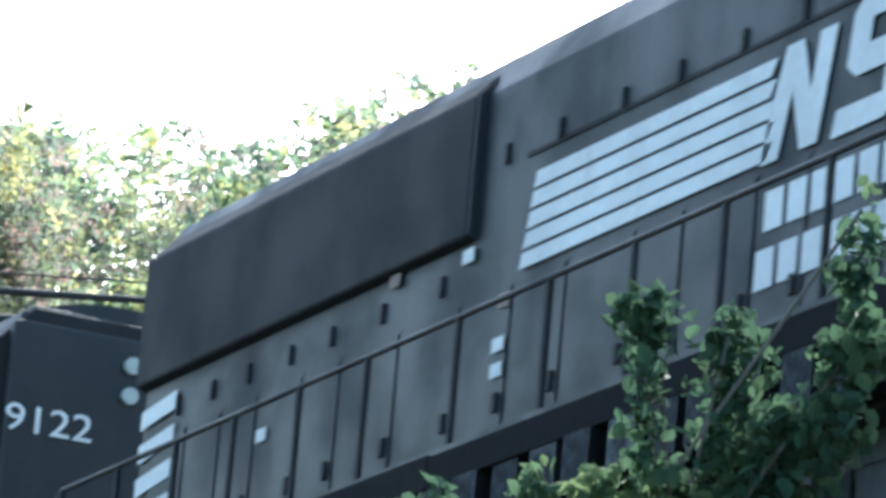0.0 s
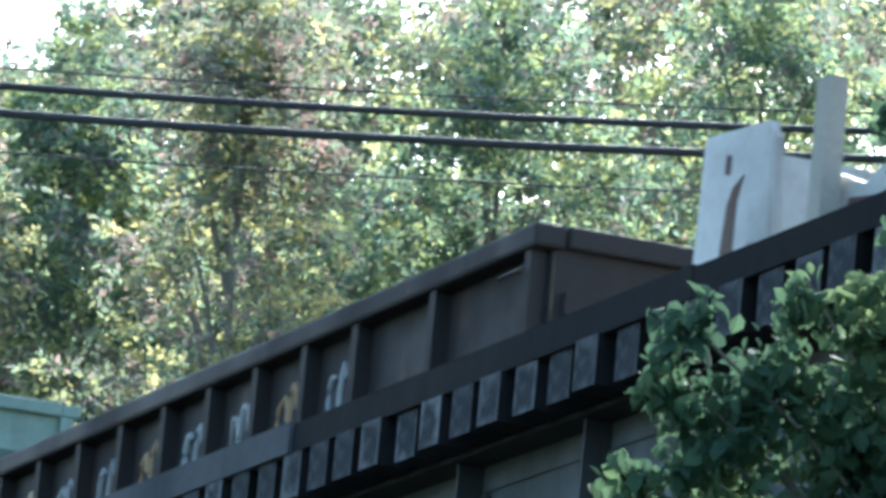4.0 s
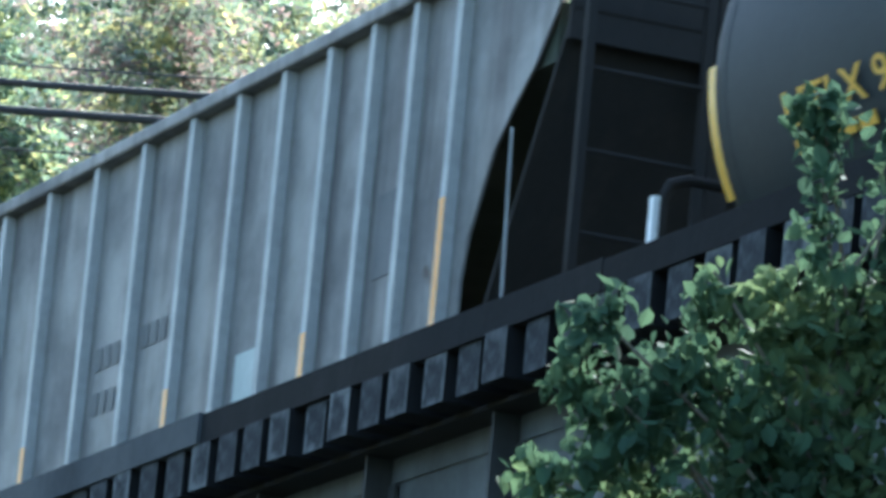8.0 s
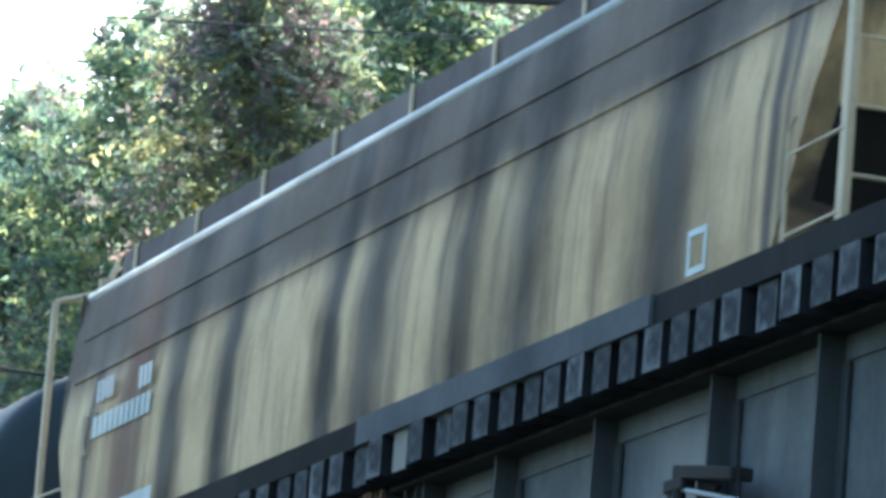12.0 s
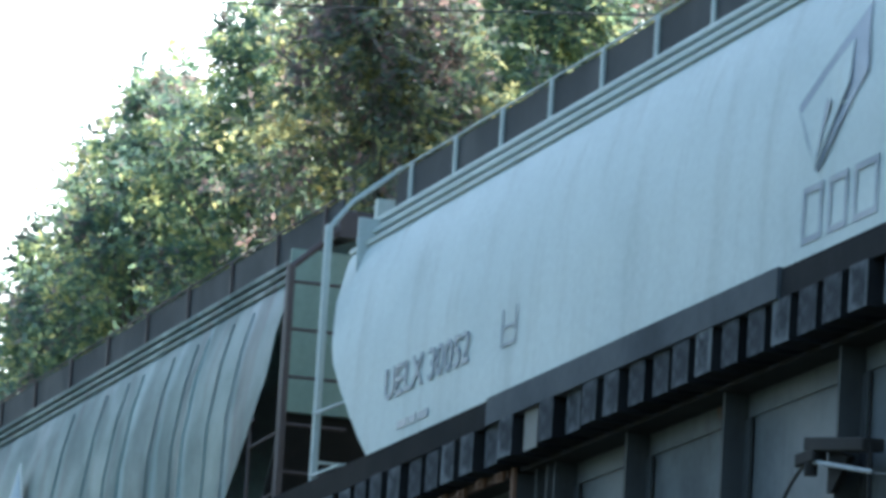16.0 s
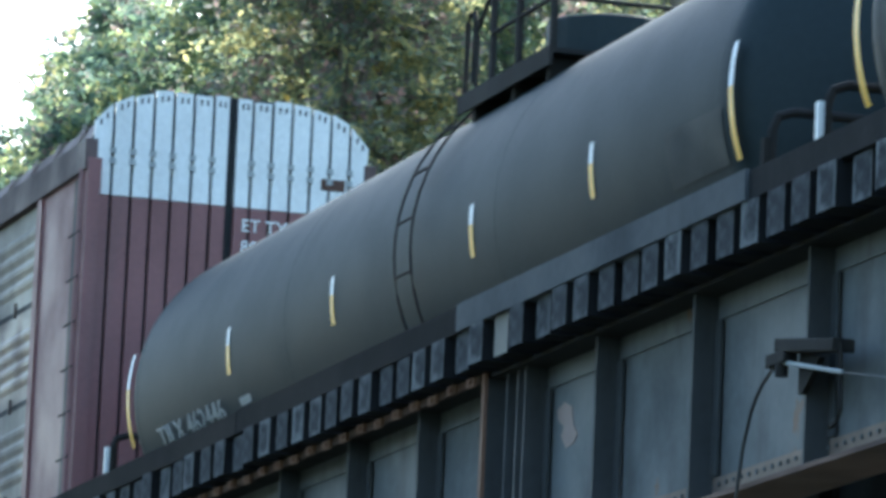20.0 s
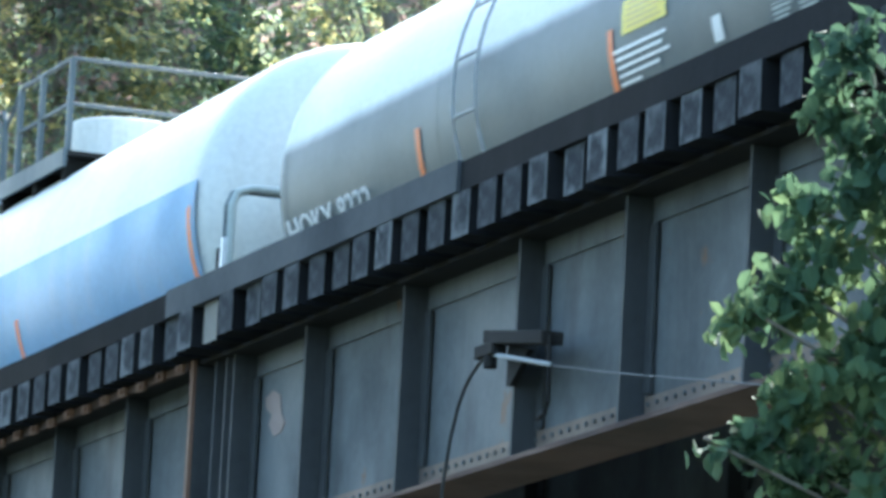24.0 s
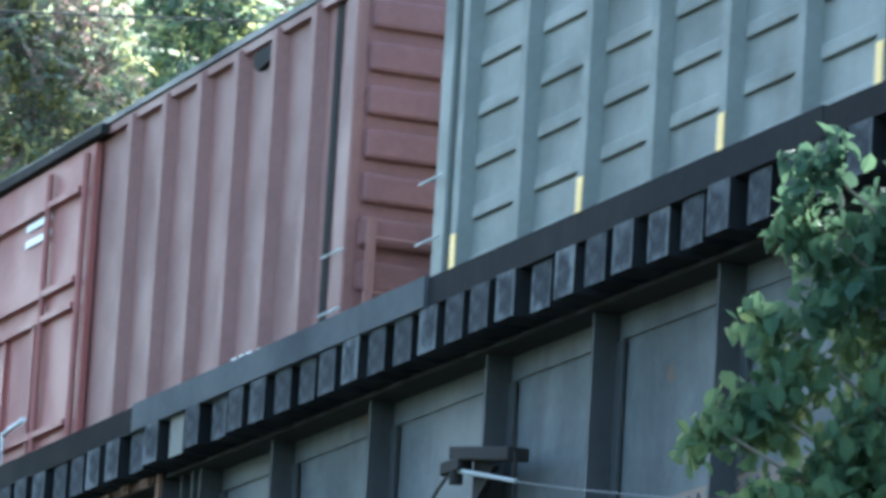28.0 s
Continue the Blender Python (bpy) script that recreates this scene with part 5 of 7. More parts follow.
def locomotive(x0, label, digits, turned=False):
    c = car("locomotive", label, "locomotive", x0)
    if turned:
        MOVING[-1] = (c, x0, 180)
        c.matrix_world = pose(x0, FAR_TRACK, RAIL, 0, 0, 180)
    L = 21.9
    trucks(c, (3.6, L - 4.2), 3.6)
    part("frame", Geo().box(0, L, -HW + 0.02, HW - 0.02, 1.3, 1.62).box(7.6, 14.0, -1.2, 1.2, 0.4, 1.3), BLACK, c, bevel=0.03)
    part("side_skirt", Geo().box(2.0, 20.2, -HW + 0.0, -HW + 0.02, 1.5, 2.04), BLACK, c)
    H = 1.0
    part("long_hood", Geo().prism([(-H, 1.63), (H, 1.63), (H, 4.5), (H - 0.14, 4.77), (-H + 0.14, 4.77), (-H, 4.5)], 1.15, 16.6), BLACK, c, bevel=0.02)
    # flared radiator housing
    part("radiator_housing", Geo().prism([(-H, 3.57), (H, 3.57), (1.07, 3.60), (1.07, 4.5), (0.8, 4.79), (-0.8, 4.79), (-1.07, 4.5), (-1.07, 3.60)], 1.1, 6.5), DARK, c, "black flared radiator screen", bevel=0.02)
    part("housing_end", Geo().prism([(-1.06, 3.61), (-H, 3.58), (H, 3.58), (1.06, 3.61), (1.06, 4.49), (0.8, 4.78), (-0.8, 4.78), (-1.06, 4.49)], 6.503, 6.53), BLACK, c)
    for fx in (1.8, 3.4, 5.1):
        part("radiator_fan", Geo().tube([(fx, 0, 4.8), (fx, 0, 4.93), (fx, 0, 4.96)], 0.5, 20), BLACK, c)
    part("radiator_cap", Geo().box(1.3, 6.4, -0.75, 0.75, 4.79, 4.86), BLACK, c, bevel=0.03)
    for i in range(3):
        part("roof_fan", Geo().tube([(9.0 + 1.3 * i, 0, 4.75), (9.0 + 1.3 * i, 0, 4.88)], 0.55, 20), BLACK, c)
    part("brake_housing", Geo().prism([(-H - 0.16, 4.0), (H + 0.16, 4.0), (H + 0.16, 4.5), (H, 4.76), (-H, 4.76), (-H - 0.16, 4.5)], 12.62, 14.92), DARK, c, "black intake screen high on the hood", bevel=0.02)
    part("blower_block", Geo().box(12.6, 14.95, -H - 0.1, H + 0.1, 1.7, 3.98), BLACK, c, bevel=0.02)
    part("equipment_locker", Geo().box(14.96, 16.9, -H - 0.1, H + 0.1, 1.7, 3.3), BLACK, c, bevel=0.02)
    # recess drawn as a solid block, its shade put into the near-black colour
    part("recess", Geo().box(14.96, 16.93, -H - 0.06, H + 0.06, 3.31, 4.3), DARK, c)
    part("ledge", Geo().box(12.6, 14.95, -H - 0.2, H + 0.2, 3.94, 4.0), UNDER, c)
    part("pipe", Geo().tube([(12.55, -H - 0.05, 1.7), (12.55, -H - 0.05, 4.1)], 0.03, 6), UNDER, c)
    part("hood_seam", Geo().box(7.2, 12.7, -H - 0.01, -H, 3.96, 3.99), DARK, c)
    # hood doors with gaps, latches and stickers
    rnd = random.Random(2)
    for s in (-1, 1):
        x = 1.4
        while x < 15.9:
            w = rnd.choice((0.62, 0.75, 0.9))
            y = s * (H + (0.112 if x > 12.6 else 0.012))
            d = part("hood_door", Geo().box(x, x + w - 0.05, min(y, y - s * 0.012), max(y, y - s * 0.012), 1.75, 3.18), BLACK, c)
            part("latch", Geo().box(x + w - 0.16, x + w - 0.1, min(y, y + s * 0.02), max(y, y + s * 0.02), 2.4, 2.52), DARK, d)
            part("latch", Geo().box(x + w * 0.35, x + w * 0.35 + 0.05, min(y, y + s * 0.016), max(y, y + s * 0.016), 1.95, 2.1), DARK, d)
            if x < 12:
                zl = 3.3 if x < 6.4 else 3.98
                part("upper_latch", Geo().box(x + w * 0.6, x + w * 0.6 + 0.045, min(s * H, s * (H + 0.02)), max(s * H, s * (H + 0.02)), zl, zl + 0.13), DARK, c)
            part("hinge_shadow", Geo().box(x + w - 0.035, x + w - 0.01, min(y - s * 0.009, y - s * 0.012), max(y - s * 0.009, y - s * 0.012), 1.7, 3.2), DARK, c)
            x += w
        for sx, sz, m in ((6.95, 2.78, WHITE), (6.95, 2.62, WHITE), (6.98, 3.05, PINKISH), (6.4, 3.44, WHITE), (3.3, 2.84, WHITE), (5.3, 3.5, PINKISH), (14.4, 3.5, PINKISH), (12.2, 4.1, PALE)):
            y = s * (H + 0.115 if sx > 12.7 else H + 0.02)
            part("notice", Geo().box(sx, sx + 0.16, min(y, y + s * 0.006), max(y, y + s * 0.006), sz, sz + 0.09), m, c)
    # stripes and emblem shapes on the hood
    y = -H - 0.018
    for i in range(5):
        z = 3.25 + 0.122 * i
        part("stripe", Geo().plate([(7.23 + 0.03 * i, z), (10.4, z), (10.47, z + 0.098), (7.26 + 0.03 * i, z + 0.098)], y, y + 0.005), WHITE, c)
    def emblem(pts, dx, z0, k, **kw):
        part("emblem", Geo().plate([(dx + px * k, z0 + pz * k) for px, pz in pts], y, y + 0.005), WHITE, c, **kw)
    N_SHAPE = [(0, 0), (0.22, 0), (0.36, 0.4), (0.5, 0), (0.72, 0), (0.9, 0.7), (0.68, 0.7), (0.6, 0.35), (0.47, 0.7), (0.26, 0.7), (0.1, 0.35)]
    S_SHAPE = [(0, 0), (0.55, 0), (0.75, 0.12), (0.8, 0.34), (0.7, 0.43), (0.36, 0.43), (0.38, 0.56), (0.8, 0.56), (0.88, 0.7), (0.3, 0.7), (0.18, 0.62), (0.13, 0.35), (0.23, 0.28), (0.55, 0.28), (0.53, 0.14), (0.05, 0.14)]
    emblem(N_SHAPE, 10.34, 3.23, 0.92, label="white block emblem beside the stripes")
    emblem(S_SHAPE, 11.16, 3.21, 1.08)
    bars([0.215] * 7, 0.23, 0.055, WHITE, c, side(10.45, y, 2.83))
    bars([0.22] * 8, 0.23, 0.055, WHITE, c, side(10.38, y, 2.5))
    # walkway hand rail
    for s in (-1, 1):
        yy = s * (HW - 0.03)
        part("hand_rail", Geo().tube([(0.35, yy, 2.5), (1.0, yy, 2.82), (15.9, yy, 2.84), (16.25, yy, 2.9), (16.5, yy, 3.2), (16.83, yy, 3.55)], 0.02, 8), BLACK, c)
        for px in (1.0, 2.03, 3.06, 4.04, 5.1, 6.14, 7.47, 8.71, 9.8, 10.9, 12.1, 13.3, 14.5, 15.6):
            part("stanchion", Geo().box(px - 0.022, px + 0.022, yy - 0.015, yy + 0.015, 1.6, 2.84), DARK, c)
    # cab
    def cabring(x):
        return [(-HW + 0.02, 1.63), (HW - 0.02, 1.63), (HW - 0.02, 4.05), (0.9, 4.55), (0.35, 4.72), (-0.35, 4.72), (-0.9, 4.55), (-HW + 0.02, 4.05)]
    cab = part("cab", Geo().prism(cabring(0), 16.95, 18.95), BLACK, c, bevel=0.03)
    part("cab_roof", Geo().prism([(-HW - 0.05, 4.03), (-HW - 0.03, 4.02), (-0.9, 4.54), (-0.35, 4.73), (0.35, 4.73), (0.9, 4.54), (HW + 0.03, 4.02), (HW + 0.05, 4.03), (0.92, 4.62), (0.36, 4.8), (-0.36, 4.8), (-0.92, 4.62)], 16.9, 19.1), BLACK, c)
    for s in (-1, 1):
        part("sun_visor", Geo().hexa([(17.0, s * (HW + 0.0), 3.98), (18.6, s * (HW + 0.0), 3.98), (18.6, s * (HW - 0.06), 4.06), (17.0, s * (HW - 0.06), 4.06), (17.0, s * (HW + 0.14), 3.97), (18.6, s * (HW + 0.14), 3.97), (18.6, s * (HW + 0.14), 4.0), (17.0, s * (HW + 0.14), 4.0)]), DARK, cab)
    for s in (-1, 1):
        y0 = s * (HW - 0.02)
        w = part("side_window", Geo().box(17.35, 18.5, min(y0, y0 + s * 0.02), max(y0, y0 + s * 0.02), 3.38, 3.88), GLASS, cab)
        for bx in (17.3, 17.9, 18.46):
            part("window_frame", Geo().box(bx, bx + 0.07, min(y0, y0 + s * 0.04), max(y0, y0 + s * 0.04), 3.36, 3.9), PALE if bx < 17.5 else BLACK, w)
        for bz in (3.33, 3.88):
            part("window_sill", Geo().box(17.24, 18.6, min(y0, y0 + s * 0.07), max(y0, y0 + s * 0.07), bz, bz + 0.05), PALE if bz < 3.5 else BLACK, w)
        part("sub_cab", Geo().box(16.2, 20.35, min(y0, y0 + s * 0.025), max(y0, y0 + s * 0.025), 1.6, 2.5), BLACK, c, bevel=0.01)
        part("ledge", Geo().box(17.0, 20.3, min(y0, y0 + s * 0.05), max(y0, y0 + s * 0.05), 2.49, 2.53), UNDER, c)
        for xx, w, z, h in ((17.15, 0.06, 2.22, 0.12), (17.95, 0.06, 2.3, 0.12), (18.75, 0.07, 2.3, 0.13), (19.05, 0.07, 2.3, 0.13), (19.3, 0.22, 2.38, 0.03), (19.3, 0.22, 2.31, 0.03), (19.8, 0.22, 2.4, 0.03), (19.8, 0.22, 2.33, 0.03), (20.12, 0.08, 2.28, 0.14), (16.75, 0.06, 2.55, 0.14)):
            part("vent", Geo().box(xx, xx + w, min(y0, y0 + s * 0.035), max(y0, y0 + s * 0.035), z, z + h), DARK, c)
        part("sub_cab_notice", Geo().box(19.4, 19.56, min(y0, y0 + s * 0.03), max(y0, y0 + s * 0.03), 1.98, 2.05), WHITE, c)
    letters(digits, 0.37, WHITE, c, side(17.3, -HW - 0.002, 2.7), "road_number", wide=1.3)
    bars([0.1, 0.1], 0.11, 0.04, WHITE, c, side(17.8, -HW - 0.002, 2.56))
    bars([0.3], 0.06, 0.04, WHITE, c, side(18.52, -HW - 0.002, 2.62))
    # cab front: crew door with its window, windscreens, slanted number boards, nose with chevrons
    xf = 18.95
    for s in (-1, 1):
        d = part("crew_door", Geo().box(xf, xf + 0.03, min(s * 1.44, s * 0.96), max(s * 1.44, s * 0.96), 1.7, 4.12), DARK, cab, "dark cab door with a window", bevel=0.02)
        part("door_window", Geo().box(xf + 0.03, xf + 0.045, min(s * 1.36, s * 1.02), max(s * 1.36, s * 1.02), 3.48, 4.05), GLASS, d)
        part("door_post", Geo().box(xf, xf + 0.06, min(s * 0.95, s * 0.9), max(s * 0.95, s * 0.9), 1.7, 4.15), BLACK, cab)
        part("windscreen", Geo().box(xf, xf + 0.02, min(s * 0.78, s * 0.4), max(s * 0.78, s * 0.4), 3.76, 4.12), GLASS, cab)
    part("wiper", Geo().tube([(xf + 0.06, -1.28, 3.72), (xf + 0.06, -1.14, 4.12)], 0.012, 6), PALE, cab)
    board_at = pose(xf + 0.03, -0.83, 4.24, 0, 0, -29.5)
    nb = part("number_board", Geo().box(0.0, 0.1, 0.0, 0.85, 0.0, 0.27), CREAM, cab, "cream number board with dark digits", bevel=0.045, at=board_at)
    letters(digits, 0.17, UNDER, nb, rear(0.104, 0.06, 0.05), "road_number", wide=0.72)
    part("number_box", Geo().hexa([(xf, -0.84, 4.2), (xf + 0.40, -0.10, 4.2), (xf + 0.40, 0.10, 4.2), (xf, 0.84, 4.2), (xf, -0.84, 4.54), (xf + 0.40, -0.10, 4.54), (xf + 0.40, 0.10, 4.54), (xf, 0.84, 4.54)]), BLACK, cab)
    part("headlight", Geo().tube([(xf + 0.38, 0.0, 4.37), (xf + 0.48, 0.0, 4.37)], 0.1, 16), PALE, cab)
    part("nose", Geo().prism([(-1.04, 1.63), (1.04, 1.63), (1.04, 3.38), (0.84, 3.62), (-0.84, 3.62), (-1.04, 3.38)], xf + 0.01, 20.4), BLACK, c, bevel=0.05)
    for i in range(5):
        z = 2.62 + 0.205 * i
        for s in (-1, 1):
            yo, ym = s * 1.02, s * 0.78
            part("nose_stripe", Geo().prism([(yo, z), (ym, z + 0.09), (ym, z + 0.21), (yo, z + 0.12)][::1 if s < 0 else -1], 20.402, 20.408), WHITE, c)
            part("nose_stripe", Geo().box(20.402, 20.408, min(ym, 0.0), max(ym, 0.0), z + 0.09, z + 0.21), WHITE, c)
    for s in (-1, 1):
        yy = s * (HW - 0.02)
        part("corner_rail", Geo().tube([(18.9, yy, 3.12), (20.5, yy, 3.36), (20.95, yy, 3.4)], 0.022, 8), BLACK, c)
        part("corner_rail", Geo().tube([(20.95, yy, 3.4), (21.03, yy, 3.34), (21.05, yy, 3.25), (21.05, yy, 2.3), (20.7, yy, 1.85), (20.6, yy, 1.7)], 0.026, 8), ORANGE, c, "orange corner hand rail")
        part("step_rail", Geo().tube([(22.25, yy, 2.6), (21.4, yy, 1.99), (21.3, yy, 1.8)], 0.024, 8), ORANGE, c)
        part("gate_rail", Geo().tube([(20.4, yy, 2.45), (21.6, yy, 2.22)], 0.02, 8), ORANGE, c)
        part("gate_rail", Geo().tube([(20.6, yy, 1.75), (21.6, yy, 1.7)], 0.02, 8), ORANGE, c)
    # rear end of the hood
    for y0, z0 in ((0.04, 4.45), (0.04, 4.22)):
        part("marker_light", Geo().tube([(1.15, y0, z0), (0.95, y0, z0)], 0.065, 14), PALE, c)
    part("mesh_end", Geo().box(0.1, 0.2, -1.2, 1.2, 1.6, 2.6), BLACK, c)
    for i in range(5):
        part("rear_stripe", Geo().box(1.142, 1.148, -0.95, 0.95, 2.2 + 0.28 * i, 2.34 + 0.28 * i), WHITE, c)
    for i in range(7):
        part("corner_stripe", Geo().plate([(1.16, 1.86 + 0.238 * i), (1.78, 1.92 + 0.238 * i), (1.78, 2.05 + 0.238 * i), (1.16, 1.99 + 0.238 * i)], -H - 0.02, -H - 0.014), WHITE, c)
    if turned:
        part("number_panel", Geo().box(1.0, 1.14, -H + 0.02, H - 0.02, 2.0, 4.66), BLACK, c, bevel=0.03)
        letters(digits, 0.2, WHITE, c, pose(0.99, 0, 0) @ pose(0, 0, 0, 0, 0, 180) @ rear(0.0, -1.0, 3.82), "road_number", wide=0.7)
    return c


def autorack():
    x0, L = 199.95, 29.95
    c = car("autorack", "maroon covered car carrier with rusty corrugated metal side panels", "freight car", x0)
    sills(c, L), trucks(c, (3.2, L - 3.2))
    part("deck", Geo().box(0.2, L - 0.2, -HW + 0.1, HW - 0.1, 0.95, 1.1), UNDER, c)
    posts = [2.4, 5.7, 8.0, 10.95, 14.1, 17.1, 20.3, 23.2, 25.2, 27.75]
    TS = 5.3
    for s in (-1, 1):
        y = s * (HW - 0.06)
        for i in range(len(posts) - 1):
            a, b = posts[i] + 0.07, posts[i + 1] - 0.07
            for z0, z1 in ((1.2, 2.17), (2.23, 3.19), (3.25, 4.21), (4.27, TS - 0.02)):
                h = (z1 - z0) * 0.165
                prof = [(0.0, z0)]
                for k in range(4):
                    z = z0 + (z1 - z0) * 0.15 + h * k
                    prof += [(0.0, z), (0.02, z + h * 0.35), (0.022, z + h * 0.6), (0.0, z + h * 0.85)]
                prof.append((0.0, z1))
                ring = [[(xx, y + s * d, zz) for d, zz in prof] for xx in (a, b)]
                part("corrugated_panel", Geo().rings(ring, False), GALVR if i < 2 or (i * 7 + int(z0 * 3)) % 5 == 0 else GALV, c)
        for z in (2.2, 3.22, 4.24):
            part("seam_gap", Geo().box(posts[0], posts[-1], min(y - s * 0.02, y + s * 0.005), max(y - s * 0.02, y + s * 0.005), z - 0.03, z + 0.025), DARK, c)
            me = Geo().box(-0.022, 0.022, -0.03, 0.0, -0.085, 0.07).mesh("panel_clip")
            for i in range(len(posts) - 1):
                for q in (0.33, 0.66):
                    part("panel_clip", me, BROWND, c, at=pose(posts[i] + (posts[i + 1] - posts[i]) * q, y + s * 0.04, z))
        me = Geo().box(-0.1, 0.1, -0.06, 0.0, 1.0, TS).mesh("post")
        for x in posts:
            part("post", me, MAROON, c, at=pose(x, y, 0) if s < 0 else pose(x, y, 0, 0, 0, 180))
            for z0, z1 in ((3.4, 4.15), (4.3, TS - 0.1)):
                part("pale_edge_strip", Geo().box(x + 0.103, x + 0.111, min(y, y + s * 0.03), max(y, y + s * 0.03), z0, z1), RIBH, c)
        for x in (0.35, L - 0.35):
            e = 1 if x > 5 else -1
            lo, hi = (0.35, posts[0]) if e < 0 else (posts[-1], L - 0.35)
            part("end_panel", Geo().box(lo, hi, min(y, y + s * 0.03), max(y, y + s * 0.03), 1.0, TS), MAROON, c)
            part("edge_rail", Geo().tube([(x, y + s * 0.05, 1.2), (x, y + s * 0.05, TS)], 0.05, 8), MAROON, c)
            # flat dark brown strip laid on for the shade of the recessed edge
            part("edge_shade", Geo().box(min(x, x - e * 0.42), max(x, x - e * 0.42), min(y + s * 0.031, y + s * 0.034), max(y + s * 0.031, y + s * 0.034), 1.05, TS - 0.05), BROWND, c)
            ladder(c, x - 0.36 if e > 0 else x - 0.08, y + s * 0.085, 1.45, 4.65, "x", 0.44, 8, UNDER, r=0.011, sides=False)
        part("roof_rail", Geo().box(0.2, L - 0.2, min(y - s * 0.05, y + s * 0.08), max(y - s * 0.05, y + s * 0.08), TS - 0.02, TS + 0.3), ROOFB, c, bevel=0.01)
    # roof with cross ribs
    arc = [(-HW + 0.04, TS + 0.29), (-HW + 0.17, TS + 0.53), (-1.08, TS + 0.73), (-0.55, TS + 0.87), (0.55, TS + 0.87), (1.08, TS + 0.73), (HW - 0.17, TS + 0.53), (HW - 0.04, TS + 0.29)]
    part("roof", Geo().prism(arc, 0.3, L - 0.3), ROOFB, c)
    rib = Geo().rings([[(dx, y * 1.012, z + 0.03) for y, z in arc] for dx in (-0.1, -0.06, 0.06, 0.1)], False).mesh("roof_rib")
    for i in range(28):
        part("roof_rib", rib, ROOFB, c, at=pose(0.9 + 1.04 * i, 0, 0))
    for x in (0.42, 0.72, 1.0):
        band = Geo().rings([[(dx, y * 1.014, z + 0.034) for y, z in arc] for dx in (-0.09, 0.09)], False)
        part("roof_seam_band", band, OLDW if x < 0.6 else RIBH, c, "pale weathered band on the roof end", at=pose(x, 0, 0))
    # end doors: tall folding leaves, white above, maroon below
    for e, x in ((-1, 0.25), (1, L - 0.25)):
        n = 14
        w = (2 * HW - 0.12) / n
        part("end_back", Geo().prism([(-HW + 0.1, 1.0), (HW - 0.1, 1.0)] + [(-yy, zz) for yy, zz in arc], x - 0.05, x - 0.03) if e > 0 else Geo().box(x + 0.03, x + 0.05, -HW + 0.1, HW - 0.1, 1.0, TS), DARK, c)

        def crest(yy):
            return TS + 0.05 if e < 0 else 5.60 + 0.57 * math.sqrt(max(0.0, 1 - (max(0.0, abs(yy) - 0.62) / 0.86) ** 2))
        for i in range(n):
            y0 = -HW + 0.06 + w * i
            ya, yb = y0 + (0.05 if i == 7 else 0.017), y0 + w - (0.05 if i == 6 else 0.017)
            drop = (0.0, 0.01, 0.03, 0.0, 0.012, 0.02)[i % 6] if e > 0 else 0.0
            part("door_leaf", Geo().box(x - 0.03, x + 0.03, ya, yb, 1.0, 5.04), MAROON, c)
            t_ = part("door_top", Geo().prism([(ya, 5.045), (yb, 5.045), (yb, crest(yb) - drop), (ya, crest(ya) - drop)], x - 0.03, x + 0.03), WHITE, c, "white-painted top of the end door")
            if e > 0:
                for q in (0.32, 0.68):
                    yq = ya + (yb - ya) * q
                    part("slot", Geo().box(x + 0.03, x + 0.034, yq - 0.01, yq + 0.01, crest(yq) - 0.12, crest(yq) - 0.06), DARK, t_)
                for z in (5.36, 5.47) if i != 6 and i < 13 else ():
                    part("hinge", Geo().box(x - 0.02, x + 0.045, yb - 0.015, yb + 0.05, z, z + 0.06), FADED, c)
        for s in (-1, 1):
            part("corner_post", Geo().box(x - 0.08, x + 0.08, s * (HW - 0.08) - 0.07, s * (HW - 0.08) + 0.07, 1.0, TS + 0.1), MAROON, c)
    part("rust_scar", Geo().box(L - 0.219, L - 0.214, 0.95, 1.2, 5.3, 5.42), RUSTY, c)
    letters("ET TX", 0.125, WHITE, c, rear(L - 0.214, 0.13, 4.80))
    letters("80 04", 0.125, WHITE, c, rear(L - 0.214, 0.13, 4.58))
    bars([0.1, 0.1, 0.08, 0.1], 0.08, 0.05, FADED, c, side(0.9, -HW + 0.02, 2.9))
    bars([0.08] * 6, 0.08, 0.04, FADED, c, side(1.2, -HW + 0.02, 2.25))
    return c


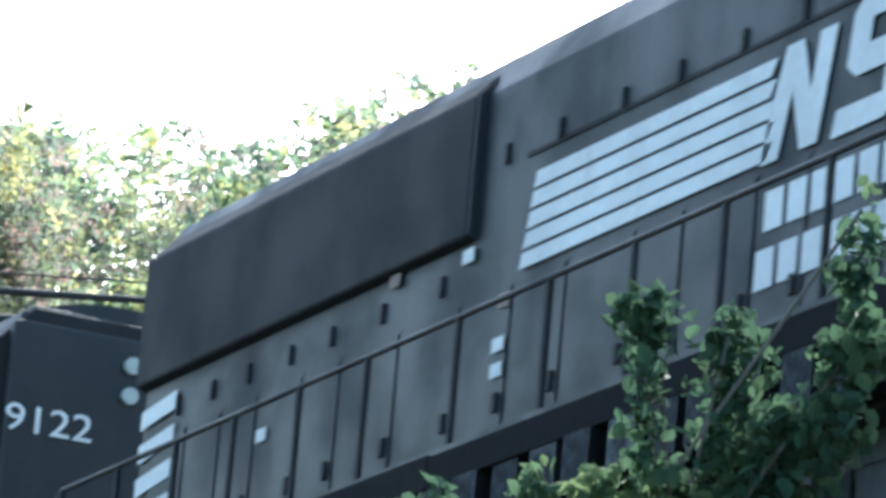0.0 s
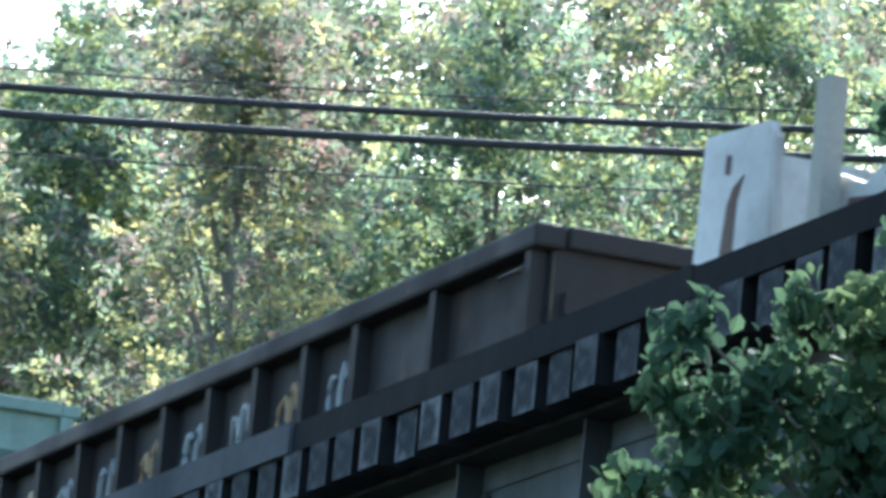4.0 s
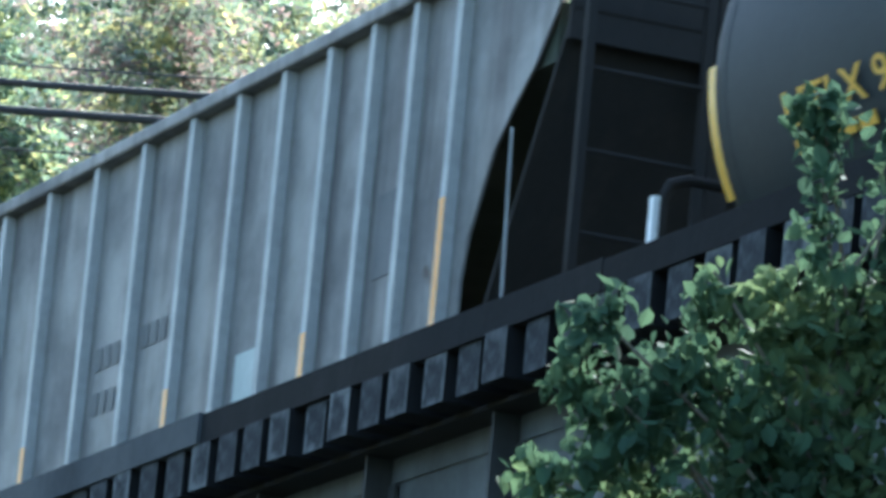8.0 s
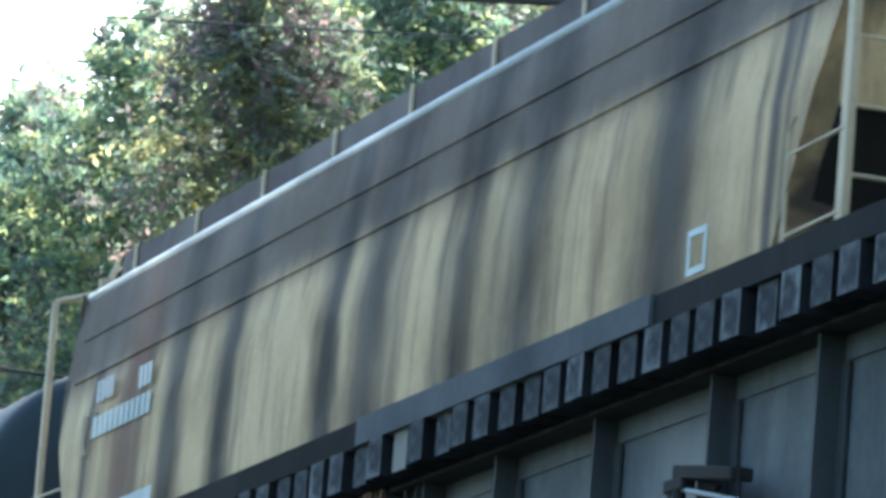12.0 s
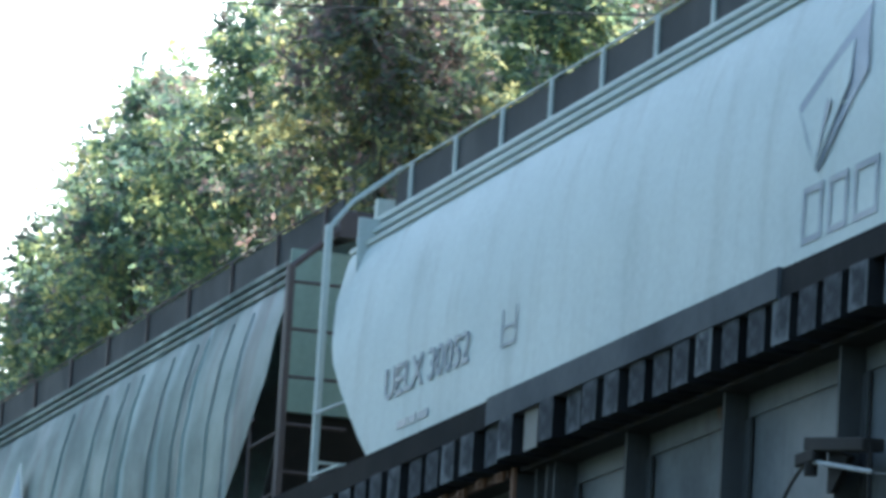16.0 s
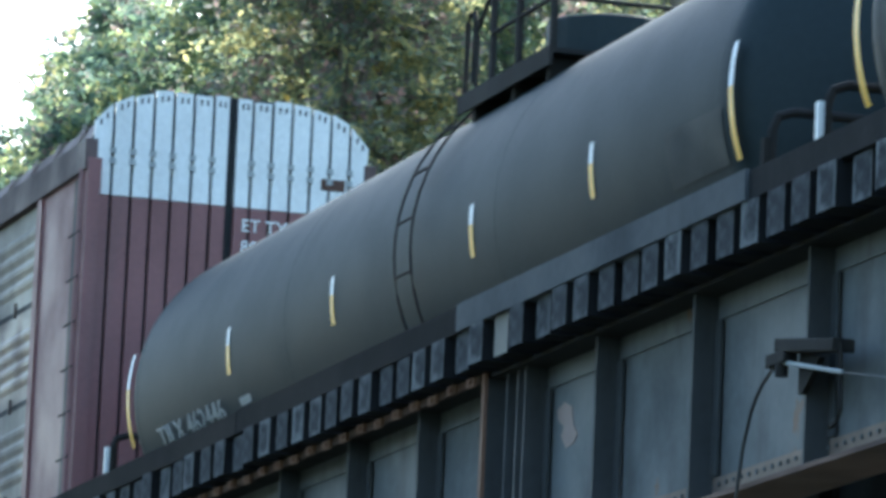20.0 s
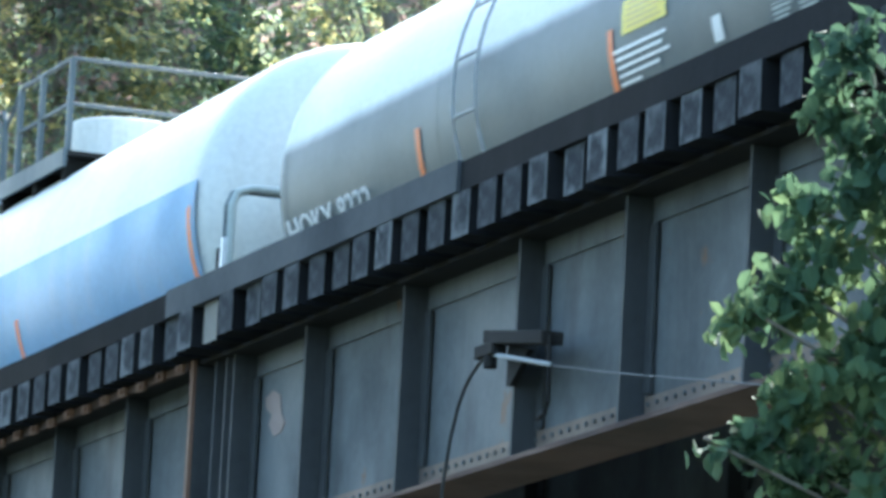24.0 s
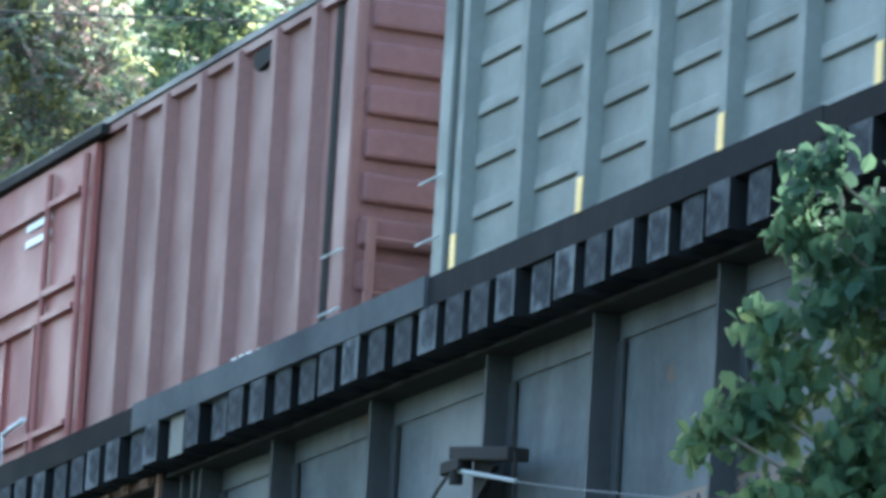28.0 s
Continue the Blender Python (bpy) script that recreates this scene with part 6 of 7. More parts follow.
def boxcar(x0, L, T, shell, door_mat, label, posts, door=None, wavy=False):
    c = car("boxcar", label, "boxcar", x0)
    sills(c, L), trucks(c, (2.1, L - 2.1))
    part("body", Geo().prism([(-HW + 0.08, 1.05), (HW - 0.08, 1.05), (HW - 0.08, T), (0, T + 0.22), (-HW + 0.08, T)], 0.03, L - 0.03), shell, c)
    part("roof", Geo().prism([(-HW + 0.0, T - 0.02), (0, T + 0.225), (HW, T - 0.02), (HW, T + 0.03), (0, T + 0.29), (-HW + 0.0, T + 0.03)], -0.02, L + 0.02), BLACK if not wavy else shell, c)
    rr = Geo().prism([(-HW + 0.02, T + 0.02), (0, T + 0.28), (HW - 0.02, T + 0.02), (HW - 0.02, T + 0.06), (0, T + 0.33), (-HW + 0.02, T + 0.06)], -0.04, 0.04).mesh("roof_rib")
    for i in range(14):
        part("roof_rib", rr, BLACK if not wavy else shell, c, at=pose(0.7 + (L - 1.4) * i / 13, 0, 0))
    for s in (-1, 1):
        y = s * (HW - 0.08)
        me = Geo().hexa([(-0.11, -0.0, 1.1), (0.11, 0, 1.1), (0.06, -0.09, 1.1), (-0.06, -0.09, 1.1)][::-1] + [(-0.11, 0.0, T - 0.06), (0.11, 0, T - 0.06), (0.06, -0.09, T - 0.06), (-0.06, -0.09, T - 0.06)][::-1]).mesh("side_post")
        for x in posts:
            part("side_post", me, shell, c, at=pose(x, y, 0) if s < 0 else pose(x, y, 0, 0, 0, 180))
        if wavy:
            for i in range(len(posts) - 1):
                for k in range(9):
                    z = 1.25 + 0.36 * k
                    part("pressed_rib", Geo().box(posts[i] + 0.16, posts[i + 1] - 0.16, min(y, y + s * 0.03), max(y, y + s * 0.03), z, z + 0.1), shell, c, bevel=0.012)
                if i % 2 == 0:
                    part("reflector", Geo().box(posts[i] - 0.05, posts[i] + 0.05, min(y + s * 0.09, y + s * 0.096), max(y + s * 0.09, y + s * 0.096), 1.6, 2.25), YELLOW, c, "yellow reflective strip")
        for xx in (0.16, L - 0.64):
            # dark strip on the flat side, standing in for the shadow by the post
            part("corner_shade_strip", Geo().box(xx, xx + 0.13, min(y, y + s * 0.012), max(y, y + s * 0.012), 1.12, T - 0.1), UNDER, c)
        part("sill", Geo().box(0, L, min(y, y + s * 0.08), max(y, y + s * 0.08), 0.9, 1.12), shell, c)
        part("eave", Geo().box(0, L, min(y, y + s * 0.06), max(y, y + s * 0.06), T - 0.1, T - 0.03), shell, c)
        if door:
            a, b = door
            d = part("door", Geo().box(a, b, min(y + s * 0.02, y + s * 0.07), max(y + s * 0.02, y + s * 0.07), 1.1, T - 0.12), door_mat, c, "brighter red plug door")
            for xx in (a + 0.05, a + 0.75, b - 1.15, b - 0.12):
                part("lock_bar", Geo().tube([(xx, y + s * 0.11, 1.15), (xx, y + s * 0.11, T - 0.2)], 0.03, 8), door_mat, d)
            for z, dx in ((1.75, 0), (2.12, 0), (3.1, 0), (3.32, 0.0), (T - 0.5, 0)):
                part("door_rib", Geo().prism([(min(y + s * 0.07, y + s * 0.13), z), (max(y + s * 0.07, y + s * 0.13), z), (max(y + s * 0.07, y + s * 0.13), z + 0.05), (min(y + s * 0.07, y + s * 0.13), z + 0.05)], a + 0.1, b - 0.25), door_mat, d)
            for xx in (a + 1.75, a + 2.6):
                part("door_stile", Geo().box(xx, xx + 0.07, min(y + s * 0.07, y + s * 0.11), max(y + s * 0.07, y + s * 0.11), 1.2, 3.1), door_mat, d)
            part("door_track", Geo().box(a - 0.4, b + 0.3, min(y, y + s * 0.13), max(y, y + s * 0.13), T - 0.1, T - 0.02), UNDER, c)
            part("roller", Geo().box(a - 0.25, a + 0.1, min(y, y + s * 0.1), max(y, y + s * 0.1), T - 0.4, T - 0.14), UNDER, d)
            part("handle", Geo().tube([(b - 1.9, y + s * 0.15, 1.7), (b - 1.9, y + s * 0.15, 2.25), (b - 1.3, y + s * 0.15, 2.3)], 0.025, 6), WHITE, d)
    for e, x in ((-1, 0.0), (1, L)):
        end_mat = shell if wavy else BOXE
        end = part("end_sheet", Geo().box(x - 0.04, x + 0.04, -HW + 0.09, HW - 0.09, 1.05, T), end_mat, c)
        for k in range(10):
            z = 1.25 + 0.325 * k
            part("end_rib", Geo().prism([(-HW + 0.1, z), (HW - 0.1, z), (HW - 0.1, z + 0.22), (-HW + 0.1, z + 0.22)], min(x, x + e * 0.1), max(x, x + e * 0.1)), end_mat, end, bevel=0.03)
        for s in (-1, 1):
            part("corner_post", Geo().box(x - (0.12 if e < 0 else 0.22), x + (0.12 if e < 0 else 0.03), s * (HW - 0.06) - 0.06, s * (HW - 0.06) + 0.06, 1.0, T - 0.02), shell, c, bevel=0.02)
        ladder(c, x + e * 0.18, -HW + 0.15, 1.4, 2.6, "y", 0.55, 4, shell)
        ladder(c, x - 0.3 if e < 0 else x - 0.3, -HW - 0.05, 1.4 if wavy else 1.2, 2.7 if wavy else 2.5, "x", 0.45, 4, PALE, r=0.009, sides=False)
    return c


# ---- build the train, from its head ----
locomotive(-39.95, "leading black diesel locomotive, seen from its end", "9122", turned=True)
locomotive(-39.2, "dirty black diesel locomotive with white stripes and orange rails", "6670")
green_gondola()
black_gondola()
stake_flat()
loaded_flat()
open_hopper()
tank_car(80.75, 15.0, 1.6, 2.86, TANKB, "black tank car with yellow stencils and a yellow warning panel",
         marks=[(0.52, -28.0, 0.0, 0), (3.96, -28.0, -17.9, 0), (6.66, -28.0, -18.0, 0), (8.66, -28.0, -18.1, 0), (11.39, -28.0, -17.4, 0), (14.56, -28.0, 1.0, 0)],
         text="UTLX 901708", text_x=1.42, text_z=-18.9, text_w=2.25, sign=(9.79, 10.59, -20.0, -10.7), chart=(13.15, 14.25, -19.2, -1.9),
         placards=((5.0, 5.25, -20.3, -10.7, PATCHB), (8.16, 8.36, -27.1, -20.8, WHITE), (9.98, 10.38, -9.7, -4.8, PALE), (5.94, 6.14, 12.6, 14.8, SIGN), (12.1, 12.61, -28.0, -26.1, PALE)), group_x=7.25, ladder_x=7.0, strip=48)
tank_car(97.95, 14.8, 1.55, 2.86, TANKB, "black tank car with orange reporting marks and half-white reflective strips",
         marks=[(0.42, -19.5, 14, 1), (3.92, -11.4, 4.4, 1), (6.25, -11.5, 3.7, 1), (8.85, -11.2, 5.2, 1), (11.2, -10.7, 5.5, 1), (14.45, -17.3, 15, 1)],
         text="UTLX 903299", text_x=1.33, text_z=-16, text_w=2.32, sign=(9.02, 9.78, -15.5, -2.8), placards=((4.15, 4.48, -21, -13, PATCHB), (13.16, 14.35, -19, -2.2, GHOSTB), (12.12, 12.65, -28.5, -27, PALE)), group_x=7.25, ladder_x=7.0)
c = covered_hopper(115.55, 19.9, 4.65, TAN, TANF, "tan covered hopper car streaked with black soot", 10, BROWND, ledges=False, ends=(-0.06, 0.48, 3.6, 0.54, 0.42))
bars([0.1, 0.1, 0.1], 0.2, 0.05, SPRAY, c, side(2.95, -HW + 0.0, 3.22))
bars([0.1, 0.1, 0.1, 0.1], 0.2, 0.05, FADED, c, side(1.5, -HW + 0.0, 3.28))
bars([0.13] * 11, 0.2, 0.05, SPRAY, c, side(1.5, -HW - 0.012, 2.94))
part("ghost_letter", Geo().tube([(1.1, -HW + 0.03, 3.2), (1.12, -HW + 0.02, 2.95), (1.2, -HW + 0.01, 2.82), (1.32, -HW + 0.01, 2.82), (1.42, -HW + 0.02, 2.95), (1.44, -HW + 0.03, 3.2)], 0.04, 6), GHOST, c, "faint ghost of a painted-over letter")
part("repaint_panel", Geo().box(1.32, 3.75, -HW - 0.022, -HW - 0.017, 2.03, 2.24), SPRAY, c)
bars([0.1, 0.1, 0.08], 0.16, 0.05, BLACK, c, side(1.38, -HW - 0.025, 2.06))
for z, yy in ((3.63, 0.09), (4.05, 0.14)):
    part("side_crease", Geo().tube([(0.3, -HW + yy, z), (19.2, -HW + yy, z)], 0.014, 6), TAN, c)
TANCAR = c


def on_side(outline, off):
    """A thin painted shape that follows the bulging side of a covered hopper."""
    g = Geo().plate(outline, -off - 0.004, -off)
    g.v = [(x, y + float(np.interp(z, (1.35, 2.2, 3.0, 3.6, 4.0), (-HW, -HW - 0.015, -HW + 0.005, -HW + 0.09, -HW + 0.22))), z) for x, y, z in g.v]
    return g


def leaf_emblem(c, x, z, h, a, b):
    """A tall leaf-like emblem in two tones."""
    part("emblem", on_side([(x, z), (x + 0.4, z + h * 0.25), (x + 0.82, z + h * 0.52), (x + 0.72, z + h * 0.76), (x + 0.62, z + h), (x + 0.12, z + h * 0.78), (x - 0.5, z + h * 0.51), (x - 0.25, z + h * 0.25)], 0.012), a, c, "leaf-shaped painted emblem")
    part("emblem", on_side([(x - 0.02, z + 0.03), (x + 0.24, z + h * 0.25), (x + 0.5, z + h * 0.5), (x + 0.45, z + h * 0.78), (x + 0.1, z + h * 0.66), (x - 0.38, z + h * 0.44), (x - 0.2, z + h * 0.25)], 0.02), b, c)
    part("emblem", on_side([(x - 0.02, z + 0.03), (x + 0.2, z + h * 0.42), (x + 0.12, z + h * 0.46)], 0.028), a, c)


def plain_mark(c, x, z, w, h, material):
    """A plain hollow block where a painted name stands."""
    s = 0.05
    y0, y1 = -HW - 0.021, -HW - 0.017
    part("plain_mark", Geo().box(x, x + s, y0, y1, z, z + h).box(x + w - s, x + w, y0, y1, z, z + h).box(x + s, x + w - s, y0, y1, z, z + s).box(x + s, x + w - s, y0, y1, z + h - s, z + h), material, c)


plain_mark(TANCAR, 17.1, 2.05, 0.36, 0.32, PALE)
SLATE = surface("emblem_slate", (0.16, 0.19, 0.23), (0.3, 0.33, 0.36), 0.5)
SKYB = surface("emblem_pale_blue", (0.5, 0.62, 0.68), (0.42, 0.5, 0.52), 0.5)
for x0, lab in ((136.25, "pale grey covered hopper car with a leaf emblem"), (178.75, "dirty pale grey covered hopper car with a faded leaf emblem")):
    c = covered_hopper(x0, 20.15, 4.42, PALE, PALE, lab, 15, ends=(0.42, 0.75, 3.25, 1.15, 0.98))
    leaf_emblem(c, 12.65, 2.58, 1.1, SLATE, SKYB if x0 < 150 else PALE)
    for k, w in ((12.4, 0.38), (12.9, 0.36), (13.38, 0.45)):
        plain_mark(c, k, 2.11, w, 0.4, SLATE)
    if x0 < 150:
        bars([0.2, 0.2, 0.22, 0.2], 0.26, 0.06, SLATE, c, side(2.6, -HW - 0.02, 2.35))
        letters("75132", 0.27, SLATE, c, side(3.75, -HW - 0.02, 2.38), wide=1.15)
    else:
        letters("UELX 30052", 0.27, SLATE, c, side(2.35, -HW - 0.02, 2.42), wide=2.4)
    bars([0.3, 0.2, 0.3], 0.07, 0.05, SLATE, c, side(2.8, -HW - 0.02, 2.12))
    part("stencil_box", Geo().box(5.6, 5.63, -HW - 0.021, -HW - 0.018, 2.4, 2.7).box(5.95, 5.98, -HW - 0.021, -HW - 0.018, 2.4, 2.7).box(5.63, 5.95, -HW - 0.021, -HW - 0.018, 2.4, 2.43).box(5.63, 5.95, -HW - 0.021, -HW - 0.018, 2.55, 2.57), SLATE, c)
c = covered_hopper(157.6, 20.2, 4.5, DULLG, BROWND, "dull green covered hopper car with brown streaks and chalky graffiti", 12, end_mat=GREENE)
for k, m, dy in ((1.0, PALE, 0.0), (0.9, BLUEG, 0.005), (0.5, PALE, 0.01), (0.34, BLUEG, 0.015)):
    part("emblem", Geo().plate([(9.48 + k * (x - 9.48), 2.92 + k * (z - 2.92)) for x, z in ((9.28, 2.36), (9.75, 2.62), (10.1, 2.98), (10.02, 3.3), (9.85, 3.66), (9.4, 3.32), (8.95, 3.0), (8.82, 2.8))], -HW - 0.022 - dy, -HW - 0.018 - dy), m, c, "blue-grey diamond-shaped emblem")
for k, x in enumerate((10.28, 10.88, 11.45)):
    plain_mark(c, x, 2.52 - 0.01 * k, 0.4, 0.38, PALE)
for i in range(6):
    part("graffiti", Geo().tube([(11.7 + 0.62 * i + 0.5 * q / 11, -HW - 0.02, 2.05 + 0.5 * math.sin(math.pi * q / 11) * (0.6 + 0.4 * math.sin(i * 2.1))) for q in range(12)], 0.014, 5), PALE, c, "thin chalky graffiti loop")
for x in (11.2, 12.6, 13.5, 14.1, 15.3, 16.2, 16.6, 17.5, 18.2):
    part("side_dent", Geo().tube([(x, -HW + 0.01, 1.4), (x + 0.04, -HW - 0.005, 2.2), (x + 0.02, -HW + 0.015, 3.0), (x + 0.06, -HW + 0.1, 3.6), (x + 0.05, -HW + 0.21, 4.0)], 0.028, 6), DULLG, c)
autorack()
tank_car(231.1, 17.7, 1.5, 2.7, TANKB, "long black tank car with short yellow and white strips",
         marks=[(0.36, -20, 15, 1), (4.0, -11, 5.5, 1), (7.36, -11.5, 4.4, 1), (11.29, -11.8, 4.4, 1), (14.25, -11.7, 4.3, 1), (17.3, -20, 12.4, 1)],
         text="TILX 462446", text_mat=FADED, text_x=1.35, text_z=-25, text_w=2.3, placards=((4.15, 4.5, -23, -20, FADED), (15.9, 17.1, -20, -4, PATCHB)), group_x=9.75, ladder_x=9.5, strip=None)
tank_car(250.55, 15.9, 1.5, 2.7, TANKB, "black tank car with faded orange reporting marks",
         marks=[(0.27, -22, 13.4, 0), (4.15, -24, -17.4, 0), (7.05, -24.8, -16.8, 0), (8.54, -24.9, -16.5, 0), (10.93, -25.4, -16.2, 0), (15.28, -21.2, 13.9, 0)],
         text="UTLX 72843", text_mat=RUSTO, text_x=1.75, text_z=-16.5, text_w=2.25, chart=(13.8, 14.95, -18, 0), placards=((4.5, 5.35, -23.6, -17.6, PALE), (9.4, 9.95, -3.4, -2.4, WHITE), (9.4, 9.95, -5.2, -4.2, WHITE), (9.4, 9.9, -7, -6, WHITE), (12.76, 13.28, -24.5, -23.4, WHITE)), group_x=7.75, ladder_x=7.5)
tank_car(268.5, 16.2, 1.5, 2.7, TANKB, "black tank car with yellow panel and chalked graffiti",
         marks=[(0.25, -20, 15, 1), (3.93, -12.6, 3.6, 1), (6.72, -12.8, 3.5, 1), (9.73, -14, 2, 1), (13.08, -13.8, 2.5, 1), (15.7, -18.8, 14.7, 1)],
         text="UTLX 661411", text_x=1.42, text_z=-15.6, text_w=2.2, sign=(9.85, 10.72, -13.6, -3.3), chart=(14.05, 15.25, -19.6, -2.3), placards=((11.35, 11.55, -24, -21, WHITE), (11.65, 11.9, -23.5, -20.5, WHITE), (13.1, 13.63, -24, -22.6, PALE)), group_x=8.35, ladder_x=8.1)
tank_car(287.1, 15.0, 1.48, 2.68, TANKW, "white tank car with blue lower half and a white number band", marks=[(0.4, -24, -4, 0), (5, -24, -10, 0), (9.5, -24, -10, 0), (14.4, -24, 0, 0)], mark_mat=REDOX, lower=BLUE,
         text="UTLX 204972", text_mat=BLACK, text_x=0.75, text_z=-22.5, text_w=2.6, placards=((0.6, 3.6, -24, -14, WHITE),), rail_mat=TANKG, group_x=7.25, ladder_x=7.0)
GREYT = dict(lower=TANKG, mark_mat=REDOX, rail_mat=FADED, ends=PALE, chart_mat=PALE)
tank_car(302.9, 12.1, 1.375, 2.6, TWOTONE, "white tank car with grey lower half and orange strips", marks=[(3.62, -22.2, -4.3, 0), (7.33, -21.9, -2.5, 0), (11.26, -21.1, -0.3, 0)],
         text="HOKX 8222", text_mat=WHITE, text_x=0.69, text_z=-22.4, text_w=1.85, sign=(7.54, 8.3, -5.5, 3.8), chart=(9.93, 11.13, -21.0, -5.7),
         placards=((7.37, 8.27, -9.8, -8.7, WHITE), (7.39, 8.19, -12.1, -11.0, WHITE), (7.4, 8.3, -14.4, -13.4, WHITE), (7.41, 8.11, -16.7, -15.7, WHITE), (7.42, 7.77, -19.0, -18.0, WHITE), (9.01, 9.16, -18.4, -11.5, WHITE)), group_x=5.2, ladder_x=4.6, **GREYT)
tank_car(317.0, 14.4, 1.45, 2.67, TANKC, "cream-white tank car with black reporting marks", text="HCPX 7241", text_mat=BLACK, text_x=1.5, text_z=-19.4, text_w=2.0,
         placards=((9.91, 10.43, -21.2, -16.0, STAIN),), rail_mat=PALE, ends=PALE, group_x=7.3, ladder_x=5.7, irons=True)
tank_car(333.1, 12.3, 1.43, 2.65, TWOTONE, "white tank car with grey lower half and yellow panel", marks=[(0.05, -20.6, -7.5, 0), (3.93, -21.7, -4.4, 0), (7.71, -21.7, -5.0, 0), (11.46, -21.5, -1.6, 0)],
         text="HOKX 6198", text_mat=WHITE, text_x=1.09, text_z=-19.8, text_w=1.8, sign=(8.04, 8.87, -19.2, -9.3), chart=(10.03, 11.28, -21.5, -5.6), placards=((9.02, 10.02, -16.7, -15.7, WHITE), (9.03, 10.03, -19.6, -18.6, WHITE), (4.91, 5.65, -21.0, -20.0, WHITE)), group_x=6.5, ladder_x=6.1, **GREYT)
c = boxcar(348.25, 16.75, 4.58, BOXR, DOORR, "red boxcar with ribbed sides and a plug door", [0.55, 1.5, 2.45, 3.4, 4.45, 5.4] + [11.3 + 0.9 * i for i in range(6)], door=(6.35, 10.35))
for i in range(5):
    part("stripe", Geo().plate([(0.95 + 0.02 * i, 3.02 + 0.14 * i), (1.75, 3.02 + 0.14 * i), (1.8, 3.11 + 0.14 * i), (0.98 + 0.02 * i, 3.11 + 0.14 * i)], -HW - 0.016, -HW - 0.011), WHITE, c)
    part("stripe", Geo().plate([(1.8 + 0.02 * i, 3.1 + 0.14 * i), (2.4, 3.1 + 0.14 * i), (2.45, 3.19 + 0.14 * i), (1.83 + 0.02 * i, 3.19 + 0.14 * i)], -HW - 0.016, -HW - 0.011), WHITE, c)
part("emblem", Geo().plate([(2.4, 3.1), (2.6, 3.1), (2.75, 3.4), (2.85, 3.1), (3.0, 3.1), (3.15, 3.75), (2.95, 3.75), (2.9, 3.5), (2.8, 3.75), (2.62, 3.75), (2.5, 3.45)], -HW - 0.016, -HW - 0.011), WHITE, c, "white block emblem")
part("emblem", Geo().plate([(3.05, 3.1), (3.55, 3.1), (3.72, 3.25), (3.75, 3.45), (3.5, 3.5), (3.48, 3.6), (3.78, 3.6), (3.85, 3.78), (3.3, 3.78), (3.2, 3.6), (3.25, 3.38), (3.5, 3.35), (3.5, 3.25), (3.1, 3.25)], -HW - 0.016, -HW - 0.011), WHITE, c)
bars([0.22, 0.2], 0.3, 0.08, WHITE, c, side(1.65, -HW - 0.012, 2.45))
letters("454 201", 0.26, WHITE, c, side(1.6, -HW - 0.012, 2.02), "road_number")
bars([0.3], 0.03, 0.05, PALE, c, side(3.6, -HW - 0.012, 2.5)), bars([0.26], 0.03, 0.05, PALE, c, side(3.6, -HW - 0.012, 2.4)), bars([0.28], 0.03, 0.05, PALE, c, side(3.6, -HW - 0.012, 2.3))
for k in range(5):
    part("dirt_splash", Geo().box(5.75, 5.87 + 0.03 * (k % 3), -HW - 0.0, -HW + 0.004, 2.1 + 0.24 * k, 2.16 + 0.26 * k), PALE, c)
for k in range(2):
    bars([0.75], 0.06, 0.05, WHITE, c, side(8.5, -HW - 0.005, 3.85 + 0.14 * k))
part("tack_board", Geo().plate([(14.4, 4.33), (14.5, 4.27), (14.85, 4.32), (14.85, 4.43), (14.4, 4.43)], -HW + 0.0, -HW + 0.05), UNDER, c, "small dark board under the eave")
bars([0.12, 0.1, 0.14, 0.1], 0.08, 0.06, WHITE, c, side(14.35, -HW + 0.0, 1.98))
bars([0.12, 0.1, 0.12], 0.08, 0.06, WHITE, c, side(15.1, -HW + 0.0, 1.88))
boxcar(367.0, 17.0, 4.62, BOXG, BOXG, "grey-green boxcar with pressed side panels", [0.35 + 1.165 * i for i in range(15)], wavy=True)


# ---- wires ----
def polar(bearing, rise, r):
    a, e = radians(bearing), radians(rise)
    return (-r * math.sin(a), r * math.cos(a), EYE[2] + r * math.tan(e))


for rise, rad in ((13.68, 0.042), (13.42, 0.047), (13.85, 0.012), (13.05, 0.012)):
    pts = []
    for b in [40 + 2 * i for i in range(24)]:
        pts.append(polar(b, rise + (70.5 - b) * 0.036 + 0.0011 * (b - 70) ** 2 * 0.5, 62 / math.cos(radians(b - 72))))
    tagged(part("overhead_cable", Geo().tube(pts, rad, 8), CABLE), "black overhead cable strung before the trees" if rad > 0.02 else "thin overhead wire strung before the trees", "cable", "overhead cables")
p0, p1 = Vector(polar(75.2, 13.5, 62)), Vector(polar(75.16, 13.23, 62))
cl = thing("cable_spacer", "small metal spacer clamped between two cables", "cable spacer", at=Matrix.Translation(p0))
dz = p1.z - p0.z
part("rod", Geo().tube([(0, 0, -0.02), (0, 0, dz + 0.04)], 0.014, 6), UNDER, cl)
part("loop", Geo().tube([(-0.1, 0, 0.05), (-0.12, 0, 0.26), (0.05, 0, 0.34), (0.14, 0, 0.2), (0.08, 0, 0.03)], 0.02, 6), UNDER, cl)
part("clamp", Geo().box(-0.11, 0.11, -0.05, 0.05, -0.05, 0.06), UNDER, cl, bevel=0.015)
part("clamp", Geo().box(-0.08, 0.08, -0.05, 0.05, dz - 0.05, dz + 0.06), UNDER, cl, bevel=0.015)


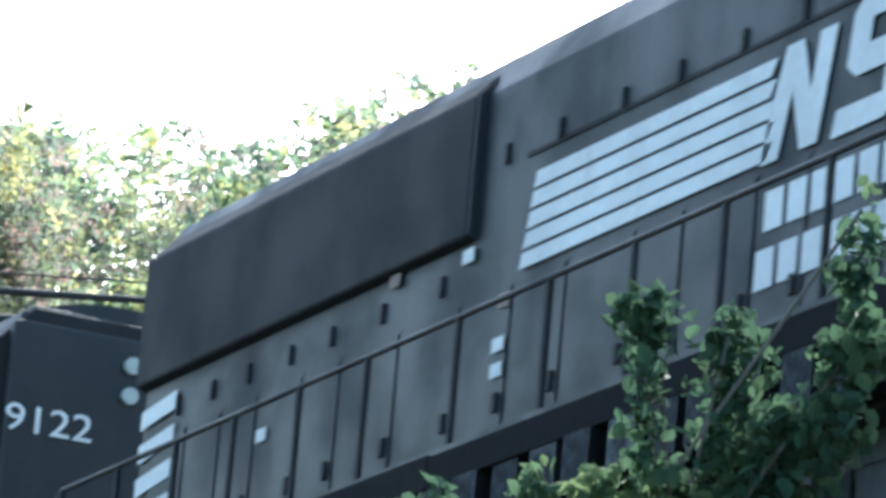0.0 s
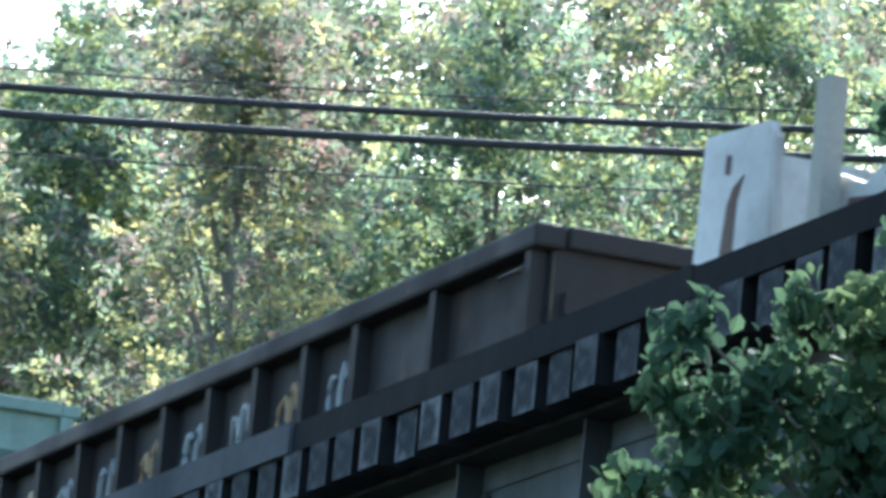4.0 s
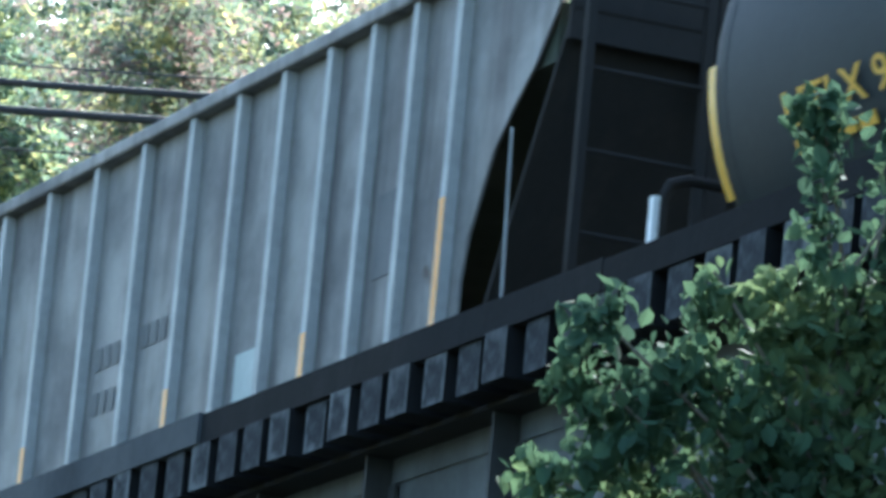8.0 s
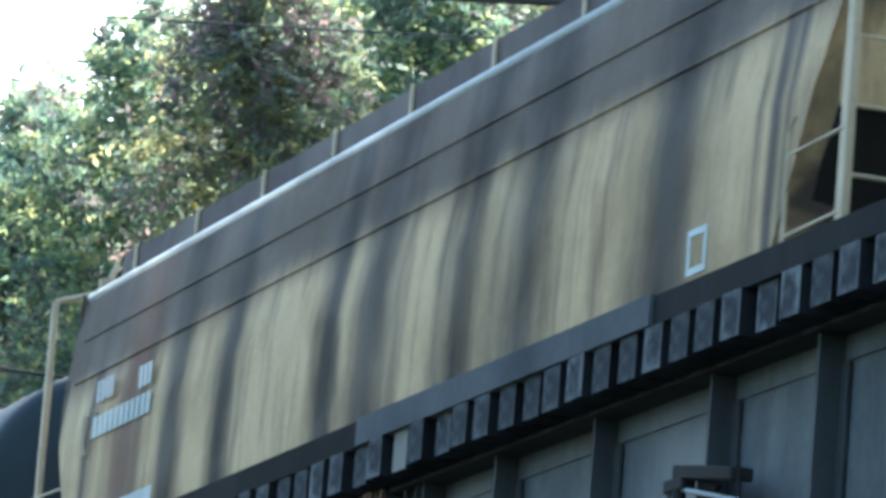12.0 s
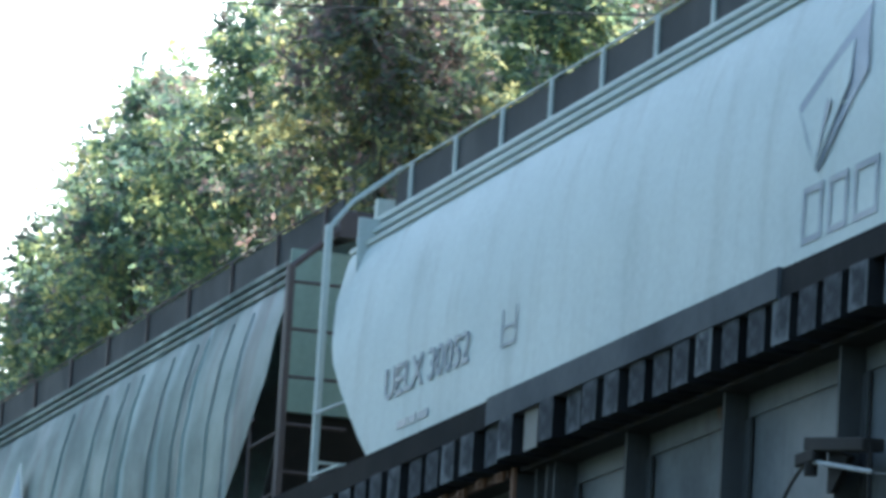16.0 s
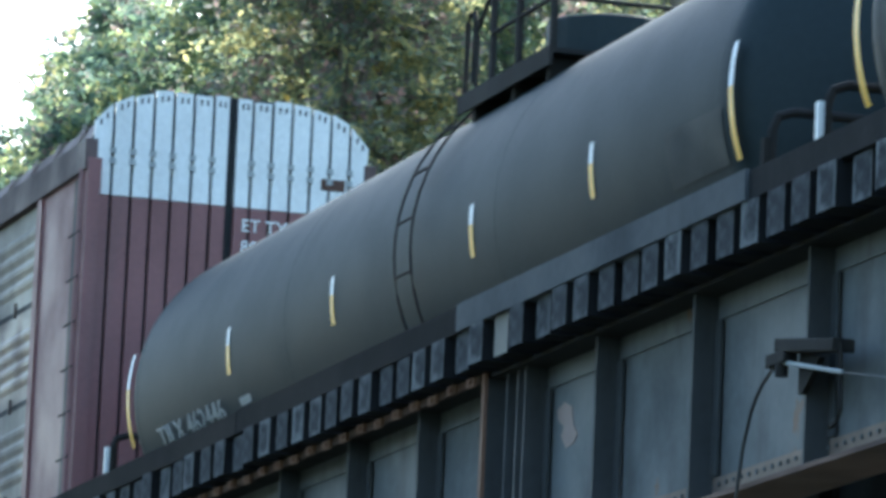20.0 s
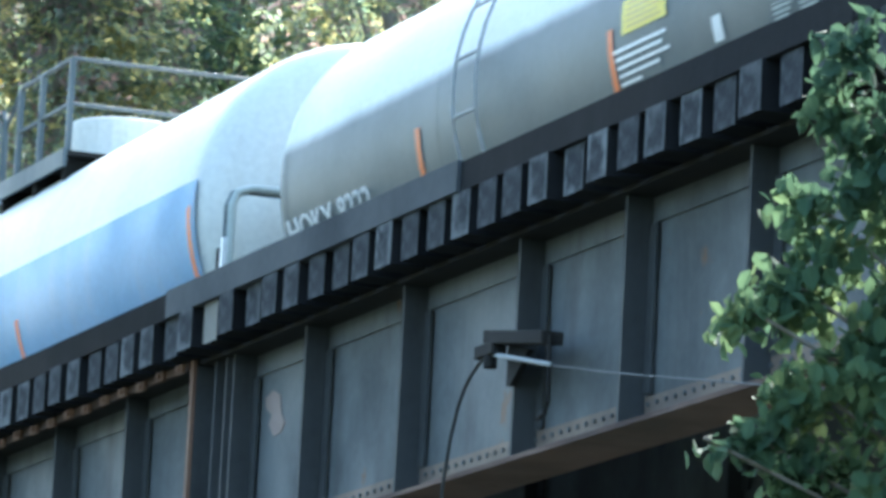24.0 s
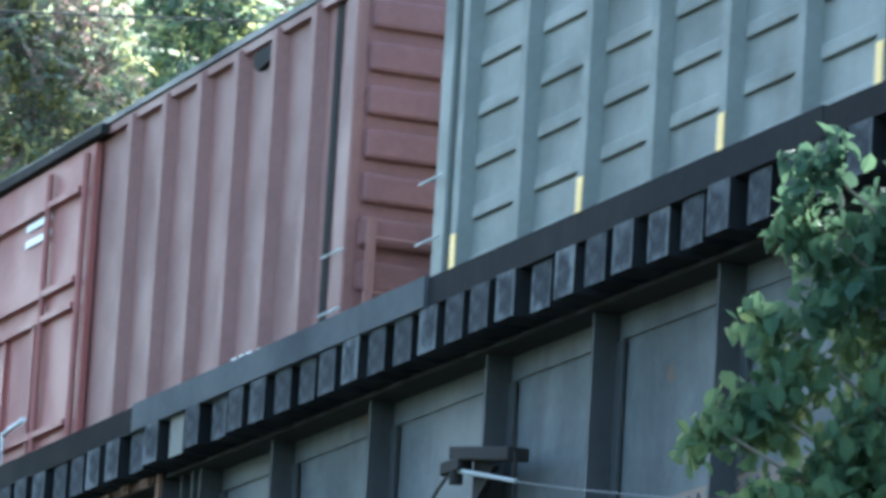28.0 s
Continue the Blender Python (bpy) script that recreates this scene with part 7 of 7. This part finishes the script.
# ---- trees ----
def leaves(clumps, count, size, seed, droop=0.3, narrow=0.45, full=False, shell=0.55, out=0.25):
    rnd = np.random.RandomState(seed)
    cl = np.array(clumps, float)
    wgt = cl[:, 3] * cl[:, 4] * cl[:, 5]
    ids = rnd.choice(len(cl), count, p=wgt / wgt.sum())
    d = rnd.normal(size=(count, 3))
    d /= np.linalg.norm(d, axis=1)[:, None]
    rad = rnd.rand(count) ** shell
    ctr = cl[ids, :3] + d * rad[:, None] * cl[ids, 3:6]
    nrm = d * out + rnd.normal(size=(count, 3)) * 0.7 + np.array([0, 0, 0.5])
    nrm /= np.linalg.norm(nrm, axis=1)[:, None]
    t = rnd.normal(size=(count, 3)) + np.array([0, 0, -droop])
    t -= (t * nrm).sum(1)[:, None] * nrm
    t /= np.linalg.norm(t, axis=1)[:, None]
    b = np.cross(nrm, t)
    s = size * (0.6 + 0.8 * rnd.rand(count))[:, None]
    if full:
        sh = ((-0.5, 0.0, 0.0), (-0.22, 0.42, 0.07), (0.15, 0.44, 0.04), (0.55, 0.0, -0.14), (0.15, -0.44, 0.04), (-0.22, -0.42, 0.07))
        tri = ((0, 1, 3), (1, 2, 3), (0, 3, 5), (3, 4, 5))
    else:
        sh = ((-0.5, 0.0, 0.0), (-0.08, 0.5, 0.06), (0.55, 0.0, -0.08), (-0.08, -0.5, 0.06))
        tri = ((0, 1, 2), (0, 2, 3))
    v = np.stack([ctr + t * s * u + b * s * narrow * q + nrm * s * k for u, q, k in sh], 1).reshape(-1, 3)
    me = bpy.data.meshes.new("crown")
    idx = np.arange(count * len(sh)).reshape(-1, len(sh))
    f = np.concatenate([idx[:, list(q)] for q in tri])
    me.from_pydata(v.tolist(), [], f.tolist())
    return me


def sprays(clumps, number, length, leaf, seed, per=11, shell=0.45):
    """Feathery foliage: twigs set through the clumps and pointing out of them, each with two rows of leaflets."""
    rnd = np.random.RandomState(seed)
    cl = np.array(clumps, float)
    wgt = (cl[:, 3] * cl[:, 5]) ** 1.1
    ids = rnd.choice(len(cl), number, p=wgt / wgt.sum())
    d = rnd.normal(size=(number, 3))
    d /= np.linalg.norm(d, axis=1)[:, None]
    base = cl[ids, :3] + d * (rnd.rand(number) ** shell)[:, None] * cl[ids, 3:6] * 0.85
    way = d * 0.8 + rnd.normal(size=(number, 3)) * 0.35 + np.array([0, 0, 0.25])
    way /= np.linalg.norm(way, axis=1)[:, None]
    flat = rnd.normal(size=(number, 3)) * 0.45 + np.array([0, 0, 1.0])
    across = np.cross(flat, way)
    across /= np.linalg.norm(across, axis=1)[:, None]
    up = np.cross(way, across)
    span = length * (0.6 + 0.8 * rnd.rand(number))
    f = np.linspace(0.12, 1.0, per)
    sgn = np.where(np.arange(per) % 2 == 0, 1.0, -1.0)
    sgn[-1] = 0.0
    fall = -0.35 * f ** 2
    ctr = base[:, None, :] + way[:, None, :] * (f * 1.0)[None, :, None] * span[:, None, None]
    ctr[:, :, 2] += fall[None, :] * span[:, None]
    t = across[:, None, :] * sgn[None, :, None] + way[:, None, :] * 0.55 + rnd.normal(size=(number, per, 3)) * 0.3
    t[:, :, 2] -= 0.25
    t /= np.linalg.norm(t, axis=2)[:, :, None]
    nrm = up[:, None, :] + rnd.normal(size=(number, per, 3)) * 0.4
    b = np.cross(nrm, t)
    b /= np.linalg.norm(b, axis=2)[:, :, None]
    s = leaf * (0.65 + 0.7 * rnd.rand(number, per))[:, :, None]
    sh = ((0.0, 0.0), (0.4, 0.24), (1.0, 0.0), (0.4, -0.24))
    v = np.stack([ctr + t * s * u + b * s * q for u, q in sh], 2).reshape(-1, 3)
    me = bpy.data.meshes.new("crown")
    idx = np.arange(number * per * 4).reshape(-1, 4)
    me.from_pydata(v.tolist(), [], idx.tolist())
    return me


def tree(bearing, r, top, spread, low, n, size, material, seed, label, name="tree"):
    """A broadleaved tree: tapered trunk, limbs that fork into clumps, and a ragged crown."""
    rnd = random.Random(seed)
    x, y, _ = polar(bearing, 0, r)
    z1 = EYE[2] + r * math.tan(radians(top))
    w = r * math.tan(radians(spread))
    tr = thing(name, label, "tree", "trees behind the tracks", at=pose(x, y, 0))
    h0 = EYE[2] + r * math.tan(radians(low))

    def limb(pts, r0, r1):
        k = len(pts)
        return Geo().rings([[(p[0] + q * math.cos(math.pi * j / 4), p[1] + q * math.sin(math.pi * j / 4), p[2]) for j in range(8)]
                            for p, q in ((p, r0 + (r1 - r0) * i / (k - 1)) for i, p in enumerate(pts))])
    part("trunk", limb([(0, 0, 0), (0.15, 0.1, h0 * 0.5), (-0.15, 0.15, h0), (0.0, 0.0, h0 + (z1 - h0) * 0.8)], 0.17, 0.03), BARK, tr, smooth=True)
    clumps = []
    for i in range(100):
        f = 0.84 * rnd.random() ** 0.9
        z = h0 + (z1 - h0) * f
        ww = w * (1 - f ** 2.4) ** 0.55 * rnd.uniform(0.85, 1.12)
        a = rnd.uniform(0, 2 * math.pi)
        d = ww * math.sqrt(rnd.random())
        cx, cy = d * math.cos(a), d * math.sin(a)
        rc = rnd.uniform(0.3, 0.8)
        clumps.append((cx, cy, min(z, z1 - rc * 0.8), rc, rc, rc * rnd.uniform(0.6, 1.0)))
        if i % 3 == 0:
            part("limb", limb([(0, 0, max(z - 2.2, h0 * 0.6)), (cx * 0.45, cy * 0.45, z - 0.9), (cx, cy, clumps[-1][2])], 0.05, 0.01), BARK, tr)
    for i in range(26):
        a = rnd.uniform(0, 2 * math.pi)
        d = w * rnd.uniform(0.0, 0.95)
        zt = h0 + (z1 - h0) * max(0.3, 1 - (d / w) ** 2.0 * 0.6)
        clumps.append((d * math.cos(a), d * math.sin(a), zt - rnd.uniform(0.5, 1.2), 0.32, 0.32, rnd.uniform(0.6, 1.2)))
    part("crown", sprays(clumps, int(n * 0.19), 0.46, size * 1.0, seed), material, tr)
    return tr


G1 = "leafy green tree with sunlit yellowish leaves"
G2 = "slender tree with leaves turning reddish brown"
for i, (b, r, top, sp, low, n, size, m, lab) in enumerate((
        (65.9, 72, 15.8, 1.7, 7.5, 13000, 0.125, LEAF_A, G1), (64.3, 84, 13.4, 1.3, 7.0, 9000, 0.14, LEAF_A, G1), (68.4, 76, 15.05, 1.9, 7.5, 17000, 0.13, LEAF_A, G1), (70.9, 70, 15.15, 1.35, 7.5, 12000, 0.12, LEAF_B, G2),
        (72.5, 80, 14.35, 1.6, 7.5, 16000, 0.13, LEAF_A, G1), (74.1, 76, 13.85, 1.5, 7.0, 17000, 0.13, LEAF_B, G2), (75.35, 82, 13.0, 1.35, 6.5, 16000, 0.13, LEAF_A, G1), (76.4, 86, 12.05, 0.95, 6.0, 13000, 0.135, LEAF_A, G1),
        (77.15, 92, 10.6, 0.6, 5.5, 7000, 0.135, LEAF_A, G1), (66.9, 96, 14.0, 2.2, 7.0, 16000, 0.15, LEAF_B, G2), (70.0, 95, 13.9, 2.3, 7.0, 17000, 0.15, LEAF_A, G1), (73.0, 97, 13.3, 2.1, 6.5, 17000, 0.15, LEAF_A, G1),
        (75.4, 100, 11.6, 1.6, 6.0, 12000, 0.15, LEAF_A, G1), (68.6, 88, 11.5, 2.4, 6.0, 15000, 0.15, LEAF_B, G2), (71.6, 88, 11.5, 2.4, 6.0, 15000, 0.15, LEAF_A, G1), (78.35, 110, 8.8, 0.36, 6.5, 5200, 0.13, LEAF_A, G1))):
    tree(b, r, top, sp, low, n, size, m, 11 + i, lab)

# the wood behind the single trees
rnd = random.Random(21)
LINE = ((60.0, 13.0), (63.8, 13.2), (64.5, 15.0), (65.5, 15.8), (67.2, 15.95), (67.8, 15.0), (68.4, 15.05), (70.0, 15.0), (71.0, 15.1), (72.5, 14.1), (74.0, 13.6), (75.4, 12.45), (76.4, 11.9), (77.0, 11.0), (77.4, 10.1), (77.8, 8.8))
for lay, (r0, r1, number, count, size, m) in enumerate(((93, 97, 640, 125000, 0.17, LEAF_B), (102, 107, 520, 145000, 0.27, LEAF_A), (109, 112, 420, 100000, 0.5, LEAF_A))):
    clumps = []
    for i in range(number):
        bb, rr = rnd.uniform(60.5, 77.5 if lay < 2 else 75.5), rnd.uniform(r0, r1)
        cap = float(np.interp(bb, [q[0] for q in LINE], [q[1] for q in LINE])) - (1.6 if lay == 2 else 0)
        rc = rnd.uniform(0.5, 1.3)
        lift = rnd.random() ** 0.85
        px, py, pz = polar(bb, 5.0 + (cap - 5.0) * lift, rr)
        if lift > 0.86:
            clumps.append((px, py, pz - rc * 0.9, rc * 0.45, rc * 0.45, rc))
        else:
            clumps.append((px, py, pz - rc * 0.7, rc, rc, rc * 0.8))
    for i in range(170 if lay < 2 else 0):
        bb, rr = rnd.uniform(64.2, 77.6), rnd.uniform(r0, r1)
        cap = float(np.interp(bb, [q[0] for q in LINE], [q[1] for q in LINE]))
        px, py, pz = polar(bb, cap + rnd.uniform(-0.9, 0.25), rr)
        rc = rnd.uniform(0.35, 0.75)
        clumps.append((px, py, pz - rc, rc, rc, rc * 1.4))
    wood = part("woodland", sprays(clumps, count // 9, 0.7, size * 0.85, 300 + lay) if lay < 2 else leaves(clumps, count, size, 300 + lay, 0.3, 0.6), m)
    tagged(wood, "dense leafy woodland in green and yellow behind the line" if lay else "leafy woodland edge with leaves turning brown and yellow", "woodland", kind="stuff")

# unseen woods added on the near side, behind the camera, to block low sky
rnd = random.Random(4)
for i in range(9):
    bx = -95 + 22 * i + rnd.uniform(-4, 4)
    by = -20 - rnd.uniform(0, 9)
    h = rnd.uniform(11, 15)
    w = thing("tree", "unseen dark tree added on the near side to block low sky", "tree", "woods behind", at=pose(bx, by, 0))
    part("trunk", Geo().tube([(0, 0, 0), (0.1, 0, 3), (0, 0.1, h * 0.7)], 0.3, 8), BARK, w)
    part("crown", leaves([(rnd.uniform(-8, 8), rnd.uniform(-3, 3), rnd.uniform(2, h), 4, 3, 2.2) for _ in range(20)], 2600, 1.1, 200 + i, 0.2, 0.8), SCREEN_LEAF, w)

# the sapling in front of the bridge
x, y, _ = polar(64.0, 0, 20.5)
bush = thing("sapling", "leafy green sapling growing close in front of the bridge", "sapling", at=pose(0, 0, 0))
part("trunk", Geo().tube([(x, y, 0), (x + 0.05, y, 2.5), (x - 0.02, y + 0.05, 4.2), (x, y, 5.4)], 0.022, 8), BARK, bush)
clumps = []
for b, e, r, rc, h in ((62.4, 14.6, 20.3, 0.10, 0.36), (62.5, 13.2, 20.3, 0.16, 0.3), (63.0, 12.6, 20.5, 0.22, 0.3), (63.6, 13.4, 20.6, 0.15, 0.3), (64.45, 13.95, 20.4, 0.13, 0.14), (64.4, 13.2, 20.4, 0.1, 0.25), (63.9, 12.0, 20.6, 0.26, 0.3), (64.6, 12.0, 20.4, 0.2, 0.22),
                       (65.35, 12.25, 20.3, 0.1, 0.14), (65.6, 11.5, 20.4, 0.2, 0.2), (66.45, 11.75, 20.2, 0.12, 0.14), (66.5, 11.2, 20.3, 0.14, 0.14), (66.0, 10.8, 20.4, 0.24, 0.25), (64.6, 10.8, 20.5, 0.34, 0.4), (63.2, 11.0, 20.5, 0.3, 0.4), (66.6, 10.0, 20.3, 0.16, 0.22), (67.0, 9.5, 20.3, 0.14, 0.15),
                       (67.35, 9.3, 20.2, 0.08, 0.08), (65.6, 9.5, 20.4, 0.28, 0.4), (64.2, 9.2, 20.5, 0.36, 0.5), (67.2, 8.1, 20.2, 0.1, 0.06), (67.7, 8.1, 20.1, 0.07, 0.05), (66.6, 7.9, 20.3, 0.16, 0.2), (65.4, 7.8, 20.4, 0.34, 0.4), (66.0, 7.0, 20.3, 0.3, 0.3), (64.0, 6.0, 20.4, 0.7, 0.6), (66.9, 8.65, 20.2, 0.12, 0.12), (66.2, 8.7, 20.3, 0.2, 0.2), (65.3, 8.7, 20.4, 0.26, 0.3), (64.9, 8.2, 20.5, 0.3, 0.3), (63.3, 9.8, 20.6, 0.34, 0.4)):
    px, py, pz = polar(b, e, r)
    clumps.append((px, py, pz, rc, rc, h))
    part("twig", Geo().tube([(x, y, pz - 0.7), ((x + px) / 2, (y + py) / 2, pz - 0.25), (px, py, pz + h * 0.6)], 0.008, 5), BARK, bush)
rnd = random.Random(31)
small = list(clumps)
for px, py, pz, rc, _, h in clumps:
    for k in range(2 + int(14 * rc)):
        a, q = rnd.uniform(0, 2 * math.pi), math.sqrt(rnd.random())
        r1 = min(rnd.uniform(0.08, 0.18), rc * 1.2)
        small.append((px + rc * 0.7 * q * math.cos(a), py + rc * 0.7 * q * math.sin(a), pz + h * rnd.uniform(-0.8, 0.8), r1, r1, r1 * rnd.uniform(0.6, 1.0)))
part("crown", leaves(small, 19000, 0.07, 77, 1.7, 0.72, True, 0.6, 0.0), LEAF_NEAR, bush)

# ---- deck timbers, one by one where the view passes ----
me = Geo().box(-0.125, 0.125, 0, 6.6, TIE_BOTTOM, TIE_TOP).mesh("tie")
me.materials.append(TIMBER), me.materials.append(CURB)
# sides and undersides darker than the ends: shade between ties is in the colour
for p in me.polygons:
    p.material_index = 0 if p.normal.y < -0.9 else 1
pale_me = Geo().box(-0.125, 0.125, 0, 6.6, TIE_BOTTOM, TIE_TOP).mesh("tie")
pale_me.materials.append(NEWTIE), pale_me.materials.append(CURB)
for p in pale_me.polygons:
    p.material_index = 0 if p.normal.y < -0.9 else 1
near0 = -32.53
k0, k1 = -70, 75
for k in range(k0, k1):
    j = random.Random(k)
    part("tie", pale_me if k == 0 else me, TIMBER, deck, "paler replaced tie" if k == 0 else "", at=pose(near0 + PITCH * k, EDGE + j.uniform(-0.02, 0.03), j.uniform(-0.006, 0.004), 0, 0, j.uniform(-0.4, 0.4)))
g = Geo()
for k in list(range(-1230, k0)) + list(range(k1, 1400)):
    g.box(near0 + PITCH * k - 0.125, near0 + PITCH * k + 0.125, EDGE, EDGE + 6.6, TIE_BOTTOM, TIE_TOP)
tagged(part("far_ties", g, TIMBER, deck), kind="stuff")

# ---- motion of the train: seconds and metres gone ----
TRAVEL = [(0, -0.00), (1, 13.67), (2, 27.56), (3, 41.40), (4, 55.37), (4.5, 62.45), (6.5, 90.78), (7, 97.88), (8, 112.13), (9, 126.50), (10, 141.16), (11, 155.92), (12, 170.62), (13, 185.35), (13.5, 192.65), (15.5, 221.98), (16, 229.35), (17, 243.99), (18, 258.80), (19, 273.51), (20, 287.92), (21, 302.71), (22, 317.43), (22.5, 324.82), (24.5, 354.26), (25, 361.60), (26, 376.28), (27, 390.80), (28, 405.49)]


def motions():
    for entry in MOVING:
        ob, x0 = entry[0], entry[1]
        turn = entry[2] if len(entry) > 2 else 0
        walk(ob, [(t, pose(x0 - s, FAR_TRACK, RAIL, 0, 0, turn)) for t, s in TRAVEL])


motions()
